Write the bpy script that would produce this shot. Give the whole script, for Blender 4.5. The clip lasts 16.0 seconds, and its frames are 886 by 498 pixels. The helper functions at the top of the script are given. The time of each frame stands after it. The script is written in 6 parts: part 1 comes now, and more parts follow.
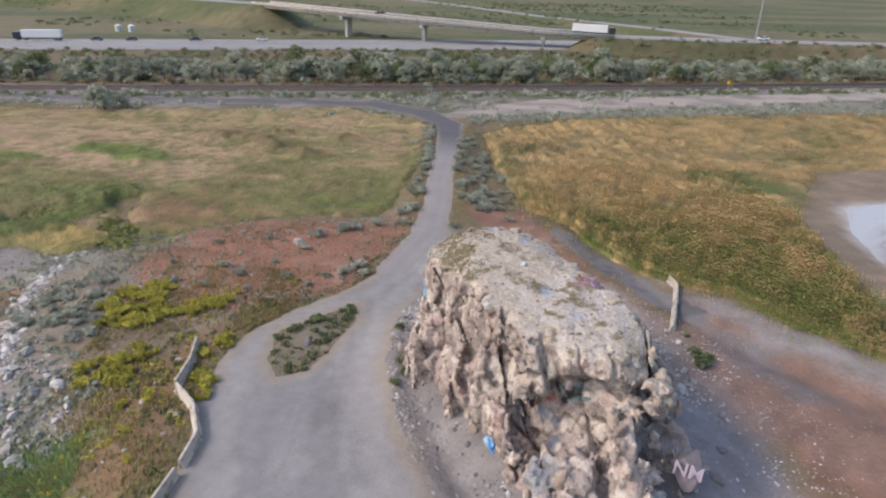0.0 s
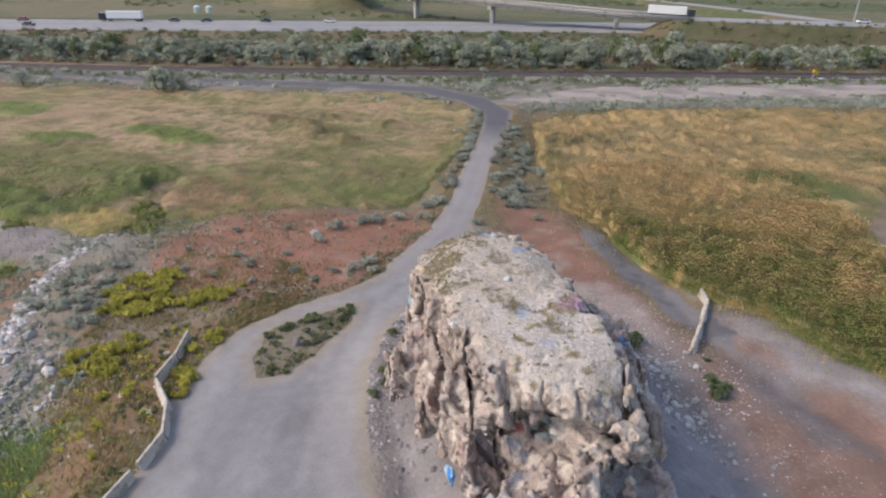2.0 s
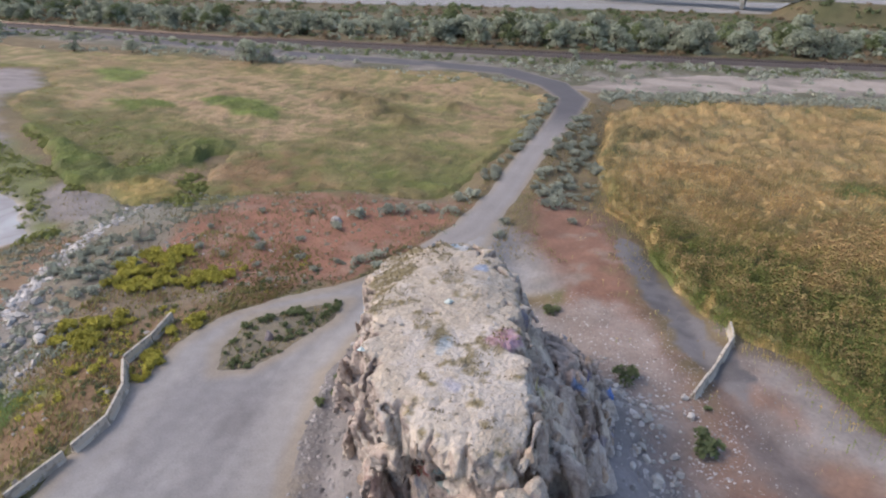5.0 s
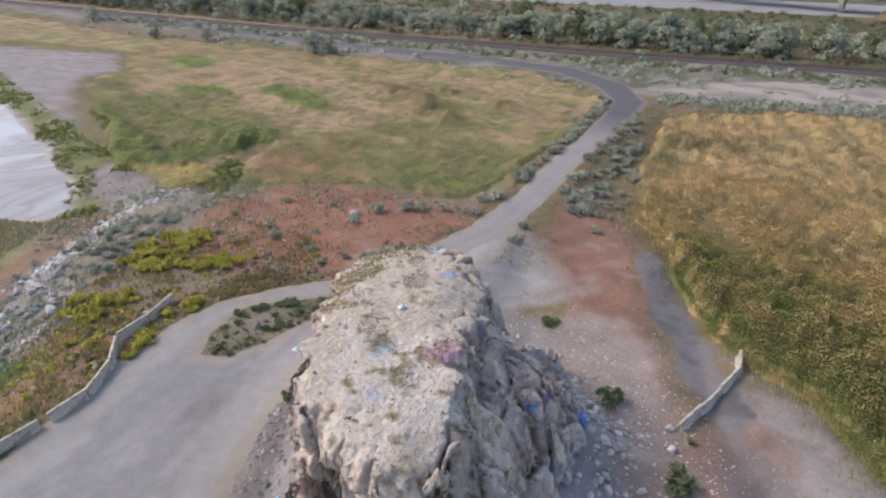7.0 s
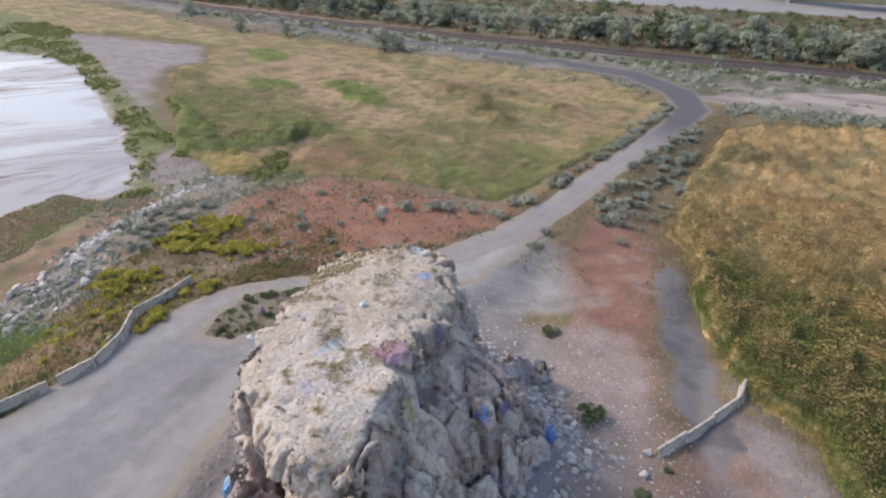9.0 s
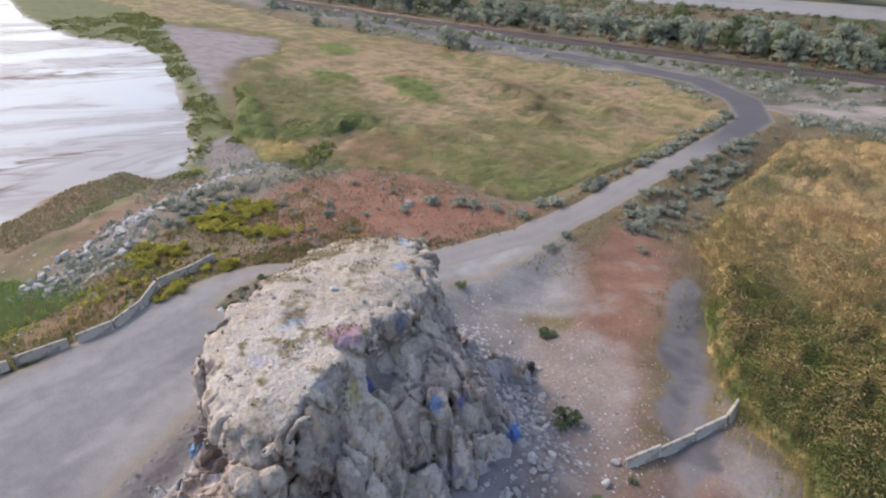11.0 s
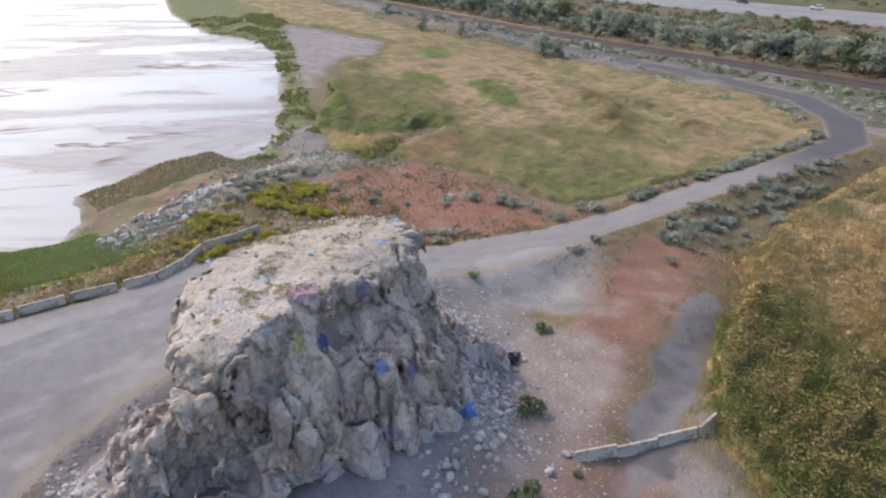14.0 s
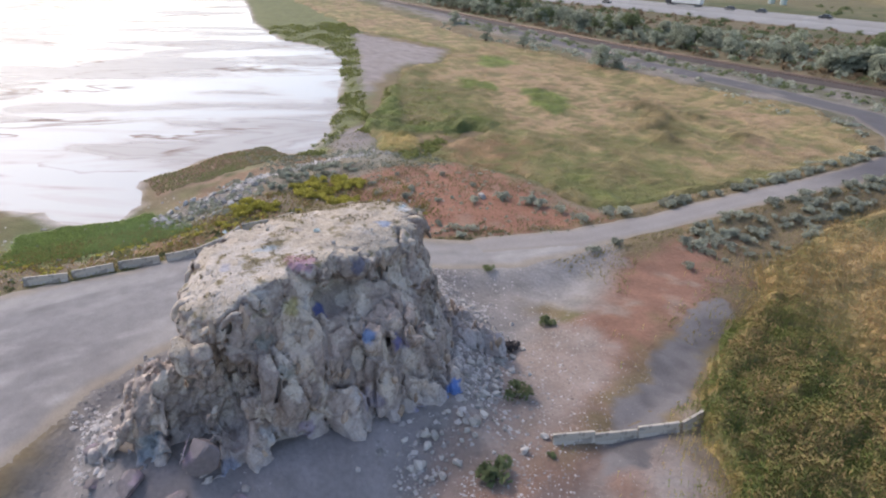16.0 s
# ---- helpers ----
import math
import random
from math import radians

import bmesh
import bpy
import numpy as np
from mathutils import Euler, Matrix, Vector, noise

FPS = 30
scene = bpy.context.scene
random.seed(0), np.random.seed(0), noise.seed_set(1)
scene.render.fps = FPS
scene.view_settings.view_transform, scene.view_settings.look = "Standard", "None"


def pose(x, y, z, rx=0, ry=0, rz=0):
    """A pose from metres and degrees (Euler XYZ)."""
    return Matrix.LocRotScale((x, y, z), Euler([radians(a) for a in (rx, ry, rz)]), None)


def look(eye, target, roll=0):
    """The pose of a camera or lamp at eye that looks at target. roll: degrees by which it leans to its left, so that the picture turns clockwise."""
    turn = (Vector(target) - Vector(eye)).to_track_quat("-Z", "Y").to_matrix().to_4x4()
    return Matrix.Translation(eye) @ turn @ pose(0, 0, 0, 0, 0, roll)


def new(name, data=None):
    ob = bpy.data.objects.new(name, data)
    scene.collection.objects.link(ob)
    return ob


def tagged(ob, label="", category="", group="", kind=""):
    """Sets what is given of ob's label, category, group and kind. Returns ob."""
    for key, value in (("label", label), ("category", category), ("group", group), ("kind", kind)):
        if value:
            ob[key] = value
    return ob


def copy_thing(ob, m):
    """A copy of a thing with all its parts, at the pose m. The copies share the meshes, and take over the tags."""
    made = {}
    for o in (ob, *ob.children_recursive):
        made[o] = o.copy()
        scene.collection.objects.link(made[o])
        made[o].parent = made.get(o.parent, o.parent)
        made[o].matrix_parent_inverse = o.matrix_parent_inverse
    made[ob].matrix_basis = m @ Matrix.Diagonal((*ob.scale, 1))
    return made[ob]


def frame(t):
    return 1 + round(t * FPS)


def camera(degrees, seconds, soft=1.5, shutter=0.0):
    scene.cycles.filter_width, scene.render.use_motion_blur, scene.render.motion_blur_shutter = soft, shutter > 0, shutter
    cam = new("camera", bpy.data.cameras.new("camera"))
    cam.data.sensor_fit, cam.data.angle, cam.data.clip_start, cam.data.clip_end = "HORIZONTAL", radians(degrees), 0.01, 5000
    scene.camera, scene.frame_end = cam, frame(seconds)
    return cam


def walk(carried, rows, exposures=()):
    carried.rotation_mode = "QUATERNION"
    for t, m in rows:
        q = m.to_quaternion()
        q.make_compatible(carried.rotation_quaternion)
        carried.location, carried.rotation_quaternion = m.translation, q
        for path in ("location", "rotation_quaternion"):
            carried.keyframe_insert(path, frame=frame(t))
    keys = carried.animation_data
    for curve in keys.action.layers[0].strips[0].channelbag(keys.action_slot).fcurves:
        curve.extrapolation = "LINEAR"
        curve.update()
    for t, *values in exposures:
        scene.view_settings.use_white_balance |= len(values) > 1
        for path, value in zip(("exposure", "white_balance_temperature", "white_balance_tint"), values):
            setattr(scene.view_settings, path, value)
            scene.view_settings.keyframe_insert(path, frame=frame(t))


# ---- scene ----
cam = camera(70.5, 16.0, soft=2.1)
METRES, EYE, TILT, LEAN, TURN = 55.36, 32.0, 0.0, 0.0, 0.0
ROWS = [
    (0.0, 0.0, 0.0, 0.0, 0.53, -24.43, -1.16),
    (0.5, 0.0284, 0.0176, 0.0003, 2.27, -24.83, -1.02),
    (1.0, 0.0564, 0.0358, 0.0021, 4.01, -25.25, -0.85),
    (1.5, 0.0844, 0.0542, 0.0054, 5.82, -25.71, -0.68),
    (2.0, 0.1123, 0.0728, 0.0087, 7.64, -26.17, -0.55),
    (2.5, 0.1405, 0.0913, 0.0131, 9.48, -26.65, -0.42),
    (3.0, 0.1687, 0.111, 0.0171, 11.31, -27.13, -0.32),
    (3.5, 0.1973, 0.1315, 0.02, 13.19, -27.55, -0.27),
    (4.0, 0.226, 0.1517, 0.022, 15.1, -27.93, -0.22),
    (6.5, 0.3628, 0.2472, 0.0207, 24.84, -28.87, -0.28),
    (7.0, 0.3895, 0.2637, 0.0203, 26.91, -28.92, -0.24),
    (7.5, 0.4175, 0.2807, 0.0206, 29.1, -28.96, -0.14),
    (8.0, 0.4443, 0.2966, 0.0213, 31.21, -28.98, -0.06),
    (8.5, 0.4706, 0.3124, 0.0231, 33.31, -29.01, 0.01),
    (9.0, 0.4962, 0.3283, 0.0252, 35.38, -29.07, 0.05),
    (11.5, 0.6217, 0.4047, 0.0261, 45.36, -29.07, 0.06),
    (12.0, 0.6463, 0.4204, 0.0237, 47.3, -28.95, 0.09),
    (12.5, 0.6713, 0.4362, 0.0212, 49.24, -28.8, 0.12),
    (13.0, 0.6964, 0.4519, 0.0187, 51.19, -28.63, 0.18),
    (13.5, 0.7217, 0.4672, 0.0164, 53.13, -28.45, 0.23),
    (14.0, 0.7471, 0.4821, 0.0139, 55.04, -28.25, 0.27),
    (14.5, 0.7719, 0.4964, 0.0102, 56.89, -28.0, 0.33),
    (15.0, 0.796, 0.5093, 0.0066, 58.68, -27.72, 0.35),
    (15.5, 0.8196, 0.5213, 0.0035, 60.42, -27.41, 0.38),
    (16.0, 0.8426, 0.5322, 0.0006, 62.07, -27.07, 0.4),
]
walk(cam, [(t, pose(0, 0, EYE, TILT, LEAN, TURN) @ pose(METRES * x, METRES * y, METRES * z, 90 + pitch, roll, yaw)) for t, x, y, z, yaw, pitch, roll in ROWS], [(0.0, 0.77, 6650, 14), (4.0, 0.79, 6650, 14), (8.0, 0.84, 6650, 14), (16.0, 0.86, 6650, 14)])

# ---- light ----
SUN_EL, SUN_AZ = 42.0, 255.0        # degrees; azimuth clockwise from +y
world = bpy.data.worlds.new("sky")
scene.world = world
world.use_nodes = True
wn = world.node_tree
sky = wn.nodes.new("ShaderNodeTexSky")
sky.sky_type = "NISHITA"
sky.sun_disc = False
sky.sun_elevation, sky.sun_rotation = radians(SUN_EL), radians(SUN_AZ)
sky.air_density, sky.dust_density, sky.ozone_density = 1.0, 2.2, 0.6
wn.links.new(sky.outputs[0], wn.nodes["Background"].inputs[0])
wn.nodes["Background"].inputs[1].default_value = 0.15
sun_data = bpy.data.lights.new("sun", "SUN")
sun_data.energy, sun_data.angle, sun_data.color = 0.9, radians(12.0), (1.0, 0.92, 0.82)
sun = new("sun", sun_data)
toward = Vector((math.sin(radians(SUN_AZ)) * math.cos(radians(SUN_EL)), math.cos(radians(SUN_AZ)) * math.cos(radians(SUN_EL)), math.sin(radians(SUN_EL))))
sun.matrix_world = look(toward * 300, (0, 0, 0))


# ---- noise and shape arithmetic ----
def lattice(ix, iy, iz, seed):
    h = (ix.astype(np.int64) * 374761393 + iy.astype(np.int64) * 668265263 + iz.astype(np.int64) * 2147483647 + seed * 974711) & 0xFFFFFFFF
    h = ((h ^ (h >> 13)) * 1274126177) & 0xFFFFFFFF
    h = ((h ^ (h >> 16)) * 2246822519) & 0xFFFFFFFF
    return ((h ^ (h >> 15)) & 0xFFFFFF) / float(0xFFFFFF)


def grain(x, y, z=0.0, size=1.0, seed=0):
    """Smooth value noise, about -1 to 1, whose lumps are size metres across."""
    x, y, z = np.broadcast_arrays(np.asarray(x, float) / size, np.asarray(y, float) / size, np.asarray(z, float) / size)
    ix, iy, iz = np.floor(x), np.floor(y), np.floor(z)
    u, v, w = x - ix, y - iy, z - iz
    u, v, w = u * u * (3 - 2 * u), v * v * (3 - 2 * v), w * w * (3 - 2 * w)
    total = 0
    for a in (0, 1):
        for b in (0, 1):
            for c in (0, 1):
                total = total + lattice(ix + a, iy + b, iz + c, seed) * (u if a else 1 - u) * (v if b else 1 - v) * (w if c else 1 - w)
    return 2 * total - 1


def fbm(x, y, z=0.0, size=1.0, octaves=4, seed=0):
    total, amp, norm = 0, 1.0, 0.0
    for k in range(octaves):
        total = total + amp * grain(x, y, z, size / 2 ** k, seed + 17 * k)
        norm += amp
        amp *= 0.55
    return total / norm


def cells(x, y, z, size, seed):
    """Distances to the nearest and second nearest of scattered points (in cell sizes), a number for the nearest, and a plane tilted at random through it."""
    x, y, z = x / size, y / size, z / size
    ix, iy, iz = np.floor(x), np.floor(y), np.floor(z)
    f1, f2, who, tilt = np.full(x.shape, 9.0), np.full(x.shape, 9.0), np.zeros(x.shape), np.zeros(x.shape)
    for a in (-1, 0, 1):
        for b in (-1, 0, 1):
            for c in (-1, 0, 1):
                cx, cy, cz = ix + a, iy + b, iz + c
                r = lattice(cx, cy, cz, seed)
                ox, oy, oz = cx + r - x, cy + lattice(cx, cy, cz, seed + 5) - y, cz + lattice(cx, cy, cz, seed + 9) - z
                d = np.sqrt(ox * ox + oy * oy + oz * oz)
                near = d < f1
                f2 = np.where(near, f1, np.minimum(f2, d))
                who = np.where(near, r, who)
                turn = 40.0 * r
                tilt = np.where(near, ox * np.cos(turn) + oy * np.sin(turn) + oz * np.cos(2.3 * turn), tilt)
                f1 = np.where(near, d, f1)
    return f1, f2, who, tilt * size


def step(a, b, v):
    k = np.clip((v - a) / (b - a), 0, 1)
    return k * k * (3 - 2 * k)


def inside(poly, x, y):
    """Signed distance to a closed outline: positive inside."""
    p = np.array(poly, float)
    q = np.roll(p, -1, 0)
    x, y = np.asarray(x, float), np.asarray(y, float)
    best, odd = np.full(x.shape, 1e9), np.zeros(x.shape, bool)
    for (ax, ay), (bx, by) in zip(p, q):
        ex, ey = bx - ax, by - ay
        k = np.clip(((x - ax) * ex + (y - ay) * ey) / (ex * ex + ey * ey + 1e-12), 0, 1)
        best = np.minimum(best, (x - ax - k * ex) ** 2 + (y - ay - k * ey) ** 2)
        cross = (ay > y) != (by > y)
        odd ^= cross & (x < ex * (y - ay) / (ey if abs(ey) > 1e-9 else 1e-9) + ax)
    return np.where(odd, 1, -1) * np.sqrt(best)


def along(line, x, y):
    """Distance to a polyline whose points carry further values, and those values at the nearest place."""
    p = np.array(line, float)
    x, y = np.asarray(x, float), np.asarray(y, float)
    best, vals = np.full(x.shape, 1e9), np.zeros(x.shape + (p.shape[1] - 2,))
    for a, b in zip(p[:-1], p[1:]):
        ex, ey = b[0] - a[0], b[1] - a[1]
        k = np.clip(((x - a[0]) * ex + (y - a[1]) * ey) / (ex * ex + ey * ey), 0, 1)
        d = np.hypot(x - a[0] - k * ex, y - a[1] - k * ey)
        near = d < best
        best = np.where(near, d, best)
        vals = np.where(near[..., None], a[2:] + k[..., None] * (b[2:] - a[2:]), vals)
    return best, vals


def mesh_of(name, verts, faces, material, tint=None, smooth=False, extra=None):
    """A mesh from arrays of vertices and of triangles or quads."""
    me = bpy.data.meshes.new(name)
    verts, faces = np.asarray(verts, np.float32), np.asarray(faces, np.int32)
    n, k = faces.shape
    me.vertices.add(len(verts))
    me.vertices.foreach_set("co", verts.ravel())
    me.loops.add(n * k)
    me.loops.foreach_set("vertex_index", faces.ravel())
    me.polygons.add(n)
    me.polygons.foreach_set("loop_start", np.arange(0, n * k, k, dtype=np.int32))
    me.update(calc_edges=True)
    me.validate()
    if tint is not None:
        at = me.attributes.new("tint", "FLOAT_COLOR", "POINT")
        rgba = np.ones((len(verts), 4), np.float32)
        rgba[:, :3] = tint
        at.data.foreach_set("color", rgba.ravel())
    if smooth:
        me.shade_smooth()
    me.materials.append(material)
    return me


def part(name, bm, material, parent, label="", smooth=False):
    """One bmesh as one mesh object under a thing or a part."""
    me = bpy.data.meshes.new(name)
    bm.to_mesh(me)
    bm.free()
    if smooth:
        me.shade_smooth()
    me.materials.append(material)
    ob = new(name, me)
    ob.parent = parent
    return tagged(ob, label)


def thing(name, m, label, category, group="", kind=""):
    ob = new(name)
    ob.empty_display_size = 0.2
    ob.matrix_world = m
    return tagged(ob, label, category, group, kind)


def box(bm, size, m, bevel=0.0):
    made = bmesh.ops.create_cube(bm, size=1.0, matrix=m @ Matrix.Diagonal((*size, 1)))
    if bevel:
        edges = list({e for v in made["verts"] for e in v.link_edges})
        bmesh.ops.bevel(bm, geom=edges, offset=bevel, segments=1, affect="EDGES")
    return bm


def tube(bm, a, b, ra, rb, sides=7):
    a, b = Vector(a), Vector(b)
    m = Matrix.Translation((a + b) / 2) @ (b - a).to_track_quat("Z", "Y").to_matrix().to_4x4()
    bmesh.ops.create_cone(bm, cap_ends=True, segments=sides, radius1=ra, radius2=rb, depth=(b - a).length, matrix=m)
    return bm


# ---- materials ----
def surface(name, color=None, rough=0.9, var=0.2, sizes=(1.2, 0.15), bump=0.4, bump_size=0.2, each=0.0, metal=0.0, spec=0.3, stain=None, thin=0.0):
    """A node material: base colour (or the mesh's own tint) varied at two scales, with relief. each: brightness that differs from object to object.
    stain: (colour, size, share) of blotches."""
    m = bpy.data.materials.new(name)
    m.use_nodes = True
    nt = m.node_tree
    N, L = nt.nodes, nt.links
    b = N["Principled BSDF"]
    b.inputs["Roughness"].default_value, b.inputs["Metallic"].default_value = rough, metal
    b.inputs["Specular IOR Level"].default_value = spec
    where = N.new("ShaderNodeTexCoord").outputs["Object"]
    info = N.new("ShaderNodeObjectInfo")

    def noise_at(size, detail):
        n = N.new("ShaderNodeTexNoise")
        n.inputs["Scale"].default_value, n.inputs["Detail"].default_value = 1.0 / size, detail
        L.new(where, n.inputs["Vector"])
        return n.outputs[0]

    def calc(op, a, c):
        n = N.new("ShaderNodeMath")
        n.operation = op
        for s, v in zip(n.inputs, (a, c)):
            if isinstance(v, (int, float)):
                s.default_value = v
            else:
                L.new(v, s)
        return n.outputs[0]

    big, small = noise_at(sizes[0], 4), noise_at(sizes[1], 3)
    value = calc("ADD", calc("MULTIPLY", calc("SUBTRACT", big, 0.5), 3 * var), calc("MULTIPLY", calc("SUBTRACT", small, 0.5), 3 * var))
    value = calc("ADD", value, 1.0)
    if each:
        value = calc("ADD", value, calc("MULTIPLY", calc("SUBTRACT", info.outputs["Random"], 0.5), each))
    hsv = N.new("ShaderNodeHueSaturation")
    if color is None:
        at = N.new("ShaderNodeAttribute")
        at.attribute_name = "tint"
        source = at.outputs["Color"]
    else:
        rgb = N.new("ShaderNodeRGB")
        rgb.outputs[0].default_value = (*color, 1)
        source = rgb.outputs[0]
    if stain:
        mix = N.new("ShaderNodeMixRGB")
        ramp = N.new("ShaderNodeMapRange")
        ramp.inputs[1].default_value, ramp.inputs[2].default_value = 0.72 - stain[2], 0.80 - stain[2]
        L.new(noise_at(stain[1], 5), ramp.inputs[0])
        L.new(ramp.outputs[0], mix.inputs[0])
        L.new(source, mix.inputs[1])
        mix.inputs[2].default_value = (*stain[0], 1)
        source = mix.outputs[0]
    L.new(source, hsv.inputs["Color"])
    L.new(value, hsv.inputs["Value"])
    L.new(hsv.outputs[0], b.inputs["Base Color"])
    if thin:                              # leaves and stems let part of the light through
        leaf, both = N.new("ShaderNodeBsdfTranslucent"), N.new("ShaderNodeMixShader")
        both.inputs[0].default_value = thin
        L.new(hsv.outputs[0], leaf.inputs["Color"])
        L.new(b.outputs[0], both.inputs[1])
        L.new(leaf.outputs[0], both.inputs[2])
        L.new(both.outputs[0], N["Material Output"].inputs["Surface"])
        # thin blades are shaded as the soft mass that they form
        g, sc, ad = N.new("ShaderNodeNewGeometry"), N.new("ShaderNodeVectorMath"), N.new("ShaderNodeVectorMath")
        sc.operation, sc.inputs["Scale"].default_value = "SCALE", 0.45
        ad.operation, ad.inputs[1].default_value = "ADD", (0, 0, 0.8)
        nz = N.new("ShaderNodeVectorMath")
        nz.operation = "NORMALIZE"
        L.new(g.outputs["Normal"], sc.inputs[0])
        L.new(sc.outputs[0], ad.inputs[0])
        L.new(ad.outputs[0], nz.inputs[0])
        L.new(nz.outputs[0], b.inputs["Normal"])
    if bump:
        bn = N.new("ShaderNodeBump")
        bn.inputs["Strength"].default_value, bn.inputs["Distance"].default_value = bump, bump_size
        L.new(noise_at(bump_size * 1.5, 5), bn.inputs["Height"])
        L.new(bn.outputs[0], b.inputs["Normal"])
    return m


M_GROUND = surface("dry soil", var=0.16, sizes=(3.0, 0.35), bump=0.5, bump_size=0.25)
M_GRAVEL = surface("packed gravel", var=0.13, sizes=(0.9, 0.12), bump=0.3, bump_size=0.1)
M_ROAD = surface("worn road gravel", var=0.10, sizes=(4.0, 0.3), bump=0.25, bump_size=0.1)
M_REED = surface("reeds and dry grass", var=0.2, sizes=(1.8, 0.3), bump=0.8, bump_size=0.35)
M_BLADE = surface("reed stems and plumes", var=0.16, sizes=(1.0, 0.25), bump=0.0, rough=0.8, thin=0.4)
M_ROCK = surface("weathered limestone", var=0.22, sizes=(0.45, 0.12), bump=1.0, bump_size=0.18)
M_STONE = surface("broken grey stone", (0.41, 0.385, 0.355), var=0.15, sizes=(0.5, 0.1), bump=0.5, bump_size=0.1, each=0.6)
M_CONCRETE = surface("weathered concrete", (0.50, 0.45, 0.38), var=0.08, sizes=(0.9, 0.12), bump=0.2, bump_size=0.05, each=0.2, stain=((0.30, 0.27, 0.23), 0.7, 0.2))
M_SAGE = surface("sagebrush leaves", (0.385, 0.405, 0.32), var=0.18, sizes=(0.4, 0.1), bump=0.0, each=0.5, thin=0.4)
M_GREENBUSH = surface("green shrub leaves", (0.165, 0.2, 0.095), var=0.2, sizes=(0.4, 0.1), bump=0.0, each=0.4, thin=0.4)
M_YELLOW = surface("yellow rabbitbrush flowers", (0.44, 0.4, 0.08), var=0.25, sizes=(0.5, 0.12), bump=0.0, each=0.4, thin=0.4)
M_SILVER = surface("silver olive leaves", (0.34, 0.37, 0.275), var=0.2, sizes=(1.2, 0.3), bump=0.0, each=0.5, thin=0.4)
M_RUST = surface("rusty dry shrub", (0.28, 0.205, 0.125), var=0.2, sizes=(1.2, 0.3), bump=0.0, each=0.5, thin=0.4)
M_BARK = surface("grey bark", (0.11, 0.085, 0.065), var=0.2, sizes=(0.3, 0.06), bump=0.4, bump_size=0.05)
M_ASPHALT = surface("highway concrete", (0.275, 0.268, 0.26), var=0.07, sizes=(6.0, 0.6), bump=0.1, bump_size=0.1)
M_OLDTAR = surface("old cracked tar", (0.18, 0.167, 0.165), var=0.16, sizes=(2.0, 0.3), bump=0.3, bump_size=0.1, stain=((0.20, 0.18, 0.17), 2.6, 0.2))
M_BALLAST = surface("rail ballast", (0.085, 0.07, 0.065), var=0.15, sizes=(2.0, 0.2), bump=0.6, bump_size=0.1)
M_SLEEPER = surface("tarred sleeper wood", (0.05, 0.04, 0.035), var=0.2, sizes=(0.4, 0.08), bump=0.3, bump_size=0.04)
M_STEEL = surface("rail steel", (0.16, 0.12, 0.10), rough=0.5, var=0.1, metal=0.8, bump=0.0)
M_GALV = surface("galvanised steel", (0.42, 0.44, 0.45), rough=0.45, var=0.06, metal=0.6, bump=0.0)
M_WHITE = surface("white paint", (0.72, 0.72, 0.70), rough=0.5, var=0.05, bump=0.0)
M_DARKPAINT = surface("dark car paint", (0.03, 0.035, 0.045), rough=0.3, var=0.05, bump=0.0, spec=0.5)
M_REDPAINT = surface("red car paint", (0.22, 0.02, 0.02), rough=0.3, var=0.05, bump=0.0, spec=0.5)
M_GLASS = surface("dark window glass", (0.015, 0.018, 0.02), rough=0.1, var=0.02, bump=0.0, spec=0.6)
M_TYRE = surface("tyre rubber", (0.02, 0.02, 0.02), rough=0.8, var=0.1, bump=0.0)
M_SIGN = surface("yellow enamel", (0.55, 0.36, 0.03), rough=0.5, var=0.05, bump=0.0)
M_BLUEPAINT = surface("blue spray paint", (0.05, 0.22, 0.50), rough=0.6, var=0.2, sizes=(0.4, 0.1), bump=0.3, bump_size=0.05, stain=((0.32, 0.42, 0.48), 0.35, 0.25))
M_PINKPAINT = surface("pale pink spray paint", (0.47, 0.40, 0.46), rough=0.6, var=0.08, bump=0.0)
M_TEALPAINT = surface("pale teal spray paint", (0.46, 0.53, 0.51), rough=0.6, var=0.15, sizes=(0.3, 0.1), bump=0.2, bump_size=0.05)
M_CHAR = surface("charred brush", (0.06, 0.052, 0.055), var=0.3, sizes=(0.3, 0.1), bump=0.0)

M_WATER = bpy.data.materials.new("shallow lake water")
M_WATER.use_nodes = True
nt = M_WATER.node_tree
N, L = nt.nodes, nt.links
geo = N.new("ShaderNodeTexCoord")


def lake_noise(turn, sx, sy, detail, bend):
    m, n = N.new("ShaderNodeMapping"), N.new("ShaderNodeTexNoise")
    m.vector_type = "TEXTURE"
    m.inputs["Rotation"].default_value, m.inputs["Scale"].default_value = (0, 0, radians(turn)), (sx, sy, 1)
    n.inputs["Scale"].default_value, n.inputs["Detail"].default_value, n.inputs["Distortion"].default_value = 1.0, detail, bend
    L.new(geo.outputs["Object"], m.inputs["Vector"])
    L.new(m.outputs[0], n.inputs["Vector"])
    return n.outputs[0]


def ramp(source, stops):
    r = N.new("ShaderNodeValToRGB")
    for i, (at, c) in enumerate(stops):
        e = r.color_ramp.elements[i] if i < 2 else r.color_ramp.elements.new(at)
        e.position, e.color = at, (*c, 1) if isinstance(c, tuple) else (c, c, c, 1)
    L.new(source, r.inputs[0])
    return r.outputs[0]


def over(a, b, k):
    m = N.new("ShaderNodeMixRGB")
    L.new(k, m.inputs[0])
    L.new(a, m.inputs[1])
    if isinstance(b, tuple):
        m.inputs[2].default_value = (*b, 1)
    else:
        L.new(b, m.inputs[2])
    return m.outputs[0]


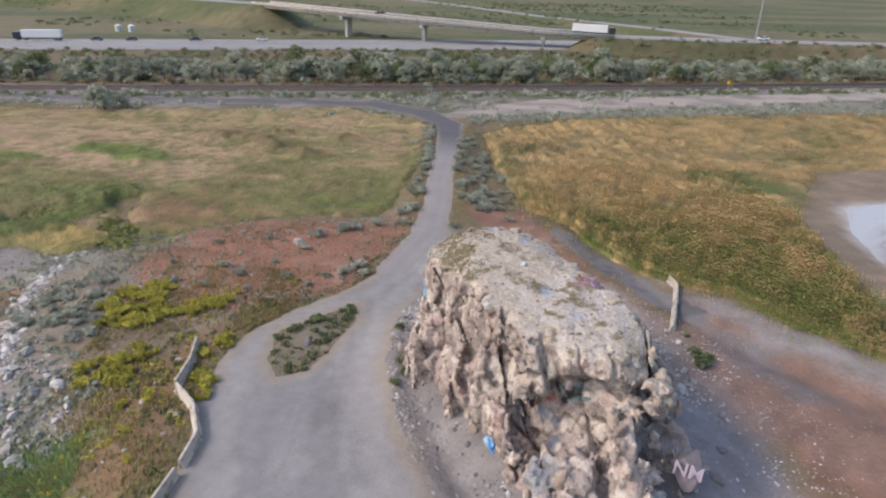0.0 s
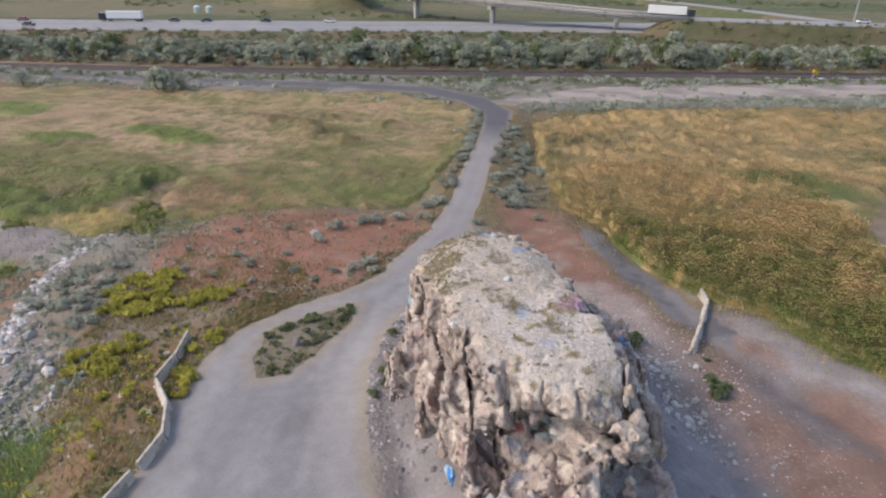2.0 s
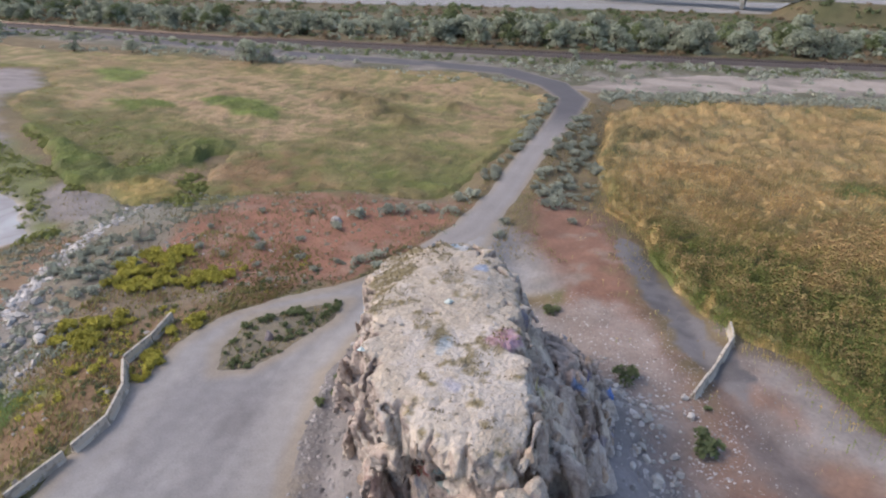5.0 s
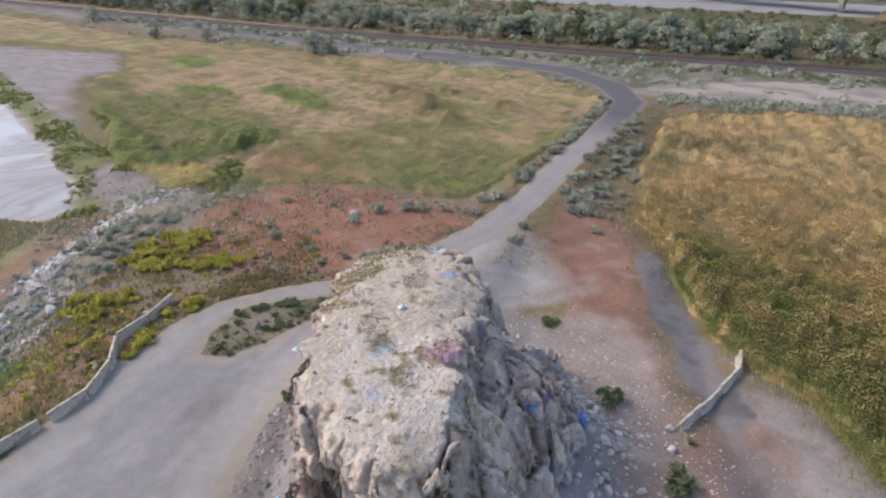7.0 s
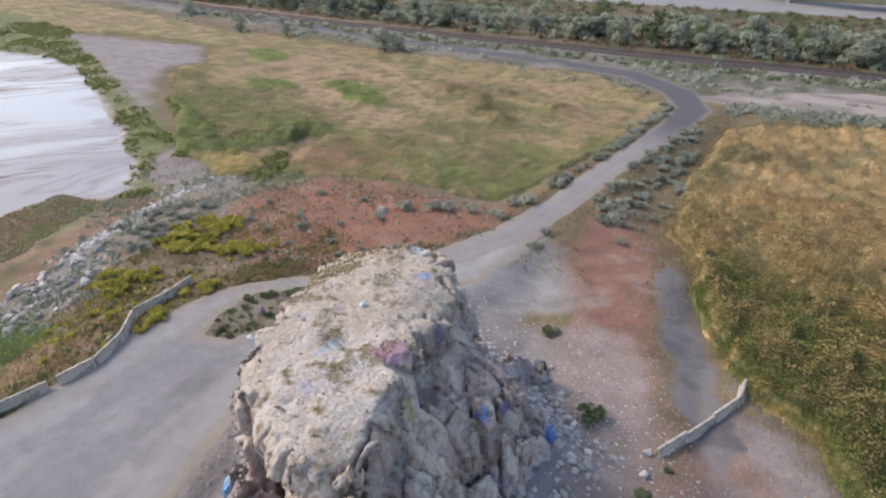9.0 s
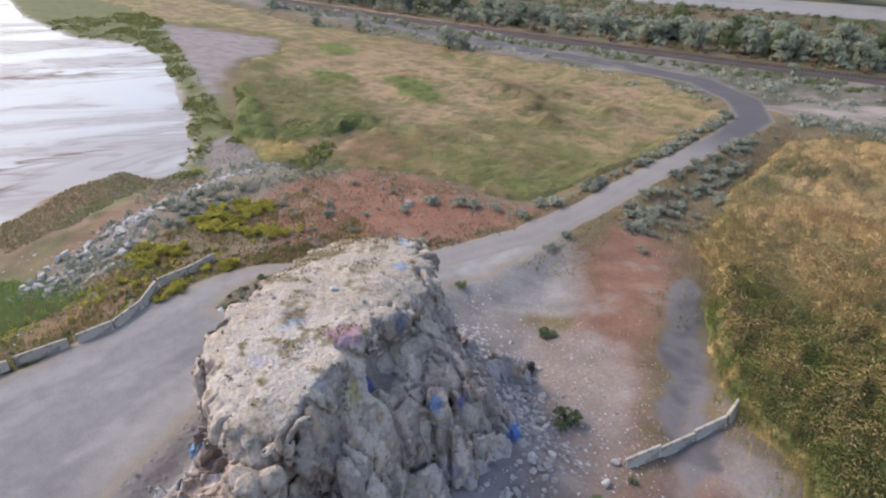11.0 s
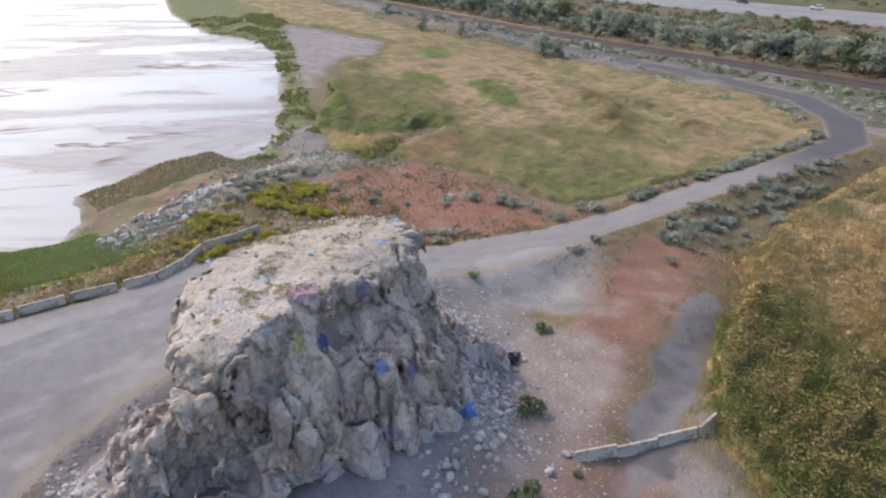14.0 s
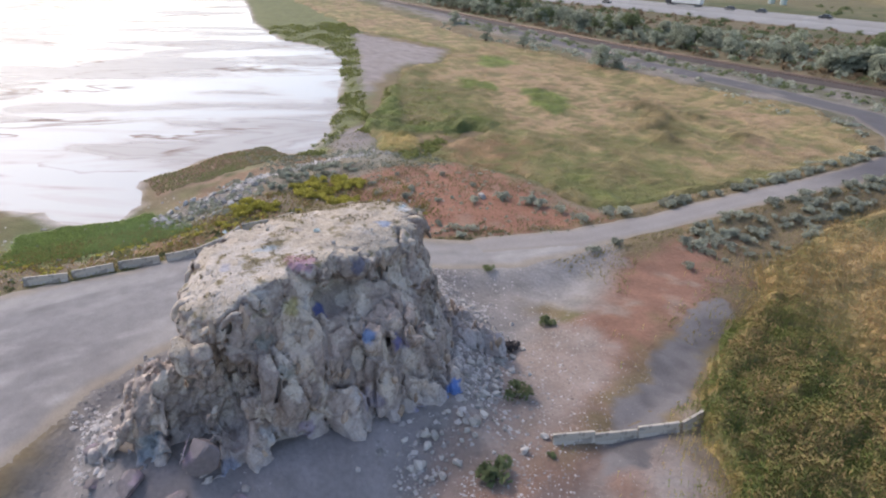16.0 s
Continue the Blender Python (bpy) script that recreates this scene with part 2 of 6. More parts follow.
bars = lake_noise(58, 38, 11, 4, 0.7)
lake_color = ramp(bars, ((0.0, (0.40, 0.42, 0.425)), (0.44, (0.41, 0.42, 0.42)), (0.50, (0.38, 0.37, 0.365)), (0.545, (0.275, 0.25, 0.245)), (0.56, (0.34, 0.325, 0.32)), (0.62, (0.33, 0.315, 0.31)), (0.635, (0.27, 0.245, 0.24)), (0.66, (0.33, 0.315, 0.31))))
edge = ramp(lake_noise(62, 30, 10, 4, 0.7), ((0.0, 0.0), (0.545, 0.0), (0.558, 1.0), (0.572, 0.7), (0.60, 0.0)))
where_edge = ramp(lake_noise(62, 40, 22, 2, 0.5), ((0.47, 0.0), (0.56, 1.0)))
both = N.new("ShaderNodeMixRGB")
both.blend_type, both.inputs[0].default_value = "MULTIPLY", 1.0
L.new(edge, both.inputs[1])
L.new(where_edge, both.inputs[2])
lake_color = over(lake_color, (0.17, 0.11, 0.09), both.outputs[0])
wet = ramp(bars, ((0.42, 0.14), (0.56, 0.30)))
ripple = N.new("ShaderNodeTexNoise")
ripple.inputs["Scale"].default_value, ripple.inputs["Detail"].default_value = 1.2, 3
L.new(geo.outputs["Object"], ripple.inputs["Vector"])
waves = N.new("ShaderNodeBump")
waves.inputs["Strength"].default_value, waves.inputs["Distance"].default_value = 0.05, 0.1
L.new(ripple.outputs[0], waves.inputs["Height"])
wb = N["Principled BSDF"]
wb.inputs["IOR"].default_value = 1.33
matte = ramp(bars, ((0.50, 0.25), (0.545, 0.12), (0.57, 0.20), (0.62, 0.16)))     # bars of bare mud shine less than the water
L.new(over(matte, (0.0, 0.0, 0.0), both.outputs[0]), wb.inputs["Specular IOR Level"])
L.new(lake_color, wb.inputs["Base Color"])
L.new(wet, wb.inputs["Roughness"])
L.new(waves.outputs[0], wb.inputs["Normal"])

# ---- the plan ----
LOT = [(-16.1, 0.0), (-16.9, 16.6), (-16.6, 25.3), (-16.4, 29.2), (-16.9, 32.6), (-18.1, 37.0), (-18.1, 43.4), (-17.5, 47.0), (-14.9, 51.0), (-9.4, 57.0), (-5.9, 62.9), (-4.4, 68.0), (0.2, 76.0), (1.2, 70.0), (0.6, 63.0), (-1.4, 57.8), (-3.5, 52.2), (-4.3, 47.6), (-4.4, 43.2), (-3.8, 38.8), (-2.6, 35.0), (-1.4, 31.7), (-0.2, 28.7), (2.4, 23.4), (6.8, 19.5), (11.7, 14.6), (13.6, 0.0)]
ISLAND = [(-14.7, 45.8), (-14.2, 47.7), (-11.7, 50.7), (-8.1, 53.4), (-8.2, 49.4), (-8.9, 46.5), (-10.6, 41.8), (-13.1, 40.9), (-14.3, 43.6)]
ROAD = [(-5.4, 62, 4.0), (-2.0, 72, 4.6), (-0.9, 83, 4.1), (-0.7, 97, 4.0), (0.3, 110, 4.3), (0.9, 121, 5), (0.6, 132, 6.0), (-5, 142, 7.0), (-17, 150.6, 6.5), (-36, 151.8, 6.5), (-70, 150.6, 6.5), (-110, 151.5, 6), (-180, 154, 6), (-320, 160, 6)]
TRACK = [(14.8, 75.0, 2.6), (18.0, 67.6, 3.6), (20.6, 62.3, 4.0), (23.0, 57.6, 4.0), (24.8, 54.0, 3.0), (26.0, 51.5, 1.0)]
SAND = [(24.3, 61), (26.3, 59.3), (30.3, 57.5), (33.7, 51.8), (39.5, 46.3), (43, 42), (38, 41), (33, 47), (29, 51), (26, 53), (24.6, 56)]
RED_LEFT = [(-39.9, 50.5), (-36, 57), (-33.8, 63.2), (-30.6, 71.7), (-19.6, 76.2), (-11.8, 76), (-6.6, 76.6), (-3.0, 79.6), (-4.2, 72.7), (-6.8, 64.4), (-10.1, 59), (-14.6, 54.9), (-19.0, 50.5), (-26.1, 53), (-33.1, 51)]
RED_RIGHT = [(1.6, 84), (6, 87.6), (9.7, 82.7), (15.4, 75), (15.6, 68.4), (18, 62), (21, 57.4), (22.5, 52), (25, 47), (31, 40), (38, 32), (38, 18), (27, 22), (25, 36), (20.5, 45), (16, 52.5), (11.5, 58.5), (9, 66), (3.5, 73)]
LAKE = [(-52, 0), (-48, 13), (-43.7, 17.9), (-38, 20.5), (-36.3, 26.5), (-40.8, 29.5), (-50.5, 30), (-52.5, 35.5), (-57, 41), (-58.2, 51), (-52.4, 52.4), (-51.3, 56), (-60, 62.5), (-69.5, 66.2), (-80, 72), (-84, 72.7), (-110, 83),
        (-123, 88.8), (-143, 92), (-172, 83), (-221, 85.5), (-270, 95), (-315, 102), (-600, 150), (-4000, 400), (-4000, -900), (-80, -900)]
POOL = [(60.6, 90.2), (72, 93), (90, 80), (75, 60), (54.5, 70), (55.2, 75), (57.4, 83)]
POOL_MUD = [(51.5, 85.8), (64.5, 105.7), (82, 110), (130, 90), (90, 40), (41.9, 50.1), (46, 67)]
MUDFLAT = [(-170, 108.5), (-122, 119), (-106.5, 107.6), (-108, 99), (-92, 85.5), (-78, 75.5), (-100, 84), (-125, 93)]
MUDFLAT_SMALL = [(-59.9, 65.4), (-58.3, 72), (-47.6, 64.8), (-46, 60.2), (-52, 60)]
FIELD_LEFT = [(-4.2, 130), (-3.8, 110), (-5.2, 92.6), (-8.5, 81.5), (-13.7, 78.5), (-24, 79.5), (-29, 74), (-36, 72), (-38.5, 72), (-41, 78), (-44.6, 86), (-46.6, 84), (-44.6, 76), (-40.4, 70.4), (-44.3, 65.2), (-51.6, 69), (-56, 67.6), (-64, 71.6), (-71, 78), (-82, 85), (-91, 89), (-105, 100), (-104, 109), (-122, 122), (-175, 112), (-330, 125), (-330, 150), (-139, 137), (-100, 139), (-70, 140), (-49, 142), (-28, 144.5), (-13, 141)]
BRIGHT_GREEN = ([(-68.1, 108.5), (-65.5, 113.5), (-57.0, 112.2), (-48.7, 108.3), (-46.9, 103.1), (-51.3, 102.0), (-59.0, 105.4)], [(-107.5, 120.4), (-104.7, 125.8), (-93.3, 124.3), (-89.7, 119.6), (-96.3, 116.0)], [(-84, 103), (-76, 106), (-70, 104), (-76, 100)])
HEDGE = [(-100.3, 89.6), (-81.9, 86.1), (-70.8, 78.5), (-64.2, 71.6), (-55.9, 67.6), (-51.9, 69.3), (-47.7, 72.4), (-47.2, 78.7), (-44.8, 85.7), (-46.9, 89.7), (-51.4, 88.0), (-52.2, 83.0), (-51.6, 78.0), (-53.8, 73.9), (-60.4, 77.1), (-67.2, 79.5)]
GREEN_BAND = [(-167.1, 95.1), (-164.2, 112), (-147.9, 119), (-121.3, 123), (-114.0, 115.6), (-122, 117), (-137.9, 112), (-156.4, 104), (-159.7, 93.0)]
GOLD_CLUMP = [(-51.4, 69.2), (-48.4, 73.0), (-42.4, 72.8), (-40.6, 69.3), (-44.3, 65.6)]
BROWN_WEEDS = [(-42.0, 79.3), (-40.8, 86.5), (-33.0, 89.1), (-24.8, 79.5), (-28.4, 74), (-36.2, 73.2)]
TAN_BAND = [(-90.8, 96), (-101.7, 115.1), (-90.1, 133.0), (-65.3, 127.4), (-44.7, 119.1), (-35.6, 104.0), (-40.0, 93), (-48.6, 92.5), (-67.2, 102.7)]
FIELD_RIGHT = [(7.6, 128), (9.3, 97), (12.2, 85), (16.4, 78.5), (17.8, 74.5), (20.8, 67.6), (24.4, 62.4), (26.6, 60), (30.6, 58.4), (34.2, 52.4), (39.8, 47), (45, 56), (46, 67), (51.5, 86), (64.5, 106), (82, 110), (160, 120), (160, 152), (103, 148), (81, 147), (53, 141.6), (26, 136)]
SHORE_GREEN = [(-50, 54), (-47, 57), (-53, 62), (-62, 70), (-78, 78), (-102, 88), (-125, 95), (-172, 112), (-300, 128), (-420, 135), (-420, 118), (-300, 100), (-220, 86), (-170, 84), (-143, 92), (-110, 83), (-80, 72), (-60, 62.5), (-53, 56.5)]
GREEN_PATCH = [(-24.5, 15), (-36, 16), (-37, 26), (-35, 30.5), (-29, 34), (-25, 34), (-23, 27), (-23, 20)]
GREEN_BACK = [(-56, 67), (-48, 72), (-44, 69), (-36, 67.5), (-41, 76), (-58, 88), (-76, 92), (-84, 84), (-68, 77)]
RUSTY_SPIT = [(-58, 51), (-52, 52), (-47, 50), (-42, 40), (-42, 32), (-50, 31), (-52, 36), (-57, 43)]
RIPRAP = [(-30.6, 31.5, 2.0), (-33.0, 36, 3.2), (-34.0, 42, 3.4), (-36.5, 50, 3.0), (-38, 58, 2.5)]
DUST = [(13, 23), (20, 25), (23, 34), (20.5, 39), (17.5, 43), (15.5, 41)]
STONE_BANK = [(-36.8, 44.6), (-35.4, 45.2), (-30.6, 41.2), (-28.9, 39.4), (-26.6, 35.4), (-27.0, 34.2), (-29.5, 32.6), (-33.0, 30.6), (-34.6, 36.0)]
ROCK_FOOT = [(-2.9, 43.4), (-2.2, 40.6), (0.0, 37.0), (2.4, 34.2), (3.8, 31.2), (4.6, 28.4), (7.2, 24.8), (12.0, 24.6), (14.8, 26.8), (16.6, 30.5), (18.0, 34), (17.4, 37.5), (16.4, 40.5), (16.8, 43.3), (17.0, 46.0), (13.4, 48), (9, 50.4), (5, 51.8), (0, 52.4), (-2.6, 48.6)]
RAIL = [(-420, 152.0), (-150, 160.5), (-95, 162.8), (-60, 166.5), (-30, 169.5), (0, 173.3), (40, 179), (80, 185), (135, 194.5), (420, 250)]
HIGHWAY = [(-700, 150), (-170, 248), (-65, 266), (5, 279.5), (52, 286), (130, 296), (700, 380)]
RAMP = [(-420, 520, 3.0), (-300, 470, 7), (-160, 396, 11), (-97, 347, 11.8), (-45, 300, 11.6), (-10, 284, 10.2), (40, 275, 7.4), (67, 268, 6.9), (110, 265, 6.6), (170, 267, 6.2), (320, 284, 5), (700, 340, 3)]
SIDE_RAMP = [(125, 268, 6.4), (105, 330, 5), (60, 430, 3), (0, 560, 2), (-200, 900, 2)]
WATER_Z = -0.55


def rail_y(x):
    return np.interp(x, [p[0] for p in RAIL], [p[1] for p in RAIL])


def highway_y(x):
    return np.interp(x, [p[0] for p in HIGHWAY], [p[1] for p in HIGHWAY])


def ground_z(x, y):
    """Height of the ground sheet."""
    x, y = np.asarray(x, float), np.asarray(y, float)
    z = 0.15 + 0.12 * fbm(x, y, size=9, octaves=3, seed=3)
    road_d, road_w = along(ROAD, x, y)
    up = np.maximum.reduce([step(-4, 0, inside(LOT, x, y)), step(-5, 0, inside(RED_LEFT, x, y)), step(-5, 0, road_w[..., 0] / 2 + 1.0 - road_d), step(-6, 2, inside(ROCK_FOOT, x, y)), step(126, 142, y + 0.04 * x)])
    mid = np.maximum(step(-4, 1, inside(RED_RIGHT, x, y)), step(-4, 1, inside(SAND, x, y)))
    left = step(-14, 0, inside([(-16, 10), (-24, 12), (-27, 30), (-36, 44), (-38, 56), (-28, 64), (-16, 52), (-18, 40)], x, y))
    up = np.maximum(up, left)
    z = z * (1 - mid) + 0.9 * mid
    z = z * (1 - up) + (1.15 + 0.8 * step(62, 46, y) + 0.06 * fbm(x, y, size=4, octaves=2, seed=5)) * up
    z = z + 0.9 * np.exp(-(np.minimum(inside(ROCK_FOOT, x, y), 0) / 2.6) ** 2) * step(-8, -1, inside(ROCK_FOOT, x, y))
    rip, rw = along(RIPRAP, x, y)
    z = z + 0.7 * step(rw[..., 0] + 1, 0.5, rip)
    for line, foot in ((RAMP[:4], 9), (RAMP[7:], 9), (SIDE_RAMP, 6)):
        d, v = along(line, x, y)
        z = np.maximum(z, v[..., 0] - 0.25 - np.maximum(d - foot, 0) * 0.6)
    lake = np.maximum(inside(LAKE, x, y), inside(POOL, x, y)) + 0.9 * fbm(x, y, size=3.0, octaves=3, seed=8)
    z = np.minimum(z, np.where(lake > 0, np.maximum(-1.4, WATER_Z - 0.12 * lake), WATER_Z - 0.14 * lake))
    z = z + 0.03 * fbm(x, y, size=1.2, octaves=3, seed=6)
    hills = np.maximum(y - 900, 0) * 0.02
    return z + hills


# ---- ground ----
def mixed(a, b, k):
    return a + (np.asarray(b) - a) * np.asarray(k)[..., None]


def field_green(x, y):
    """How green (1) or straw-coloured (0) the grass of the fields is."""
    k = 0.7 * fbm(x, y * 1.8, size=13, octaves=4, seed=31) + 0.3 * fbm(x, y, size=4, octaves=2, seed=32)
    for cx, cy, rx, ry, s in ((-88, 102, 14, 5, 0.3), (-62, 90, 16, 8, 0.5), (-80, 97, 14, 7, 0.5), (-46, 97, 12, 7, 0.3), (-100, 106, 14, 6, 0.5), (-70, 84, 14, 6, 0.5), (-26, 94, 20, 14, 0.35), (-12, 84, 9, 4, 0.55), (-6, 104, 3, 14, 0.75), (-10, 96, 7, 6, 0.35), (-30, 116, 8, 4, 0.5), (-28, 128, 34, 6, -0.8), (-66, 123, 26, 7, -0.7),
                             (-110, 127, 40, 9, -0.8), (29, 61, 8, 3.0, 0.9), (36, 55, 8, 5, 0.8), (24, 70, 5, 5, 0.35), (33, 68, 4, 3, 0.5), (12.5, 90, 3.5, 10, 0.75), (10.5, 104, 2.5, 12, 0.6), (19, 76, 3, 5, 0.6), (15, 112, 7, 6, 0.45), (46, 100, 7, 4, 1.1), (50, 92, 5, 6, 0.9), (34, 82, 14, 7, -0.5), (32, 110, 26, 14, -0.7)):
        k = k + s * np.exp(-((x - cx) / rx) ** 2 - ((y - cy) / ry) ** 2)
    rag = 1.6 * fbm(x, y * 1.5, size=5, octaves=3, seed=33)
    for poly, s in [(p, 1.5) for p in BRIGHT_GREEN] + [(HEDGE, 1.1), (GREEN_BAND, 1.0), (TAN_BAND, -0.55), (GOLD_CLUMP, -0.2)]:
        k = k + s * step(-2.0, 1.6, inside(poly, x, y) + rag)
    return step(-0.3, 1.05, k)


STRAW, ROSY, TAWNY, OLIVE, REEDGREEN = [np.array(c) for c in ((0.285, 0.215, 0.112), (0.295, 0.205, 0.122), (0.345, 0.235, 0.11), (0.185, 0.155, 0.07), (0.11, 0.125, 0.038))]


def field_tint(x, y):
    g = field_green(x, y) + np.where(x > 5, 0.5, 0.42) * fbm(x, y * 1.6, size=3.6, octaves=3, seed=43) + 0.16 * fbm(x, y, size=1.2, octaves=2, seed=44) - 0.32 * (x < 5) * step(92, 116, y + 6 * fbm(x, y, size=12, octaves=3, seed=47))
    dry = mixed(np.broadcast_to(STRAW, x.shape + (3,)), ROSY, step(-0.1, 0.5, fbm(x, y * 2, size=14, octaves=3, seed=41)))
    dry = mixed(dry, TAWNY, (x > 5) * step(-0.6, 0.1, fbm(x, y, size=7, octaves=3, seed=42)))
    c = mixed(dry, OLIVE, np.where(x > 5, step(-0.1, 0.42, g), step(-0.08, 0.45, g)))
    left = (x <= 5)
    c = mixed(c, (0.36, 0.25, 0.155), 0.6 * left * step(-3, 3, inside(TAN_BAND, x, y) + 3 * fbm(x, y * 2, size=9, octaves=3, seed=34)) * step(0.5, 0.1, g))
    c = mixed(c, (0.20, 0.125, 0.062), 0.75 * left * step(-2, 2, inside(BROWN_WEEDS, x, y) + 2.5 * fbm(x, y, size=4, octaves=3, seed=35)))
    c = mixed(c, (0.34, 0.25, 0.09), 0.8 * left * step(-0.8, 0.8, inside(GOLD_CLUMP, x, y) + fbm(x, y, size=2, octaves=2, seed=36)))
    for poly in BRIGHT_GREEN:
        c = mixed(c, (0.15, 0.20, 0.048), 0.85 * step(-1.2, 1.2, inside(poly, x, y) + 2.2 * fbm(x, y * 1.6, size=4, octaves=3, seed=39)))
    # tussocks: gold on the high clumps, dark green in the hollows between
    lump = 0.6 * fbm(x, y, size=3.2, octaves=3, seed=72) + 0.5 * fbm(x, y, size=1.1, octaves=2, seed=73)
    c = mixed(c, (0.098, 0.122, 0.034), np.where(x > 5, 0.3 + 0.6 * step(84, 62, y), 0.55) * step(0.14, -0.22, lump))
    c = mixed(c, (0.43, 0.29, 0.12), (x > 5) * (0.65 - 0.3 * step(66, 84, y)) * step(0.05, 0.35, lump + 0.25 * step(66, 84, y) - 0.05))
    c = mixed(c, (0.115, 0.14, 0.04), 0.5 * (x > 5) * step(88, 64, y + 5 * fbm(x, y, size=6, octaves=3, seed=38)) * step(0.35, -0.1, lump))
    c = c * (1 + 0.34 * fbm(x + 0.4 * y, 2.2 * y, size=5.0, octaves=4, seed=46))[..., None]
    c = mixed(c, (0.078, 0.098, 0.03), 0.9 * left * step(-1.0, 1.0, inside(HEDGE, x, y) + 1.2 * fbm(x, y, size=3, octaves=3, seed=37)))
    c = mixed(c, (0.145, 0.12, 0.055), 0.85 * clump(x, y))
    c = mixed(c, REEDGREEN, step(0.55, 1.05, g) * (x > 5))
    return mixed(c, (0.115, 0.125, 0.042), 0.6 * step(0.5, 0.95, g) * (x <= 5)) + np.array((0.012, 0.028, 0.0)) * (step(0.85, 1.25, g) * (x <= 5))[..., None]


def clump(x, y):
    """Where thickets of taller, browner growth stand in the fields."""
    k = 0.0
    for cx, cy, rx, ry in ((-43, 121, 4.2, 3.6), (-36, 119, 3.0, 2.4), (-31, 114, 4.5, 3.0), (-25, 109, 3.5, 2.2), (-33, 124, 3.0, 2.0), (16, 114, 5.0, 4.0), (-20, 121, 2.5, 2.0)):
        k = k + np.exp(-((x - cx) / rx) ** 2 - ((y - cy) / ry) ** 2)
    return np.clip(k + 0.4 * k * fbm(x, y, size=2.0, octaves=2, seed=45), 0, 1)


def ground_tint(x, y):
    n1, n2, n3 = fbm(x, y, size=7, octaves=4, seed=51), fbm(x, y, size=2.2, octaves=3, seed=52), fbm(x, y, size=26, octaves=4, seed=53)
    c = mixed(np.broadcast_to(np.array((0.17, 0.13, 0.075)), x.shape + (3,)), (0.10, 0.105, 0.04), step(-0.1, 0.4, n3 + 0.4 * n1))
    def lay(poly, col, soft=1.0, ragged=1.2, share=1.0):
        nonlocal c
        c = mixed(c, col, share * step(-soft, soft, inside(poly, x, y) + ragged * n2 + ragged * n1))
    # the strip between the fields and the railway, and the land past it
    strip = step(138, 143, y + 0.03 * x) * step(-2, 3, rail_y(x) - y)
    c = mixed(c, mixed(np.broadcast_to(np.array((0.21, 0.185, 0.16)), x.shape + (3,)), (0.115, 0.11, 0.07), step(-0.25, 0.2, n1 + 0.5 * n2)), strip)
    past = step(-2, 3, y - rail_y(x))
    c = mixed(c, mixed(np.broadcast_to(np.array((0.145, 0.115, 0.065)), x.shape + (3,)), (0.085, 0.085, 0.04), step(-0.3, 0.3, n3 + 0.4 * n1)), past)
    far = step(10, 30, y - highway_y(x))
    c = mixed(c, mixed(np.broadcast_to(np.array((0.15, 0.13, 0.07)), x.shape + (3,)), (0.085, 0.098, 0.04), step(-0.35, 0.25, fbm(x * 0.3, y, size=30, octaves=6, seed=57) + 0.25 * n1)), far)
    # land about the lot
    lay([(-17, 0), (-24, 12), (-28, 28), (-38, 44), (-42, 56), (-34, 70), (-14, 78), (-4, 84), (-5, 62), (-18, 50)], (0.20, 0.155, 0.105), 2, 1.5)
    lay(RED_LEFT, (0.25, 0.125, 0.082), 2.0, 2.6)
    lay(RED_LEFT, (0.29, 0.20, 0.15), 0.8, 0.0, 0.55 * step(0.15, 0.5, n2 + 0.5 * n1))
    lay([(-36, 60), (-44, 56), (-56, 66), (-46, 72), (-36, 68)], (0.21, 0.195, 0.155), 2, 2)
    lay(STONE_BANK, (0.23, 0.205, 0.175), 1.5, 1.5)
    lay([(-36, 45), (-40, 50), (-41, 60), (-34, 62), (-31, 54), (-31, 46)], (0.205, 0.175, 0.13), 1.5, 1.5)
    lay([(-34.5, 37), (-38, 44), (-41, 52), (-44, 58), (-46.5, 56), (-44, 48), (-40, 40), (-36.5, 34)], (0.22, 0.135, 0.09), 1.0, 1.0, 0.8)
    lay([(-19, 28), (-24, 26), (-25, 38), (-21, 48), (-16, 51), (-19, 44)], (0.21, 0.125, 0.065), 1.5, 1.2, 0.8)
    lay(GREEN_PATCH, (0.135, 0.18, 0.065), 1.5, 1.5)
    lay(RUSTY_SPIT, (0.24, 0.165, 0.115), 1.5, 1.8)
    lay([(-54, 50.5), (-48, 50), (-44, 44), (-46, 40), (-51, 45)], (0.18, 0.175, 0.085), 1.5, 1.8)
    lay(SHORE_GREEN, (0.135, 0.145, 0.06), 1.5, 1.8)
    lay(MUDFLAT, (0.245, 0.215, 0.205), 1.5, 1.6)
    lay(MUDFLAT_SMALL, (0.22, 0.195, 0.18), 1.0, 0.8)
    lay(POOL_MUD, (0.21, 0.16, 0.115), 3, 2.5)
    # the foot of the outcrop
    lay(ISLAND, (0.19, 0.165, 0.12), 0.6, 0.5)
    lay([(0.2, 76), (3.0, 72), (7.0, 67.5), (9, 63.5), (6, 60), (0, 57.5), (-3, 60)], (0.25, 0.235, 0.225), 2.5, 2.0)
    lay([(-6, 26), (2, 22), (12, 18), (22, 24), (25, 38), (22, 46), (18.5, 53), (13, 59), (4, 62), (-4, 58), (-6, 44)], (0.21, 0.192, 0.183), 2.0, 2.0)
    lay(RED_RIGHT, (0.215, 0.118, 0.082), 2.0, 2.8)
    lay(RED_RIGHT, (0.27, 0.215, 0.175), 1.0, 0.5, 0.75 * step(0.0, 0.45, n2 + 0.6 * n1 + 0.45 * fbm(x - 0.9 * y, 0.25 * (x + y), size=3.0, octaves=3, seed=48) - 0.1))
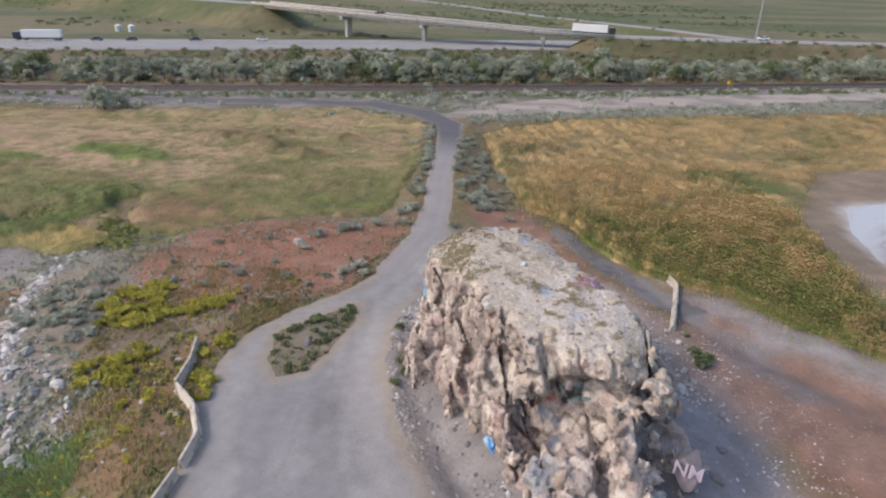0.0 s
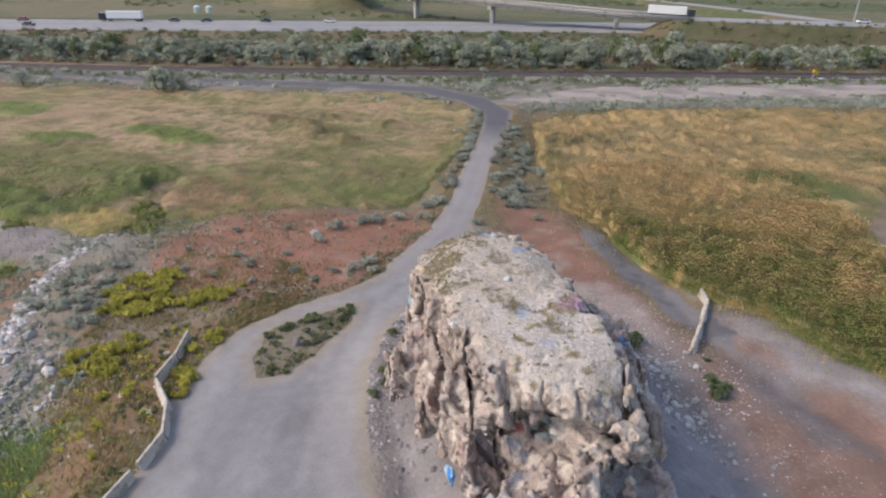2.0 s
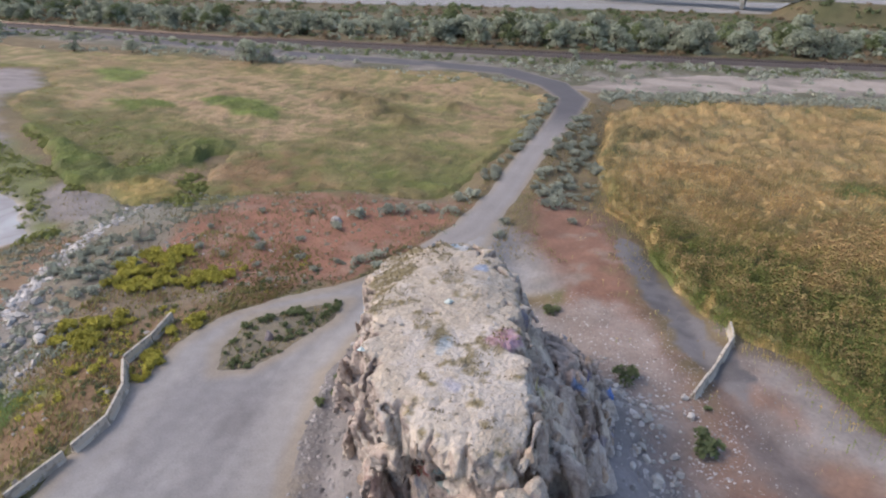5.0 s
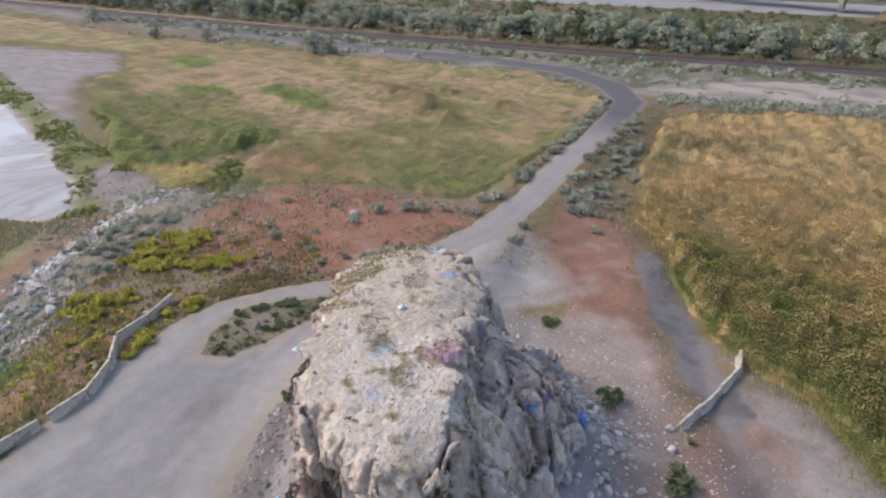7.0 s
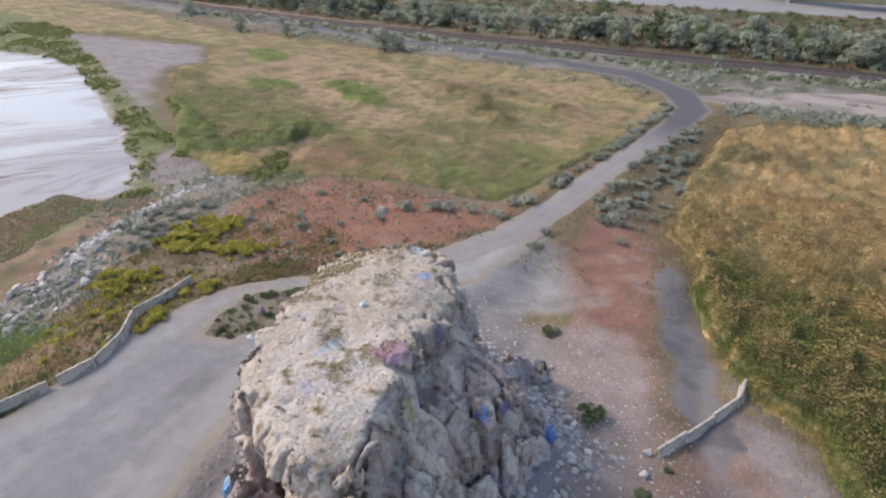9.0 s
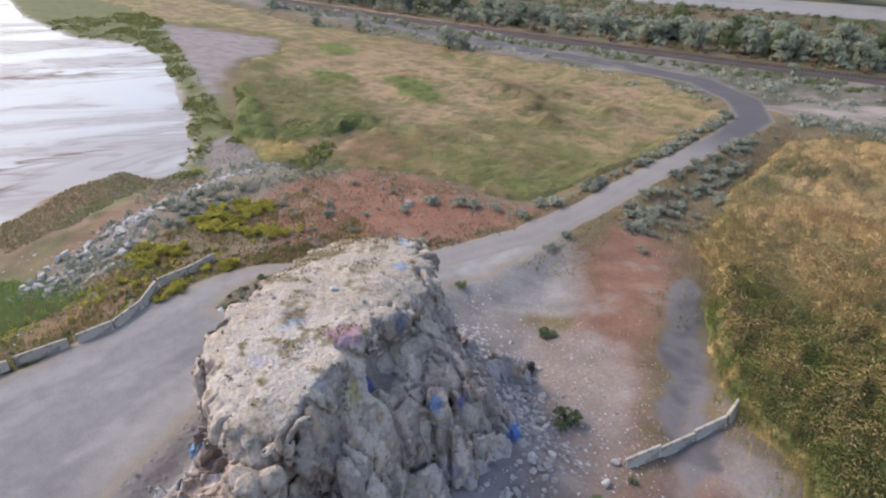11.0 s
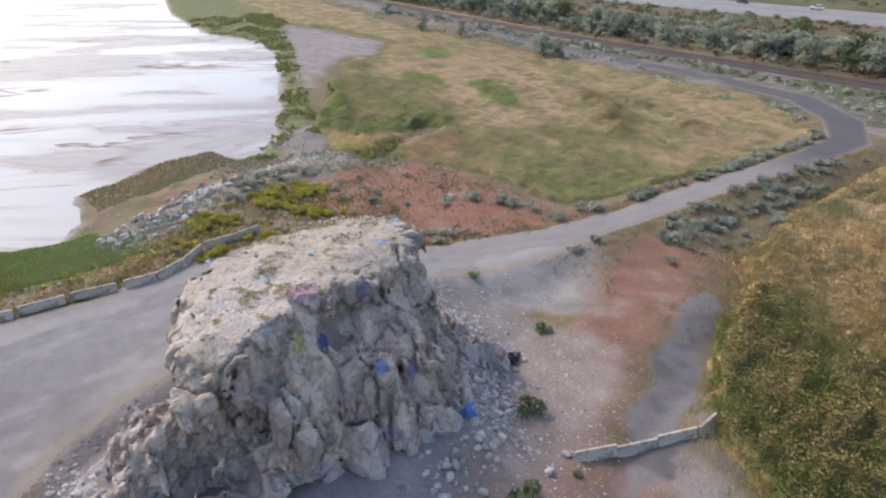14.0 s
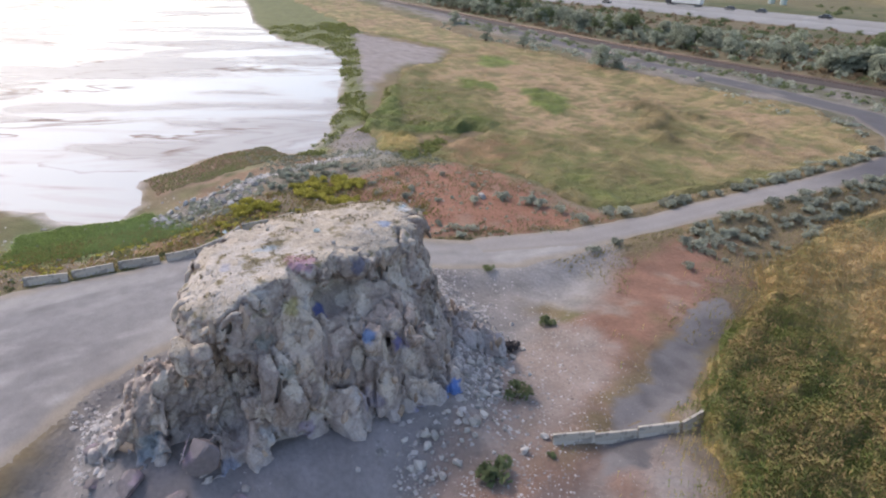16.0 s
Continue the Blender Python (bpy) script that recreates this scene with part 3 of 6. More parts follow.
    lay([(0.2, 76), (3.0, 72), (7.0, 67.5), (9, 63.5), (6, 60), (0, 57.5), (-3, 60)], (0.25, 0.235, 0.225), 2.5, 2.0)
    lay([(10, 60), (15, 62), (19, 59.5), (21.5, 54), (23, 49), (26, 43), (25, 38), (21, 44), (16, 51), (11, 56)], (0.285, 0.235, 0.205), 2.0, 2.6, 0.85)
    lay([(36, 44), (46, 36), (56, 20), (40, 16), (36, 30)], (0.25, 0.18, 0.14), 3, 3)
    lay([(24, 60), (32, 56), (44, 42), (52, 30), (50, 14), (34, 14), (26, 36), (22, 52)], (0.215, 0.135, 0.10), 2, 2.5)
    lay(SAND, (0.275, 0.245, 0.225), 2.5, 2.8)
    lay([(23.5, 59), (26, 55), (28, 50), (30, 44), (33, 40), (29, 42), (25, 50), (22.5, 56)], (0.17, 0.155, 0.15), 1.5, 2.2, 0.7)
    lay(DUST, (0.225, 0.205, 0.207), 2, 1.5)
    lay([(5, 18), (0, 26), (-1, 34), (-3, 34), (-2, 26), (4, 18)], (0.27, 0.225, 0.165), 1.2, 1.0, 0.8)
    lake = np.maximum(inside(LAKE, x, y), inside(POOL, x, y))
    c = mixed(c, (0.40, 0.36, 0.33), step(-2.0, 0.5, lake + 1.2 * n2))
    c = c * (1 + 0.22 * fbm(x, y, size=1.3, octaves=2, seed=54) + 0.14 * fbm(x - 0.8 * y, 0.35 * (x + y), size=2.4, octaves=3, seed=55))[..., None]
    return np.clip(c, 0.01, 0.9)


def spread(start, stop, first, growth):
    out, s = [start], first
    sign = 1 if stop > start else -1
    while (stop - out[-1]) * sign > 0:
        out.append(out[-1] + sign * s)
        s *= growth
    return out[1:]


def sheet(name, xs, ys, z_of, tint_of, material, keep=None, smooth=True):
    X, Y = np.meshgrid(xs, ys)
    Z = z_of(X, Y)
    nx = len(xs)
    i = (np.arange(len(ys) - 1)[:, None] * nx + np.arange(nx - 1)[None]).ravel()
    F = np.stack([i, i + 1, i + nx + 1, i + nx], 1)
    V = np.stack([X.ravel(), Y.ravel(), Z.ravel()], 1)
    T = tint_of(X, Y).reshape(-1, 3) if tint_of else None
    if keep is not None:
        k = keep(X, Y).ravel()
        F = F[k[F].any(1)]
        used = np.unique(F)
        remap = np.zeros(len(V), np.int64)
        remap[used] = np.arange(len(used))
        V, F = V[used], remap[F]
        T = T[used] if T is not None else None
    return new(name, mesh_of(name, V, F, material, T, smooth))


XS = np.array(sorted(spread(-330, -4500, 4, 1.12) + list(np.arange(-330, -75, 2.5)) + list(np.arange(-75, 45, 0.5)) + list(np.arange(45, 190, 2.0)) + spread(190, 4500, 3, 1.12)))
YS = np.array(sorted(spread(8, -900, 1.0, 1.12) + list(np.arange(8, 156, 0.5)) + list(np.arange(156, 430, 2.5)) + spread(430, 4900, 4, 1.08)))
GROUND = sheet("ground", XS, YS, ground_z, ground_tint, M_GROUND)
flat = np.empty(len(XS) * len(YS) * 3, np.float32)
GROUND.data.vertices.foreach_get("co", flat)
GRID_Z = flat.reshape(len(YS), len(XS), 3)[..., 2]


def gz(x, y):
    """The ground's height at one place, from the finished sheet."""
    i, j = int(np.clip(np.searchsorted(XS, x) - 1, 0, len(XS) - 2)), int(np.clip(np.searchsorted(YS, y) - 1, 0, len(YS) - 2))
    u, v = (x - XS[i]) / (XS[i + 1] - XS[i]), (y - YS[j]) / (YS[j + 1] - YS[j])
    return float((GRID_Z[j, i] * (1 - u) + GRID_Z[j, i + 1] * u) * (1 - v) + (GRID_Z[j + 1, i] * (1 - u) + GRID_Z[j + 1, i + 1] * u) * v)


tagged(GROUND, "dry lakeside ground of grey, red and straw soil", "ground", kind="structure")

water = new("water", mesh_of("water", [(-4500, -900, WATER_Z), (-30, -900, WATER_Z), (-30, 420, WATER_Z), (-4500, 420, WATER_Z)], [(0, 1, 2, 3)], M_WATER))
tagged(water, "shallow milky lake water over pale mud", "water", kind="structure")
pool = new("water", mesh_of("pool", [(48, 50, WATER_Z), (110, 50, WATER_Z), (110, 100, WATER_Z), (48, 100, WATER_Z)], [(0, 1, 2, 3)], M_WATER))
tagged(pool, "small shallow pool beside the reeds", "water", kind="structure")


def laid(dist, top=0.05):
    """Height of a laid surface over the ground: it dips under the ground along its edge."""
    return lambda x, y: ground_z(x, y) + np.clip(0.12 * dist(x, y), -0.12, top)


def lot_dist(x, y):
    edge = 0.5 * fbm(x, y, size=2.5, octaves=3, seed=61) + 1.6 * fbm(x, y, size=3.5, octaves=4, seed=67) * step(-1, 3, x) * step(54, 60, y)
    return np.minimum(inside(LOT, x, y), -inside(ISLAND, x, y)) + edge


def lot_tint(x, y):
    c = np.broadcast_to(np.array((0.222, 0.212, 0.212)), x.shape + (3,))
    ruts = fbm(x * 1.0 + 0.12 * y, y * 0.10, size=1.1, octaves=4, seed=62)
    c = mixed(c, (0.283, 0.272, 0.266), step(-0.1, 0.6, 0.8 * ruts + 0.5 * fbm(x, y, size=6, octaves=3, seed=63)))
    c = mixed(c, (0.175, 0.165, 0.165), 0.9 * step(0.15, 0.6, fbm(x, y, size=8, octaves=3, seed=64) - 0.4 * ruts))
    c = mixed(c, (0.335, 0.32, 0.31), 0.5 * step(0.25, 0.6, fbm(x, y * 0.5, size=2.2, octaves=4, seed=65)))
    c = mixed(c, (0.35, 0.33, 0.31), 0.45 * np.exp(-((inside(LOT, x, y) - 2.2) / 1.2) ** 2))
    c = mixed(c, (0.15, 0.14, 0.145), 0.8 * np.exp(-((x - 1) / 8) ** 2 - ((y - 20.5) / 6.0) ** 2) * step(-0.6, 0.3, fbm(x, y, size=2.5, octaves=3, seed=60)))
    return mixed(c, (0.29, 0.24, 0.18), 0.7 * step(1.6, 0.2, lot_dist(x, y)))


tagged(sheet("pavement", np.arange(-20.5, 15, 0.4), np.arange(8, 80, 0.4), laid(lot_dist), lot_tint, M_GRAVEL, lambda x, y: lot_dist(x, y) > -1.2), "packed pale grey gravel lot with wheel tracks", "gravel lot", kind="structure")


def road_dist(x, y):
    d, w = along(ROAD, x, y)
    return w[..., 0] / 2 - d + 0.35 * fbm(x, y, size=2.0, octaves=3, seed=66)


def road_tint(x, y):
    d, w = along(ROAD, x, y)
    c = mixed(np.broadcast_to(np.array((0.255, 0.235, 0.225)), x.shape + (3,)), (0.105, 0.10, 0.105), step(104, 124, y))
    c = mixed(c, (0.32, 0.295, 0.275), 0.3 * step(118, 100, y) * np.exp(-((d - 0.9) / 0.35) ** 2))
    c = mixed(c, (0.21, 0.19, 0.17), 0.7 * step(-14, -34, x) * step(-0.1, 0.4, fbm(x, y * 2, size=5, octaves=4, seed=56)))
    return mixed(c, (0.30, 0.25, 0.19), 0.6 * step(0.9, 0.1, w[..., 0] / 2 - d))


tagged(sheet("road", np.arange(-75, 5.2, 0.5), np.arange(61, 158, 0.5), laid(road_dist, 0.08), road_tint, M_ROAD, lambda x, y: road_dist(x, y) > -1.2), "grey gravel causeway road bending beside a railway", "road", kind="structure")
tagged(sheet("road_west", np.arange(-320, -74, 2.0), np.arange(146, 164, 0.5), lambda x, y: ground_z(x, y) + np.clip(0.2 * road_dist(x, y), -0.3, 0.15), road_tint, M_ROAD, lambda x, y: road_dist(x, y) > -1.2), "grey gravel road beside a railway", "road", kind="structure")


def track_dist(x, y):
    d, w = along(TRACK, x, y)
    return w[..., 0] / 2 - d + 1.3 * fbm(x, y, size=2.2, octaves=4, seed=68)


def track_tint(x, y):
    d = track_dist(x, y)
    c = mixed(np.broadcast_to(np.array((0.175, 0.163, 0.162)), x.shape + (3,)), (0.12, 0.112, 0.112), step(-0.1, 0.35, fbm(x, y, size=2.4, octaves=4, seed=58)))
    return mixed(ground_tint(x, y), c, step(-0.1, 0.7, d + 0.5 * fbm(x, y, size=0.9, octaves=2, seed=59)))


tagged(sheet("track", np.arange(10, 36, 0.4), np.arange(38, 80, 0.4), laid(track_dist, 0.03), track_tint, M_GRAVEL, lambda x, y: track_dist(x, y) > -1.0), "old broken dark tar track beside reeds", "track", kind="structure")


def tan_dist(x, y):
    d, w = along([(1, 141, 4), (10, 146, 9), (22, 152, 13), (45, 159, 14), (72, 166, 13), (110, 175, 11), (200, 192, 10)], x, y)
    return w[..., 0] / 2 - d + 4.5 * fbm(x, y * 2.2, size=9, octaves=4, seed=69)


def tan_tint(x, y):
    return mixed(np.broadcast_to(np.array((0.34, 0.29, 0.25)), x.shape + (3,)), (0.21, 0.18, 0.155), step(-0.15, 0.4, fbm(x, y * 2.5, size=9, octaves=4, seed=70)))


tagged(sheet("track_sandy", np.arange(-2, 170, 0.8), np.arange(136, 186, 0.8), laid(tan_dist, 0.10), tan_tint, M_GRAVEL, lambda x, y: tan_dist(x, y) > -1.4), "pale sandy track along the railway", "track", kind="structure")

# ---- reed and grass fields ----
def reed_height(x, y):
    d = np.where(x > 4, inside(FIELD_RIGHT, x, y), inside(FIELD_LEFT, x, y)) + np.where(x > 4, 1.0, 2.4) * fbm(x, y, size=4.0, octaves=3, seed=71)
    tall = np.where(x > 4, 1.9 - 0.6 * step(70, 100, y), 0.8 + 0.6 * field_green(x, y)) + 1.8 * clump(x, y) + 1.1 * step(-1.5, 1.0, inside(HEDGE, x, y)) + 1.0 * step(-1.0, 1.0, inside(GOLD_CLUMP, x, y))
    lumps = 0.72 + np.where(x > 4, 0.62, 0.5) * fbm(x, y, size=3.2, octaves=3, seed=72) + np.where(x > 4, 0.45, 0.35) * fbm(x, y, size=1.1, octaves=2, seed=73)
    return d, tall * lumps * step(-0.2, 1.0, d)


def canopy_z(x, y):
    d, h = reed_height(x, y)
    return ground_z(x, y) + np.where(d > -0.2, np.where(x > 4, 0.80, 0.6) * h, 0) - 0.12 * step(0.3, -0.6, d)


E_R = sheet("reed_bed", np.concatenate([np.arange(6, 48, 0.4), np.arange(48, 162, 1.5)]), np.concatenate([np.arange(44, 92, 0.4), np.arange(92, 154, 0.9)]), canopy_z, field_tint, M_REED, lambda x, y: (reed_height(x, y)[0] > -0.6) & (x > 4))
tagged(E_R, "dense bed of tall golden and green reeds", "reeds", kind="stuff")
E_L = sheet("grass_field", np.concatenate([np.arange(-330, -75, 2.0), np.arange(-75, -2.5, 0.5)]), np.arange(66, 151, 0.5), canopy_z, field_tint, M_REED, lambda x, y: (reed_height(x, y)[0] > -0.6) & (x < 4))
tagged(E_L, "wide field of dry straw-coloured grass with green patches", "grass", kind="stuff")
rng = np.random.default_rng(7)


def blades(name, x, y, z, h, width, lean, tint, tip_tint, material, plume=None):
    """Bent tapering stems, each five corners and three triangles; plume: a seed head's width at the top of a stem."""
    n = len(x)
    a, b = rng.uniform(0, 2 * np.pi, n), rng.uniform(0, 2 * np.pi, n)
    sx, sy = np.cos(a) * width / 2, np.sin(a) * width / 2
    b = 0.35 * b + 3.0 * fbm(x, y, size=14, octaves=2, seed=77)
    lx, ly = np.cos(b) * lean * h, np.sin(b) * lean * h
    pts = [np.stack([x - sx, y - sy, z], 1), np.stack([x + sx, y + sy, z], 1), np.stack([x + 0.3 * lx - 0.7 * sx, y + 0.3 * ly - 0.7 * sy, z + 0.55 * h], 1), np.stack([x + 0.3 * lx + 0.7 * sx, y + 0.3 * ly + 0.7 * sy, z + 0.55 * h], 1), np.stack([x + lx, y + ly, z + h], 1)]
    cols = [tint, tint, tint, tint, tip_tint]
    tri = [(0, 1, 3), (0, 3, 2), (2, 3, 4)]
    if plume is not None:
        px, py = np.cos(a) * plume / 2, np.sin(a) * plume / 2
        pts += [np.stack([x + 0.8 * lx - px, y + 0.8 * ly - py, z + 0.86 * h], 1), np.stack([x + 0.8 * lx + px, y + 0.8 * ly + py, z + 0.86 * h], 1), np.stack([x + 1.2 * lx, y + 1.2 * ly, z + 1.10 * h], 1)]
        cols += [tip_tint, tip_tint, tip_tint]
        tri += [(5, 6, 7), (6, 5, 4)]
    k = len(pts)
    V = np.stack(pts, 1).reshape(-1, 3)
    C = np.stack(cols, 1).reshape(-1, 3)
    F = (np.arange(n)[:, None, None] * k + np.array(tri)[None]).reshape(-1, 3)
    return new(name, mesh_of(name, V, F, material, np.clip(C, 0.01, 0.8)))


def scatter(n, x0, x1, y0, y1, power=1.0):
    return rng.uniform(x0, x1, n), y0 + (y1 - y0) * rng.uniform(0, 1, n) ** power


def field_blades(name, n, area, power, size, width, plume, label, category):
    x, y = scatter(n, *area, power)
    d, h = reed_height(x, y)
    k = (d > -0.3) | (rng.uniform(0, 1, n) < 0.5 * np.exp(d / 1.6)) & (np.abs(x - 1) > 4)
    k &= (lot_dist(x, y) < -0.3) & (road_dist(x, y) < -0.5) & (track_dist(x, y) < 0) & (inside(LAKE, x, y) < -1)
    if plume and area[3] < 120:           # thinning out with distance
        k &= rng.uniform(0, 1, n) < step(112, 66, y)
    x, y, h = x[k], y[k], np.maximum(h[k], 0.35 if not plume else 0.7)
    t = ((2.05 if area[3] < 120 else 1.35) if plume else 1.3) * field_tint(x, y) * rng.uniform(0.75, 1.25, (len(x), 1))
    g = field_green(x, y)
    if plume and area[3] < 120:           # green stems, about half of them with a golden head
        t = mixed(t, (0.23, 0.29, 0.075), step(98, 70, y) * rng.uniform(0.1, 0.75, len(x)))
    tip = mixed(t, (0.70, 0.46, 0.24), (0.95 * step(0.3, 0.6, rng.uniform(0, 1, len(x)) + 1.1 * fbm(x, y, size=2.4, octaves=3, seed=78)) if plume else 0.3) * (1 - 0.35 * g) * rng.uniform(0.4, 1.0, len(x)))
    hh = np.minimum(h, 1.6) * rng.uniform(0.35, 0.8, len(x)) * size
    z = ground_z(x, y) + (0.55 if plume else 0.35) * h
    ob = blades(name, x, y, z, hh, width * rng.uniform(0.7, 1.3, len(x)), rng.uniform(0.03, 0.3, len(x)) if plume else rng.uniform(0.4, 1.1, len(x)), t, tip, M_BLADE, plume * rng.uniform(0.5, 1.3, len(x)) if plume else None)
    return tagged(ob, label, category, kind="stuff")


field_blades("reeds", 110000, (10, 48, 45, 112), 1.0, 1.15, 0.055, 0.24, "tall reeds with golden feathery plumes", "reeds")
field_blades("reeds", 60000, (6, 130, 96, 152), 1.0, 0.9, 0.07, 0.15, "tall reeds with golden plumes, farther off", "reeds")
field_blades("grass", 110000, (-120, -3, 66, 146), 1.0, 0.8, 0.08, None, "dry straw-coloured meadow grass", "grass")


def verge(name, n, area, keep, tints, tall, label):
    """Loose dry tufts on open ground."""
    x, y = scatter(n, *area)
    k = keep(x, y)
    x, y = x[k], y[k]
    pickt = np.array(tints)[rng.integers(0, len(tints), len(x))] * rng.uniform(0.75, 1.25, (len(x), 1))
    mixk = step(-0.2, 0.3, fbm(x, y, size=3.5, octaves=2, seed=79))
    t = mixed(pickt, tints[-1], 0.6 * mixk)
    ob = blades(name, x, y, ground_z(x, y) - 0.02, rng.uniform(0.4, 1.0, len(x)) * tall, rng.uniform(0.07, 0.16, len(x)), rng.uniform(0.3, 1.1, len(x)), t, 1.2 * t, M_BLADE)
    return tagged(ob, label, "grass", kind="stuff")


def off_road(x, y):
    return (lot_dist(x, y) < -0.15) & (road_dist(x, y) < -0.3) & (inside(ROCK_FOOT, x, y) < -0.5)


DRY = [(0.36, 0.27, 0.15), (0.30, 0.24, 0.12), (0.25, 0.23, 0.11)]
verge("dry_weeds", 26000, (-30, -14, 13, 62), lambda x, y: off_road(x, y) & (rng.uniform(0, 1, len(x)) < 0.25 + 0.75 * step(-0.1, 0.3, fbm(x, y, size=3, octaves=3, seed=141))), [(0.34, 0.21, 0.11), (0.30, 0.25, 0.11), (0.25, 0.25, 0.085)], 0.45, "rusty and olive weeds behind the barriers")
verge("dry_weeds", 26000, (-20, 8, 40, 130), lambda x, y: off_road(x, y) & (np.maximum(lot_dist(x, y), road_dist(x, y)) > -1.6) & (x < np.where(y > 66, 40, -4.8)), DRY, 0.4, "dry tan weeds fringing the gravel road")
verge("dry_weeds", 16000, (-56, -4, 50, 82), lambda x, y: off_road(x, y) & (inside(LAKE, x, y) < -2) & (rng.uniform(0, 1, len(x)) < 0.2 + 0.8 * step(0.0, 0.4, fbm(x, y, size=6, octaves=3, seed=143))), [(0.26, 0.19, 0.10), (0.22, 0.19, 0.10), (0.20, 0.18, 0.08)], 0.4, "sparse dry weeds on red ground")
verge("dry_weeds", 9000, (2, 18, 68, 130), lambda x, y: off_road(x, y) & (inside(RED_RIGHT, x, y) < 2) & (rng.uniform(0, 1, len(x)) < 0.6), DRY, 0.4, "dry weeds between causeway and reeds")
verge("marsh_grass", 30000, (-39, -22, 13, 36), lambda x, y: inside(GREEN_PATCH, x, y) + 1.2 * fbm(x, y, size=3, octaves=2, seed=136) > 0, [(0.27, 0.34, 0.13), (0.20, 0.29, 0.09), (0.24, 0.33, 0.11)], 0.4, "soft bright green marsh grass by the shore")
verge("marsh_grass", 15000, (-59, -40, 30, 53), lambda x, y: (inside(RUSTY_SPIT, x, y) + 1.2 * fbm(x, y, size=3, octaves=3, seed=139) > 0) & (inside(LAKE, x, y) < -0.3), [(0.36, 0.24, 0.16), (0.30, 0.22, 0.13), (0.20, 0.24, 0.09)], 0.35, "rusty and green low growth on the shore spit")


# ---- the rock outcrop ----
LEVELS = [
    (-1.0, [(-3.6, 43.4), (-2.5, 39), (1.5, 34.5), (3.2, 31), (3.8, 28), (7.0, 23.6), (12.8, 23.6), (16.2, 26.4), (18.2, 30), (19.4, 34), (18.6, 38), (17.6, 41), (17.8, 43.5), (18.2, 46.8), (14.5, 50.4), (6, 54), (-0.5, 54), (-3.5, 49)]),
    (1.5, ROCK_FOOT),
    (5.0, [(-2.0, 43.2), (-1.2, 40.4), (1.0, 37.2), (3.0, 34.0), (4.4, 31.2), (7.4, 26.4), (11.6, 26.0), (13.6, 28.8), (15.6, 32), (16.2, 34.6), (15.6, 38), (15.0, 41), (15.5, 43.2), (15.0, 45.6), (11.8, 47.0), (8.0, 49.0), (2, 50.8), (-1.8, 48)]),
    (8.0, [(-1.2, 43.2), (0.4, 39.8), (1.8, 37), (3.6, 34.0), (4.6, 32.2), (6.8, 30.8), (8.8, 29.2), (11.4, 28.9), (13.4, 31.2), (15.2, 34.0), (14.4, 36.6), (13.4, 40), (14.0, 43), (13.2, 45.4), (10.4, 46.8), (7.4, 48.9), (2, 50.2), (-1.4, 47)]),
    (10.0, [(-0.9, 43.0), (0.8, 39.2), (2.1, 36.4), (3.7, 33.8), (6.2, 31.0), (9.4, 29.6), (12.2, 30.2), (13.7, 32.4), (13.4, 35), (12, 37.5), (11.2, 39.5), (10.6, 42.5), (8.8, 46.0), (7.1, 48.6), (2, 49.6), (-1.2, 46.6)]),
    (12.2, [(-0.8, 43.0), (1.1, 38.6), (2.3, 35.8), (3.7, 33.3), (7, 31.0), (11.5, 30.8), (12.8, 32.4), (11.9, 35.5), (10.8, 38.2), (10.2, 42), (8.5, 46), (6.7, 48.7), (2.5, 49.3), (-1.3, 46.2)]),
]
CX, CY = 6.2, 39.5


def rock_radius(theta, z):
    angles = np.linspace(-np.pi, np.pi, 145)
    rows = []
    for _, poly in LEVELS:
        dense = []
        for (ax, ay), (bx, by) in zip(poly, poly[1:] + poly[:1]):
            for k in np.linspace(0, 1, 12, endpoint=False):
                dense.append((ax + k * (bx - ax), ay + k * (by - ay)))
        p = np.array(dense) - (CX, CY)
        a, r = np.arctan2(p[:, 1], p[:, 0]), np.hypot(p[:, 0], p[:, 1])
        o = np.argsort(a)
        a, r = a[o], r[o]
        rows.append(np.interp(angles, np.concatenate([a - 2 * np.pi, a, a + 2 * np.pi]), np.tile(r, 3)))
    rows = np.array(rows)
    zs = np.array([l[0] for l in LEVELS])
    fz = np.interp(z, zs, np.arange(len(zs)))
    fa = (theta + np.pi) / (2 * np.pi) * 144
    i, j = np.clip(fz.astype(int), 0, len(zs) - 2), np.clip(fa.astype(int), 0, 143)
    u, v = fz - i, fa - j
    return (rows[i, j] * (1 - u) + rows[i + 1, j] * u) * (1 - v) + (rows[i, j + 1] * (1 - u) + rows[i + 1, j + 1] * u) * v


def top_z(x, y):
    h = 12.5 - 0.5 * step(42, 50, y) - 0.9 * step(34, 30.5, y) - 0.9 * step(3, -1.5, x) - 0.7 * step(10.5, 13, x) * step(36, 32, y) - 0.9 * step(6.5, 10, x) * step(38, 44, y)
    return h + 0.22 * fbm(x, y, size=2.5, octaves=4, seed=81)


def blob(x, y, z, c, r):
    q = np.sqrt(((x - c[0]) / r[0]) ** 2 + ((y - c[1]) / r[1]) ** 2 + ((z - c[2]) / r[2]) ** 2)
    return (q - 1) * min(r)


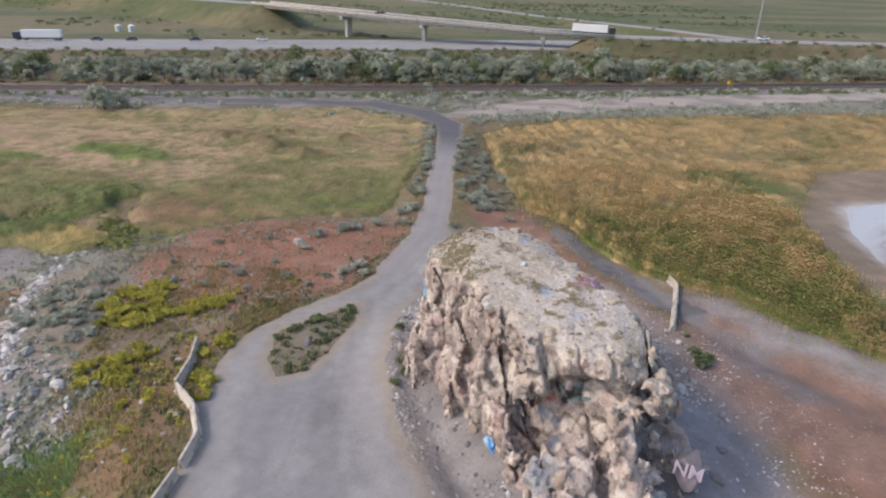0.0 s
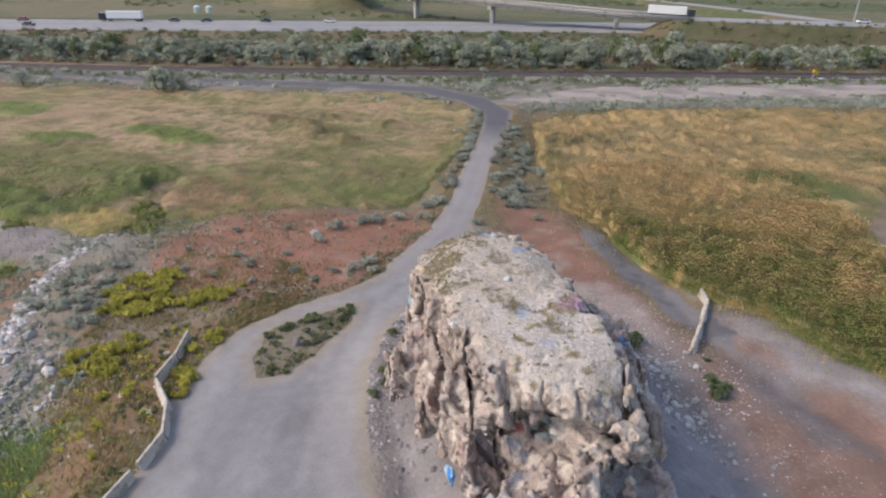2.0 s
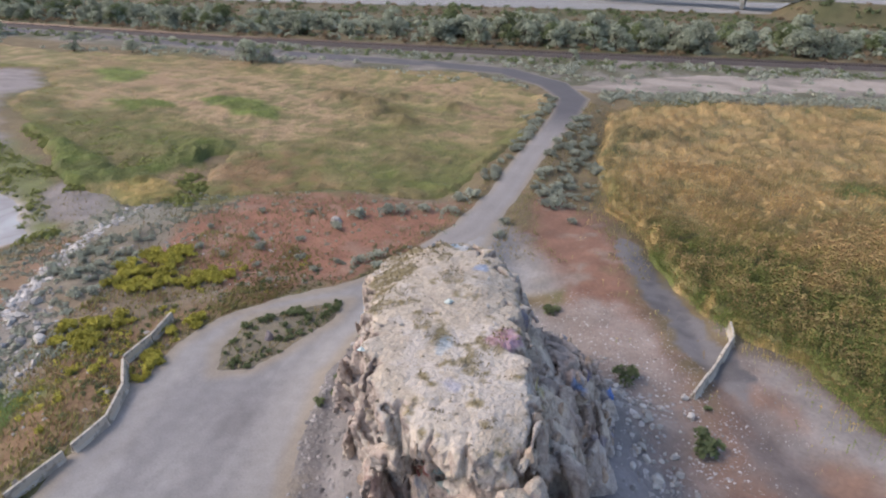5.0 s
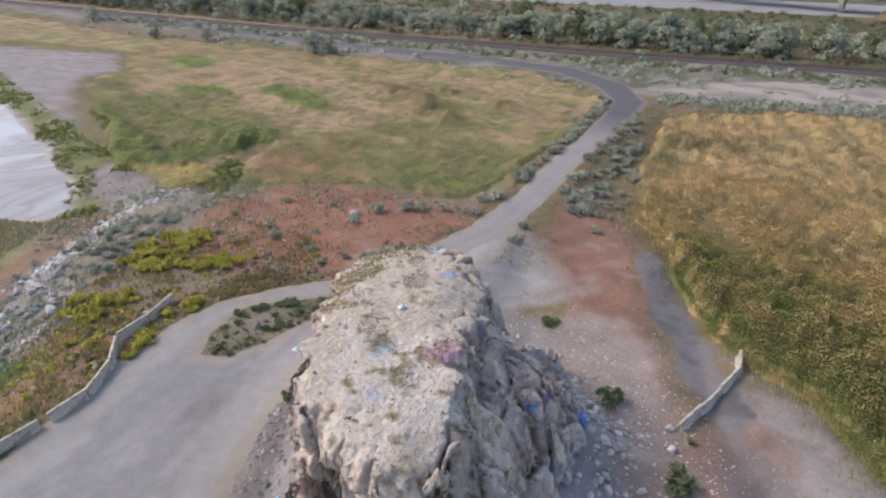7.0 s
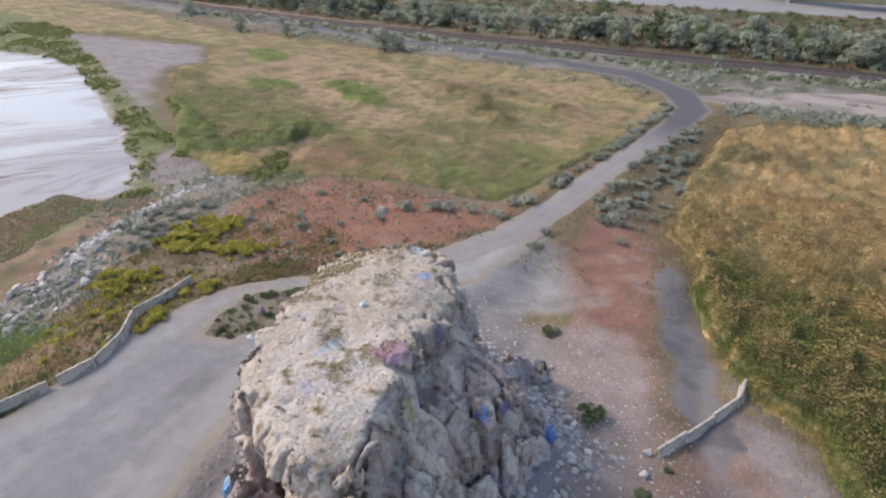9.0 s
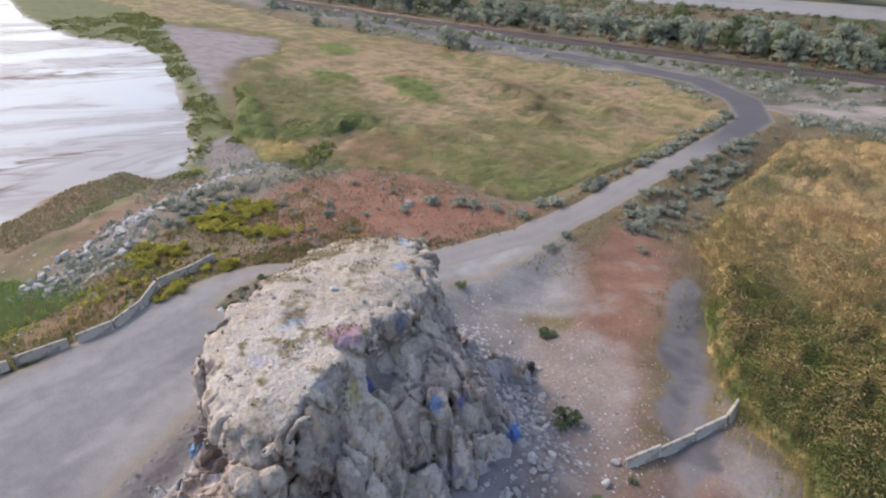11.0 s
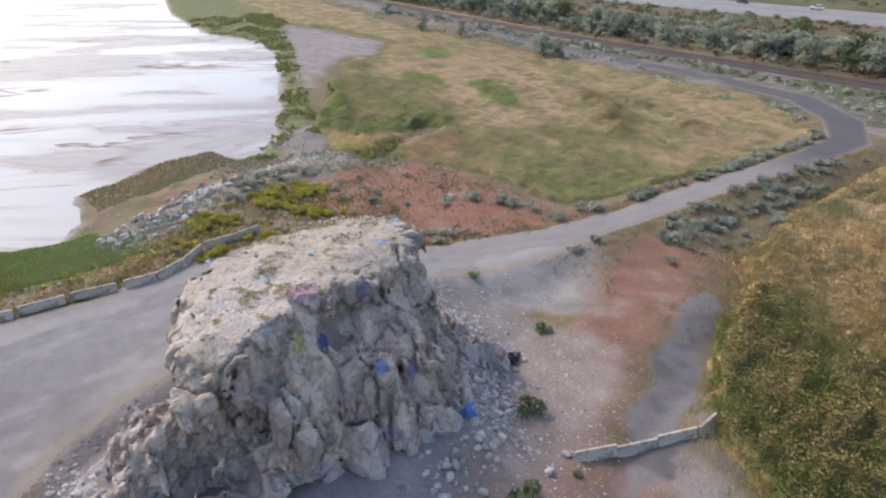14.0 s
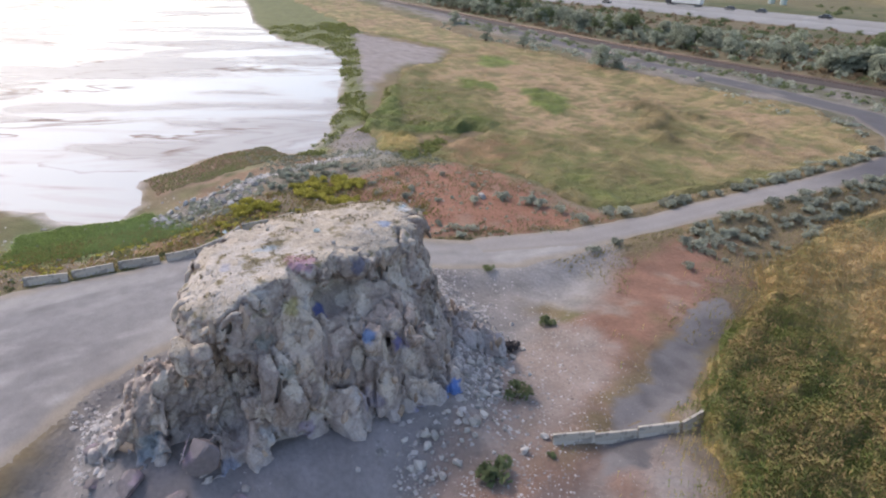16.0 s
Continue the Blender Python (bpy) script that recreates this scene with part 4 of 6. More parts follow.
BULGES = [((9.0, 51.4, 1.8), (2.4, 1.5, 1.4)), ((10.8, 52.8, 1.3), (1.5, 0.9, 0.9)), ((13.9, 43.2, 6.6), (1.2, 1.2, 1.8)), ((15.8, 45.5, 2.8), (1.1, 1.0, 1.7)), ((9.9, 30.4, 9.3), (1.5, 1.0, 0.8)), ((9.2, 28.9, 5.7), (0.95, 1.0, 2.9)), ((10.4, 28.6, 5.0), (0.9, 0.9, 2.7)), ((9.4, 27.0, 3.4), (1.0, 0.9, 2.6)), ((6.6, 28.6, 3.0), (1.5, 1.6, 2.2)), ((11.8, 27.8, 3.2), (0.9, 1.0, 2.4)),
          ((12.3, 45.6, 4.0), (1.7, 1.6, 3.2)), ((14.4, 44.0, 3.2), (1.5, 1.6, 3.8)), ((14.9, 46.3, 1.8), (1.2, 1.1, 2.2)), ((12.2, 40.2, 5.2), (1.4, 1.2, 3.4)), ((13.2, 36.8, 4.6), (1.5, 1.4, 2.8)), ((14.6, 33.0, 3.2), (1.6, 1.5, 2.6)),
          ((-1.5, 41.0, 3.0), (1.2, 1.5, 1.9)), ((-1.8, 43.8, 2.2), (1.0, 1.6, 1.7)), ((3.6, 35.0, 5.8), (1.1, 1.2, 3.6)), ((1.4, 37.6, 3.6), (1.0, 1.2, 2.6)), ((13.0, 30.6, 9.6), (0.9, 0.9, 1.3)), ((9.4, 24.9, 1.8), (1.6, 1.3, 1.6)), ((7.2, 25.8, 2.2), (1.0, 1.2, 1.9))]
RECESS = [((7.0, 29.7, 7.6), (3.0, 2.4, 1.5)), ((5.4, 30.6, 5.8), (1.3, 2.6, 2.1)), ((13.6, 31.4, 7.2), (2.0, 2.6, 2.0)), ((13.6, 29.6, 4.2), (1.5, 1.6, 2.6))]
CAVES = [((5.2, 31.4, 5.8), (0.9, 2.8, 1.9)), ((7.1, 30.0, 6.4), (1.2, 2.0, 1.2)), ((12.4, 29.8, 6.4), (0.9, 2.2, 1.9)), ((0.2, 37.6, 6.8), (0.85, 2.4, 2.1)), ((1.8, 36.2, 6.4), (0.8, 2.2, 1.9)), ((14.6, 31.6, 4.9), (2.6, 1.1, 1.4)), ((12.6, 29.4, 4.0), (1.0, 1.9, 1.2)), ((10.7, 39.6, 9.9), (2.0, 1.9, 1.3)), ((12.2, 42.2, 6.4), (1.5, 0.8, 1.9)),
         ((10.4, 47.4, 6.8), (1.7, 1.0, 1.8)), ((13.6, 40.2, 3.6), (1.2, 0.7, 1.6)), ((15.6, 34.6, 2.6), (1.2, 1.2, 1.0)), ((9.6, 30.2, 9.3), (3.0, 1.6, 0.9)), ((13.9, 31.6, 7.6), (1.0, 1.2, 1.1)), ((9.4, 27.2, 5.3), (0.45, 1.4, 2.4)), ((14.0, 34.6, 6.6), (1.0, 1.0, 1.0)), ((4.6, 28.8, 2.8), (0.6, 0.8, 1.0)), ((12.6, 33.0, 9.3), (0.5, 1.6, 0.6))]


def rock_hull(x, y, z):
    wx, wy = x + 0.25 * grain(x, y, z, 2.2, 91), y + 0.25 * grain(x, y, z, 2.2, 92)
    d = np.hypot(wx - CX, wy - CY) - rock_radius(np.arctan2(wy - CY, wx - CX), z)
    d = d + 0.45 * step(12.0, 9.5, z) * grain(x, y, 0.6 * z, 3.2, 99) + 0.4 * step(12.2, 10.5, z) * grain(x, y, 0.5 * z, 1.5, 100)
    for c, r in RECESS:
        d = np.maximum(d, -blob(wx, wy, z, c, r))
    for c, r in BULGES:
        b = blob(wx, wy, z, c, r)
        h = np.clip(0.5 + 0.5 * (d - b) / 0.2, 0, 1)
        d = d * (1 - h) + b * h - 0.2 * h * (1 - h)
    return d, wx, wy


def rock_detail(d, wx, wy, x, y, z):
    """Blocks, cracks and pits on the hull."""
    side = step(11.6, 10.2, z)
    f1, f2, who, tilt = cells(wx + 0.15 * z, wy, z * 0.5 + 0.25 * x, 2.0, 93)
    d = d + 0.75 * (who - 0.5) + 0.75 * step(0.13, 0.0, f2 - f1) + 0.42 * tilt
    f1, f2, who, tilt = cells(x + 0.25 * z, y - 0.1 * z, z * 0.6, 0.95, 94)
    broken = step(-0.7, 0.2, grain(x, y, z, 2.6, 90))
    d = d + (0.25 + 0.25 * broken) * (who - 0.5) + 0.34 * broken * step(0.10, 0.0, f2 - f1) + 0.40 * tilt
    f1, f2, who, tilt = cells(x - 0.2 * z, y + 0.15 * z, z * 0.6, 0.5, 98)
    d = d + 0.16 * (who - 0.5) + 0.12 * broken * step(0.14, 0.0, f2 - f1) + 0.42 * tilt
    # steep crevices that run down the faces
    cleft = np.abs(grain(wx + 0.12 * z, wy - 0.1 * z, z * 0.16, 2.4, 89))
    d = d + 0.95 * side * step(0.13, 0.0, cleft) * step(-0.5, 0.3, grain(x, y, 0.5 * z, 3.4, 87))
    d = d + 0.12 * side * grain(x + 0.15 * z, y, z * 0.18, 0.5, 88)
    for c, r in CAVES:
        d = np.maximum(d, -(blob(wx, wy, z, c, r) + 0.25 * grain(x, y, z, 0.5, 96)))
    return d


def rock_field(x, y, z):
    """Signed distance, roughly, to the rock's surface: negative inside."""
    d, wx, wy = rock_hull(x, y, z)
    t = z - top_z(x, y)
    near = (d > -2.2) & (d < 1.0) & (t < 0.9)
    d = d.copy()
    d[near] = rock_detail(d[near], wx[near], wy[near], x[near], y[near], z[near])
    flat = np.abs(t) < 1.0
    t[flat] = t[flat] + 0.09 * fbm(x[flat], y[flat], z[flat], 0.8, 3, 97)
    h = np.clip(0.5 + 0.5 * (t - d) / 0.9, 0, 1)
    return d * (1 - h) + t * h + 0.9 * h * (1 - h)


def surface_net(field, lo, hi, s):
    """The zero surface of a field, as vertices and quads."""
    n = [int((b - a) / s) + 1 for a, b in zip(lo, hi)]
    # a coarse pass first: only cells near the surface are worked out finely
    ax = [a + 3 * s * np.arange((k + 1) // 3 + 2) for a, k in zip(lo, n)]
    X, Y, Z = np.meshgrid(*ax, indexing="ij")
    C = field(X.ravel(), Y.ravel(), Z.ravel()).reshape(X.shape)
    o = [slice(None, -1), slice(1, None)]
    eight = np.stack([C[o[a], o[b], o[d]] for a in (0, 1) for b in (0, 1) for d in (0, 1)])
    close = (np.abs(eight).min(0) < 0.62) | ((eight.min(0) < 0) & (eight.max(0) >= 0))
    i, j, k = [np.arange(m) // 3 for m in n]
    F = C[np.ix_(i, j, k)].astype(np.float32)
    for p in range(n[0]):
        q, r = np.nonzero(close[i[p]][np.ix_(j, k)])
        F[p, q, r] = field(np.full(len(q), lo[0] + s * p), lo[1] + s * q, lo[2] + s * r)
    sign = F < 0
    c = [slice(None, -1), slice(1, None)]
    total = sum(sign[c[a], c[b], c[d]].astype(np.int8) for a in (0, 1) for b in (0, 1) for d in (0, 1))
    live = (total > 0) & (total < 8)
    idx = np.full(live.shape, -1, np.int64)
    where = np.argwhere(live)
    idx[live] = np.arange(len(where))
    acc, cnt = np.zeros((len(where), 3)), np.zeros(len(where))
    corner = [(a, b, d) for a in (0, 1) for b in (0, 1) for d in (0, 1)]
    for p in corner:
        for q in corner:
            if p < q and sum(abs(np.subtract(p, q))) == 1:
                fp, fq = F[tuple((where + p).T)], F[tuple((where + q).T)]
                cross = (fp < 0) != (fq < 0)
                k = np.where(cross, fp / np.where(cross, fp - fq, 1), 0)
                acc += np.where(cross[:, None], np.array(p) + k[:, None] * (np.array(q) - np.array(p)), 0)
                cnt += cross
    V = np.array(lo) + s * (where + acc / cnt[:, None])
    quads = []
    for axis in range(3):
        a, b = (axis + 1) % 3, (axis + 2) % 3
        base = np.moveaxis(sign, axis, 0)
        cross = np.argwhere(np.moveaxis(base[:-1] != base[1:], 0, axis))
        ok = (cross[:, a] > 0) & (cross[:, b] > 0) & (cross[:, a] < n[a] - 1) & (cross[:, b] < n[b] - 1)
        cross = cross[ok]
        ea, eb = np.eye(3, dtype=int)[a], np.eye(3, dtype=int)[b]
        q = np.stack([idx[tuple((cross - ea - eb).T)], idx[tuple((cross - eb).T)], idx[tuple(cross.T)], idx[tuple((cross - ea).T)]], 1)
        flip = ~sign[tuple(cross.T)]
        q[flip] = q[flip][:, ::-1]
        quads.append(q)
    Q = np.concatenate(quads)
    return V, Q[(Q >= 0).all(1)]


RV, RQ = surface_net(rock_field, (-5.5, 21.5, 0.2), (20.5, 55.5, 13.4), 0.15)
# keep the one connected piece
piece = np.arange(len(RV))
for _ in range(400):
    low = piece[RQ].min(1)
    fresh = piece.copy()
    for k in range(4):
        np.minimum.at(fresh, RQ[:, k], low)
    fresh = fresh[fresh]
    if (fresh == piece).all():
        break
    piece = fresh
main = np.bincount(piece).argmax()
RQ = RQ[(piece[RQ] == main).all(1)]
used = np.unique(RQ)
renum = np.zeros(len(RV), np.int64)
renum[used] = np.arange(len(used))
RV, RQ = RV[used], renum[RQ]
ROCK_UP = np.zeros(len(RV))


def spot(c, at, r, col, share=1.0, ragged=0.75, seed=0):
    q = np.linalg.norm((RV - at) / np.asarray(r), axis=1) + ragged * fbm(RV[:, 0], RV[:, 1], RV[:, 2], 0.5, 3, 200 + seed)
    return mixed(c, col, 0.85 * share * step(1.15, 0.7, q))


def rock_tint():
    x, y, z = RV.T
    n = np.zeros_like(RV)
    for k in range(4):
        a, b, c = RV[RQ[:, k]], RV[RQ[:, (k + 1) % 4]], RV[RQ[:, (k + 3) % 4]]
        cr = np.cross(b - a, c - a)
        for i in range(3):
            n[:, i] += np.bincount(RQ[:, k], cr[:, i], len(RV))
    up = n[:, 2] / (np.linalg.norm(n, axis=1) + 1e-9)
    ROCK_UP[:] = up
    n1, n2 = fbm(x, y, z, 3.0, 4, 101), fbm(x, y, z, 0.9, 3, 102)
    c = mixed(np.broadcast_to(np.array((0.435, 0.365, 0.31)), RV.shape), (0.33, 0.272, 0.235), step(-0.3, 0.4, n1 + 0.3 * n2))
    c = mixed(c, (0.52, 0.435, 0.35), step(0.1, 0.5, fbm(x, y, z * 0.5, 1.6, 4, 103)))
    who = cells(x + 0.25 * z, y - 0.1 * z, z * 0.6, 0.95, 94)[2]
    c = mixed(c, (0.53, 0.465, 0.39), 0.75 * step(0.7, 0.8, who))
    c = mixed(c, (0.26, 0.215, 0.19), 0.7 * step(0.3, 0.2, who))
    c = mixed(c, (0.36, 0.27, 0.23), 0.5 * step(0.4, 0.45, who) * step(0.55, 0.5, who))
    c = mixed(c, (0.24, 0.19, 0.16), 0.5 * step(0.25, 0.6, fbm(x, y, z, 2.0, 3, 104)))
    c = mixed(c, (0.50, 0.45, 0.40), 0.55 * step(0.15, 0.5, fbm(x, y, z * 0.25, 0.7, 3, 107)) * step(0.7, 0.3, up))
    # cracks between blocks on steep faces: crevice shade put into the colour
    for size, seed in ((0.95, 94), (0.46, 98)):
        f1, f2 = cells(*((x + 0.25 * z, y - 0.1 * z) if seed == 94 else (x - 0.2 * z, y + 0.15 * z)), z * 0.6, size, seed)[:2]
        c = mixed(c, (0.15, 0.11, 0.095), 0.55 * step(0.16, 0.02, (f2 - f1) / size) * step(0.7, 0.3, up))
    c = c * np.array((1.06, 1.065, 1.085))
    # lighter, sandier tone on upward faces near the top, and bird lime
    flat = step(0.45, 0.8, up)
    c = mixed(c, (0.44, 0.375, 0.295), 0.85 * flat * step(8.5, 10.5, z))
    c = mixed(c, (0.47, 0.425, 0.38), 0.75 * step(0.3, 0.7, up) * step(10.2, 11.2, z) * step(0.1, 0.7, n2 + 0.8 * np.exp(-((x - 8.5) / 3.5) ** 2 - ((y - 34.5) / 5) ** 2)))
    c = mixed(c, (0.19, 0.155, 0.075), 0.85 * flat * step(10, 11, z) * step(0.14, 0.36, 0.6 * fbm(x, y, z, 1.6, 3, 105) + 0.5 * fbm(x, y, z, 0.45, 2, 106) + 0.3 * np.exp(-((x - 0.8) / 2.0) ** 2 - ((y - 43) / 6) ** 2)))
    # faded spray paint round the foot, its colour lightened to stand in for sky fill
    c = mixed(c, (0.41, 0.385, 0.392), 0.7 * step(5.4, 1.8, z + 1.2 * n1) * step(5, 9, x))
    TEAL_P, NAVY_P, BLUE_P, RED_P, PINK_P, PALE_P, YEL_P, VIO_P = (0.17, 0.27, 0.27), (0.05, 0.08, 0.27), (0.06, 0.18, 0.46), (0.32, 0.08, 0.07), (0.42, 0.16, 0.30), (0.50, 0.52, 0.54), (0.38, 0.34, 0.12), (0.16, 0.16, 0.28)
    for k, (at, r, col, share) in enumerate((
            # on the flat top
            ((10.0, 38.1, 12.5), (0.8, 0.9, 0.9), PINK_P, 0.55), ((9.3, 37.6, 12.5), (0.4, 0.5, 0.6), PINK_P, 0.4), ((6.5, 45.6, 12.1), (0.6, 0.55, 0.7), (0.16, 0.27, 0.46), 0.7), ((4.1, 48.2, 12.0), (0.7, 0.6, 0.9), PALE_P, 0.85), ((3.7, 48.3, 11.9), (0.35, 0.35, 0.6), (0.15, 0.35, 0.50), 0.6),
            ((6.8, 36.5, 12.4), (0.45, 0.8, 0.6), (0.28, 0.38, 0.46), 0.6), ((8.2, 33.6, 12.5), (0.5, 0.4, 0.6), (0.26, 0.29, 0.42), 0.5), ((4.9, 39.3, 12.4), (0.5, 0.4, 0.6), (0.27, 0.25, 0.25), 0.55), ((10.1, 42.0, 11.3), (0.55, 0.6, 0.6), (0.09, 0.10, 0.17), 0.85), ((11.4, 34.6, 11.9), (0.9, 0.9, 0.9), PALE_P, 0.35),
            # on the flank
            ((10.9, 38.7, 8.9), (0.9, 0.45, 0.65), NAVY_P, 0.95), ((12.2, 36.6, 10.6), (0.8, 0.55, 0.6), YEL_P, 0.75), ((11.6, 37.6, 10.4), (0.6, 0.5, 0.5), PALE_P, 0.4), ((14.0, 40.9, 8.2), (0.7, 0.5, 0.6), (0.08, 0.20, 0.42), 0.85), ((14.7, 43.2, 7.0), (0.9, 0.6, 0.8), (0.09, 0.11, 0.34), 0.85), ((14.9, 43.2, 7.0), (0.5, 0.3, 0.4), PALE_P, 0.8),
            ((16.3, 46.4, 2.9), (1.0, 0.75, 0.9), (0.04, 0.16, 0.50), 0.95), ((16.7, 43.6, 2.2), (0.9, 0.8, 0.8), VIO_P, 0.8), ((15.9, 39.4, 5.2), (0.7, 0.6, 0.7), PALE_P, 0.45), ((15.7, 40.2, 4.2), (0.8, 0.8, 0.8), VIO_P, 0.5), ((16.1, 37.2, 2.2), (0.7, 0.6, 0.6), (0.46, 0.15, 0.22), 0.8), ((15.3, 36.0, 3.4), (0.7, 0.7, 0.6), (0.34, 0.28, 0.40), 0.7),
            ((15.5, 33.7, 4.2), (0.6, 0.6, 0.6), PALE_P, 0.5), ((15.6, 30.9, 3.0), (0.8, 0.7, 0.7), (0.12, 0.20, 0.36), 0.6), ((12.4, 27.0, 3.4), (1.1, 1.0, 1.1), (0.14, 0.22, 0.28), 0.65), ((14.4, 35.2, 7.6), (0.7, 0.7, 0.6), (0.26, 0.32, 0.30), 0.45), ((12.9, 34.4, 9.4), (0.7, 0.7, 0.6), TEAL_P, 0.35),
            # in the recess and on the columns
            ((6.9, 32.3, 7.0), (0.5, 1.7, 0.7), RED_P, 0.95), ((8.2, 31.8, 7.9), (1.1, 1.7, 0.8), TEAL_P, 0.85), ((6.9, 31.6, 5.4), (0.9, 1.7, 0.8), (0.13, 0.16, 0.22), 0.85), ((7.4, 31.6, 8.8), (0.5, 1.2, 0.4), (0.40, 0.24, 0.32), 0.5), ((5.7, 28.0, 5.2), (1.2, 1.2, 1.3), (0.21, 0.26, 0.31), 0.7), ((6.6, 27.2, 3.8), (1.0, 1.0, 1.0), (0.30, 0.31, 0.36), 0.6),
            # on the side that faces the lot
            ((-0.3, 40.8, 7.5), (0.8, 0.8, 0.6), (0.36, 0.22, 0.22), 0.6), ((-1.4, 43.8, 8.6), (0.8, 0.9, 0.8), (0.10, 0.30, 0.46), 0.85), ((-0.2, 39.3, 2.6), (0.6, 0.7, 0.6), (0.36, 0.17, 0.17), 0.65), ((1.6, 36.6, 4.6), (0.6, 0.7, 0.6), (0.30, 0.17, 0.15), 0.55), ((3.9, 32.2, 5.4), (0.6, 0.8, 0.7), (0.34, 0.20, 0.18), 0.55))):
        c = spot(c, np.array(at), r, col, share, seed=k)
    return np.clip(c, 0.02, 0.8)


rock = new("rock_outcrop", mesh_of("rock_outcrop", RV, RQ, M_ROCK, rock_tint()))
tagged(rock, "flat-topped craggy limestone outcrop with graffiti and bird lime", "rock")


# ---- stones ----
def stone_mesh(name, seed, material, flat=0.75, cuts=2, cut=None):
    bm = bmesh.new()
    bmesh.ops.create_icosphere(bm, subdivisions=cuts, radius=0.5)
    r = random.Random(seed)
    planes = [(Vector((r.gauss(0, 1), r.gauss(0, 1), r.gauss(0, 0.8))).normalized(), r.uniform(0.22, 0.36)) for _ in range(15)]
    for v in bm.verts:
        for n, d in planes:
            over = v.co.dot(n) - d
            if over > 0:
                v.co -= n * over
        v.co *= 1 + 0.05 * noise.noise(v.co * 4 + Vector((seed * 3.1, 0, 0)))
        v.co.z *= flat
        if cut:
            v.co -= cut[0] * max(0, v.co.dot(cut[0]) - cut[1])
    me = bpy.data.meshes.new(name)
    bm.to_mesh(me)
    bm.free()
    me.materials.append(material)
    return me


STONES = [stone_mesh("boulder", k, M_STONE, 0.6 + 0.08 * (k % 4)) for k in range(6)]


def boulder(x, y, size, label, group, material_mesh=None, sink=0.22, stretch=1.0):
    me = material_mesh or STONES[rnd.randrange(len(STONES))]
    ob = new("boulder", me)
    ob.matrix_world = pose(x, y, gz(x, y) + size * (0.5 * 0.6 - sink), rnd.uniform(-25, 25), rnd.uniform(-25, 25), rnd.uniform(0, 360)) @ Matrix.Diagonal((size * stretch, size * rnd.uniform(0.7, 1.0), size * rnd.uniform(0.7, 1.1), 1))
    return tagged(ob, label, "boulder", group)


# angular blocks that stand proud of the outcrop's faces
M_CRAG = surface("fractured limestone", (0.43, 0.34, 0.27), var=0.17, sizes=(0.8, 0.14), bump=0.6, bump_size=0.12, each=0.45, stain=((0.31, 0.235, 0.185), 0.9, 0.25))
CRAGS = [stone_mesh("crag", 50 + k, M_CRAG, 1.5, 2) for k in range(7)]
pick = np.random.default_rng(3)
steep = np.nonzero((ROCK_UP < 0.45) & (ROCK_UP > -0.35) & (RV[:, 2] > 1.0) & (RV[:, 2] < 11.2) & (RV[:, 0] + 0.9 * (45 - RV[:, 1]) > 3))[0]
for i in pick.choice(steep, 300, replace=False):
    p = RV[i]
    if min(float(blob(p[0], p[1], p[2], c, r)) for c, r in CAVES) < 0.7 or pick.uniform() < 0.35:
        continue
    s = 0.5 + 1.0 * pick.uniform() ** 2
    yaw = math.degrees(math.atan2(p[1] - CY, p[0] - CX))
    ob = new("crag", CRAGS[pick.integers(7)])
    ob.parent = rock
    ob.matrix_world = pose(*(p - 0.12 * s * np.array((math.cos(radians(yaw)), math.sin(radians(yaw)), 0))), pick.uniform(-14, 14), pick.uniform(-14, 14), yaw + pick.uniform(-40, 40)) @ Matrix.Diagonal((s * 0.8, s * pick.uniform(0.6, 1.0), s * pick.uniform(0.8, 1.4), 1))
rnd = random.Random(11)
def within(poly, soft=0.0):
    """A random place inside an outline."""
    while True:
        x, y = rnd.uniform(min(p[0] for p in poly), max(p[0] for p in poly)), rnd.uniform(min(p[1] for p in poly), max(p[1] for p in poly))
        if float(inside(poly, np.array([x]), np.array([y]))[0]) > -soft * rnd.random():
            return x, y


for _ in range(95):                                                    # the wide end of the bank
    x, y = within(STONE_BANK, 1.2)
    boulder(x, y, 0.5 + 1.1 * rnd.random() ** 1.8, "pale grey angular boulder in a bank of dumped stone", "boulders of the stone bank")
for _ in range(24):
    x, y = rnd.uniform(-26, -19), rnd.uniform(15, 42)
    if float(inside(LOT, np.array([x]), np.array([y]))[0]) < -1.5:
        boulder(x, y, 0.2 + 0.5 * rnd.random() ** 2, "grey stone lying in weeds behind the barriers", "stones behind the barriers")
for _ in range(165):
    k = rnd.random()
    x, y = np.interp(k, [0, 0.3, 0.6, 1], [6, 13.5, 18, 21.5]) + rnd.gauss(0, 1.4), np.interp(k, [0, 0.3, 0.6, 1], [54.5, 51, 47.5, 38]) + rnd.gauss(0, 1.5)
    if float(inside(ROCK_FOOT, np.array([x]), np.array([y]))[0]) < -0.3 and float(inside(DUST, np.array([x]), np.array([y]))[0]) < 0:
        boulder(x, y, 0.4 + 0.75 * rnd.random() ** 2, "pale broken stone in the rubble below the outcrop", "stones below the outcrop")
for x, y, s in ((21.2, 50.6, 1.0), (18.4, 43.6, 1.0), (19.6, 42.0, 0.9), (17.9, 41.6, 0.8), (20.6, 44.2, 0.7), (12.2, 52.6, 1.5), (10.9, 53.2, 1.2), (13.6, 51.6, 1.0)):
    boulder(x, y, s, "large pale stone below the outcrop", "stones below the outcrop")
M_DARKSTONE = surface("sooty stone", (0.19, 0.165, 0.17), var=0.18, sizes=(0.5, 0.12), bump=0.5, bump_size=0.1, each=0.3, stain=((0.24, 0.19, 0.22), 0.6, 0.18))
DARK = stone_mesh("boulder", 21, M_DARKSTONE, 0.9, 3)
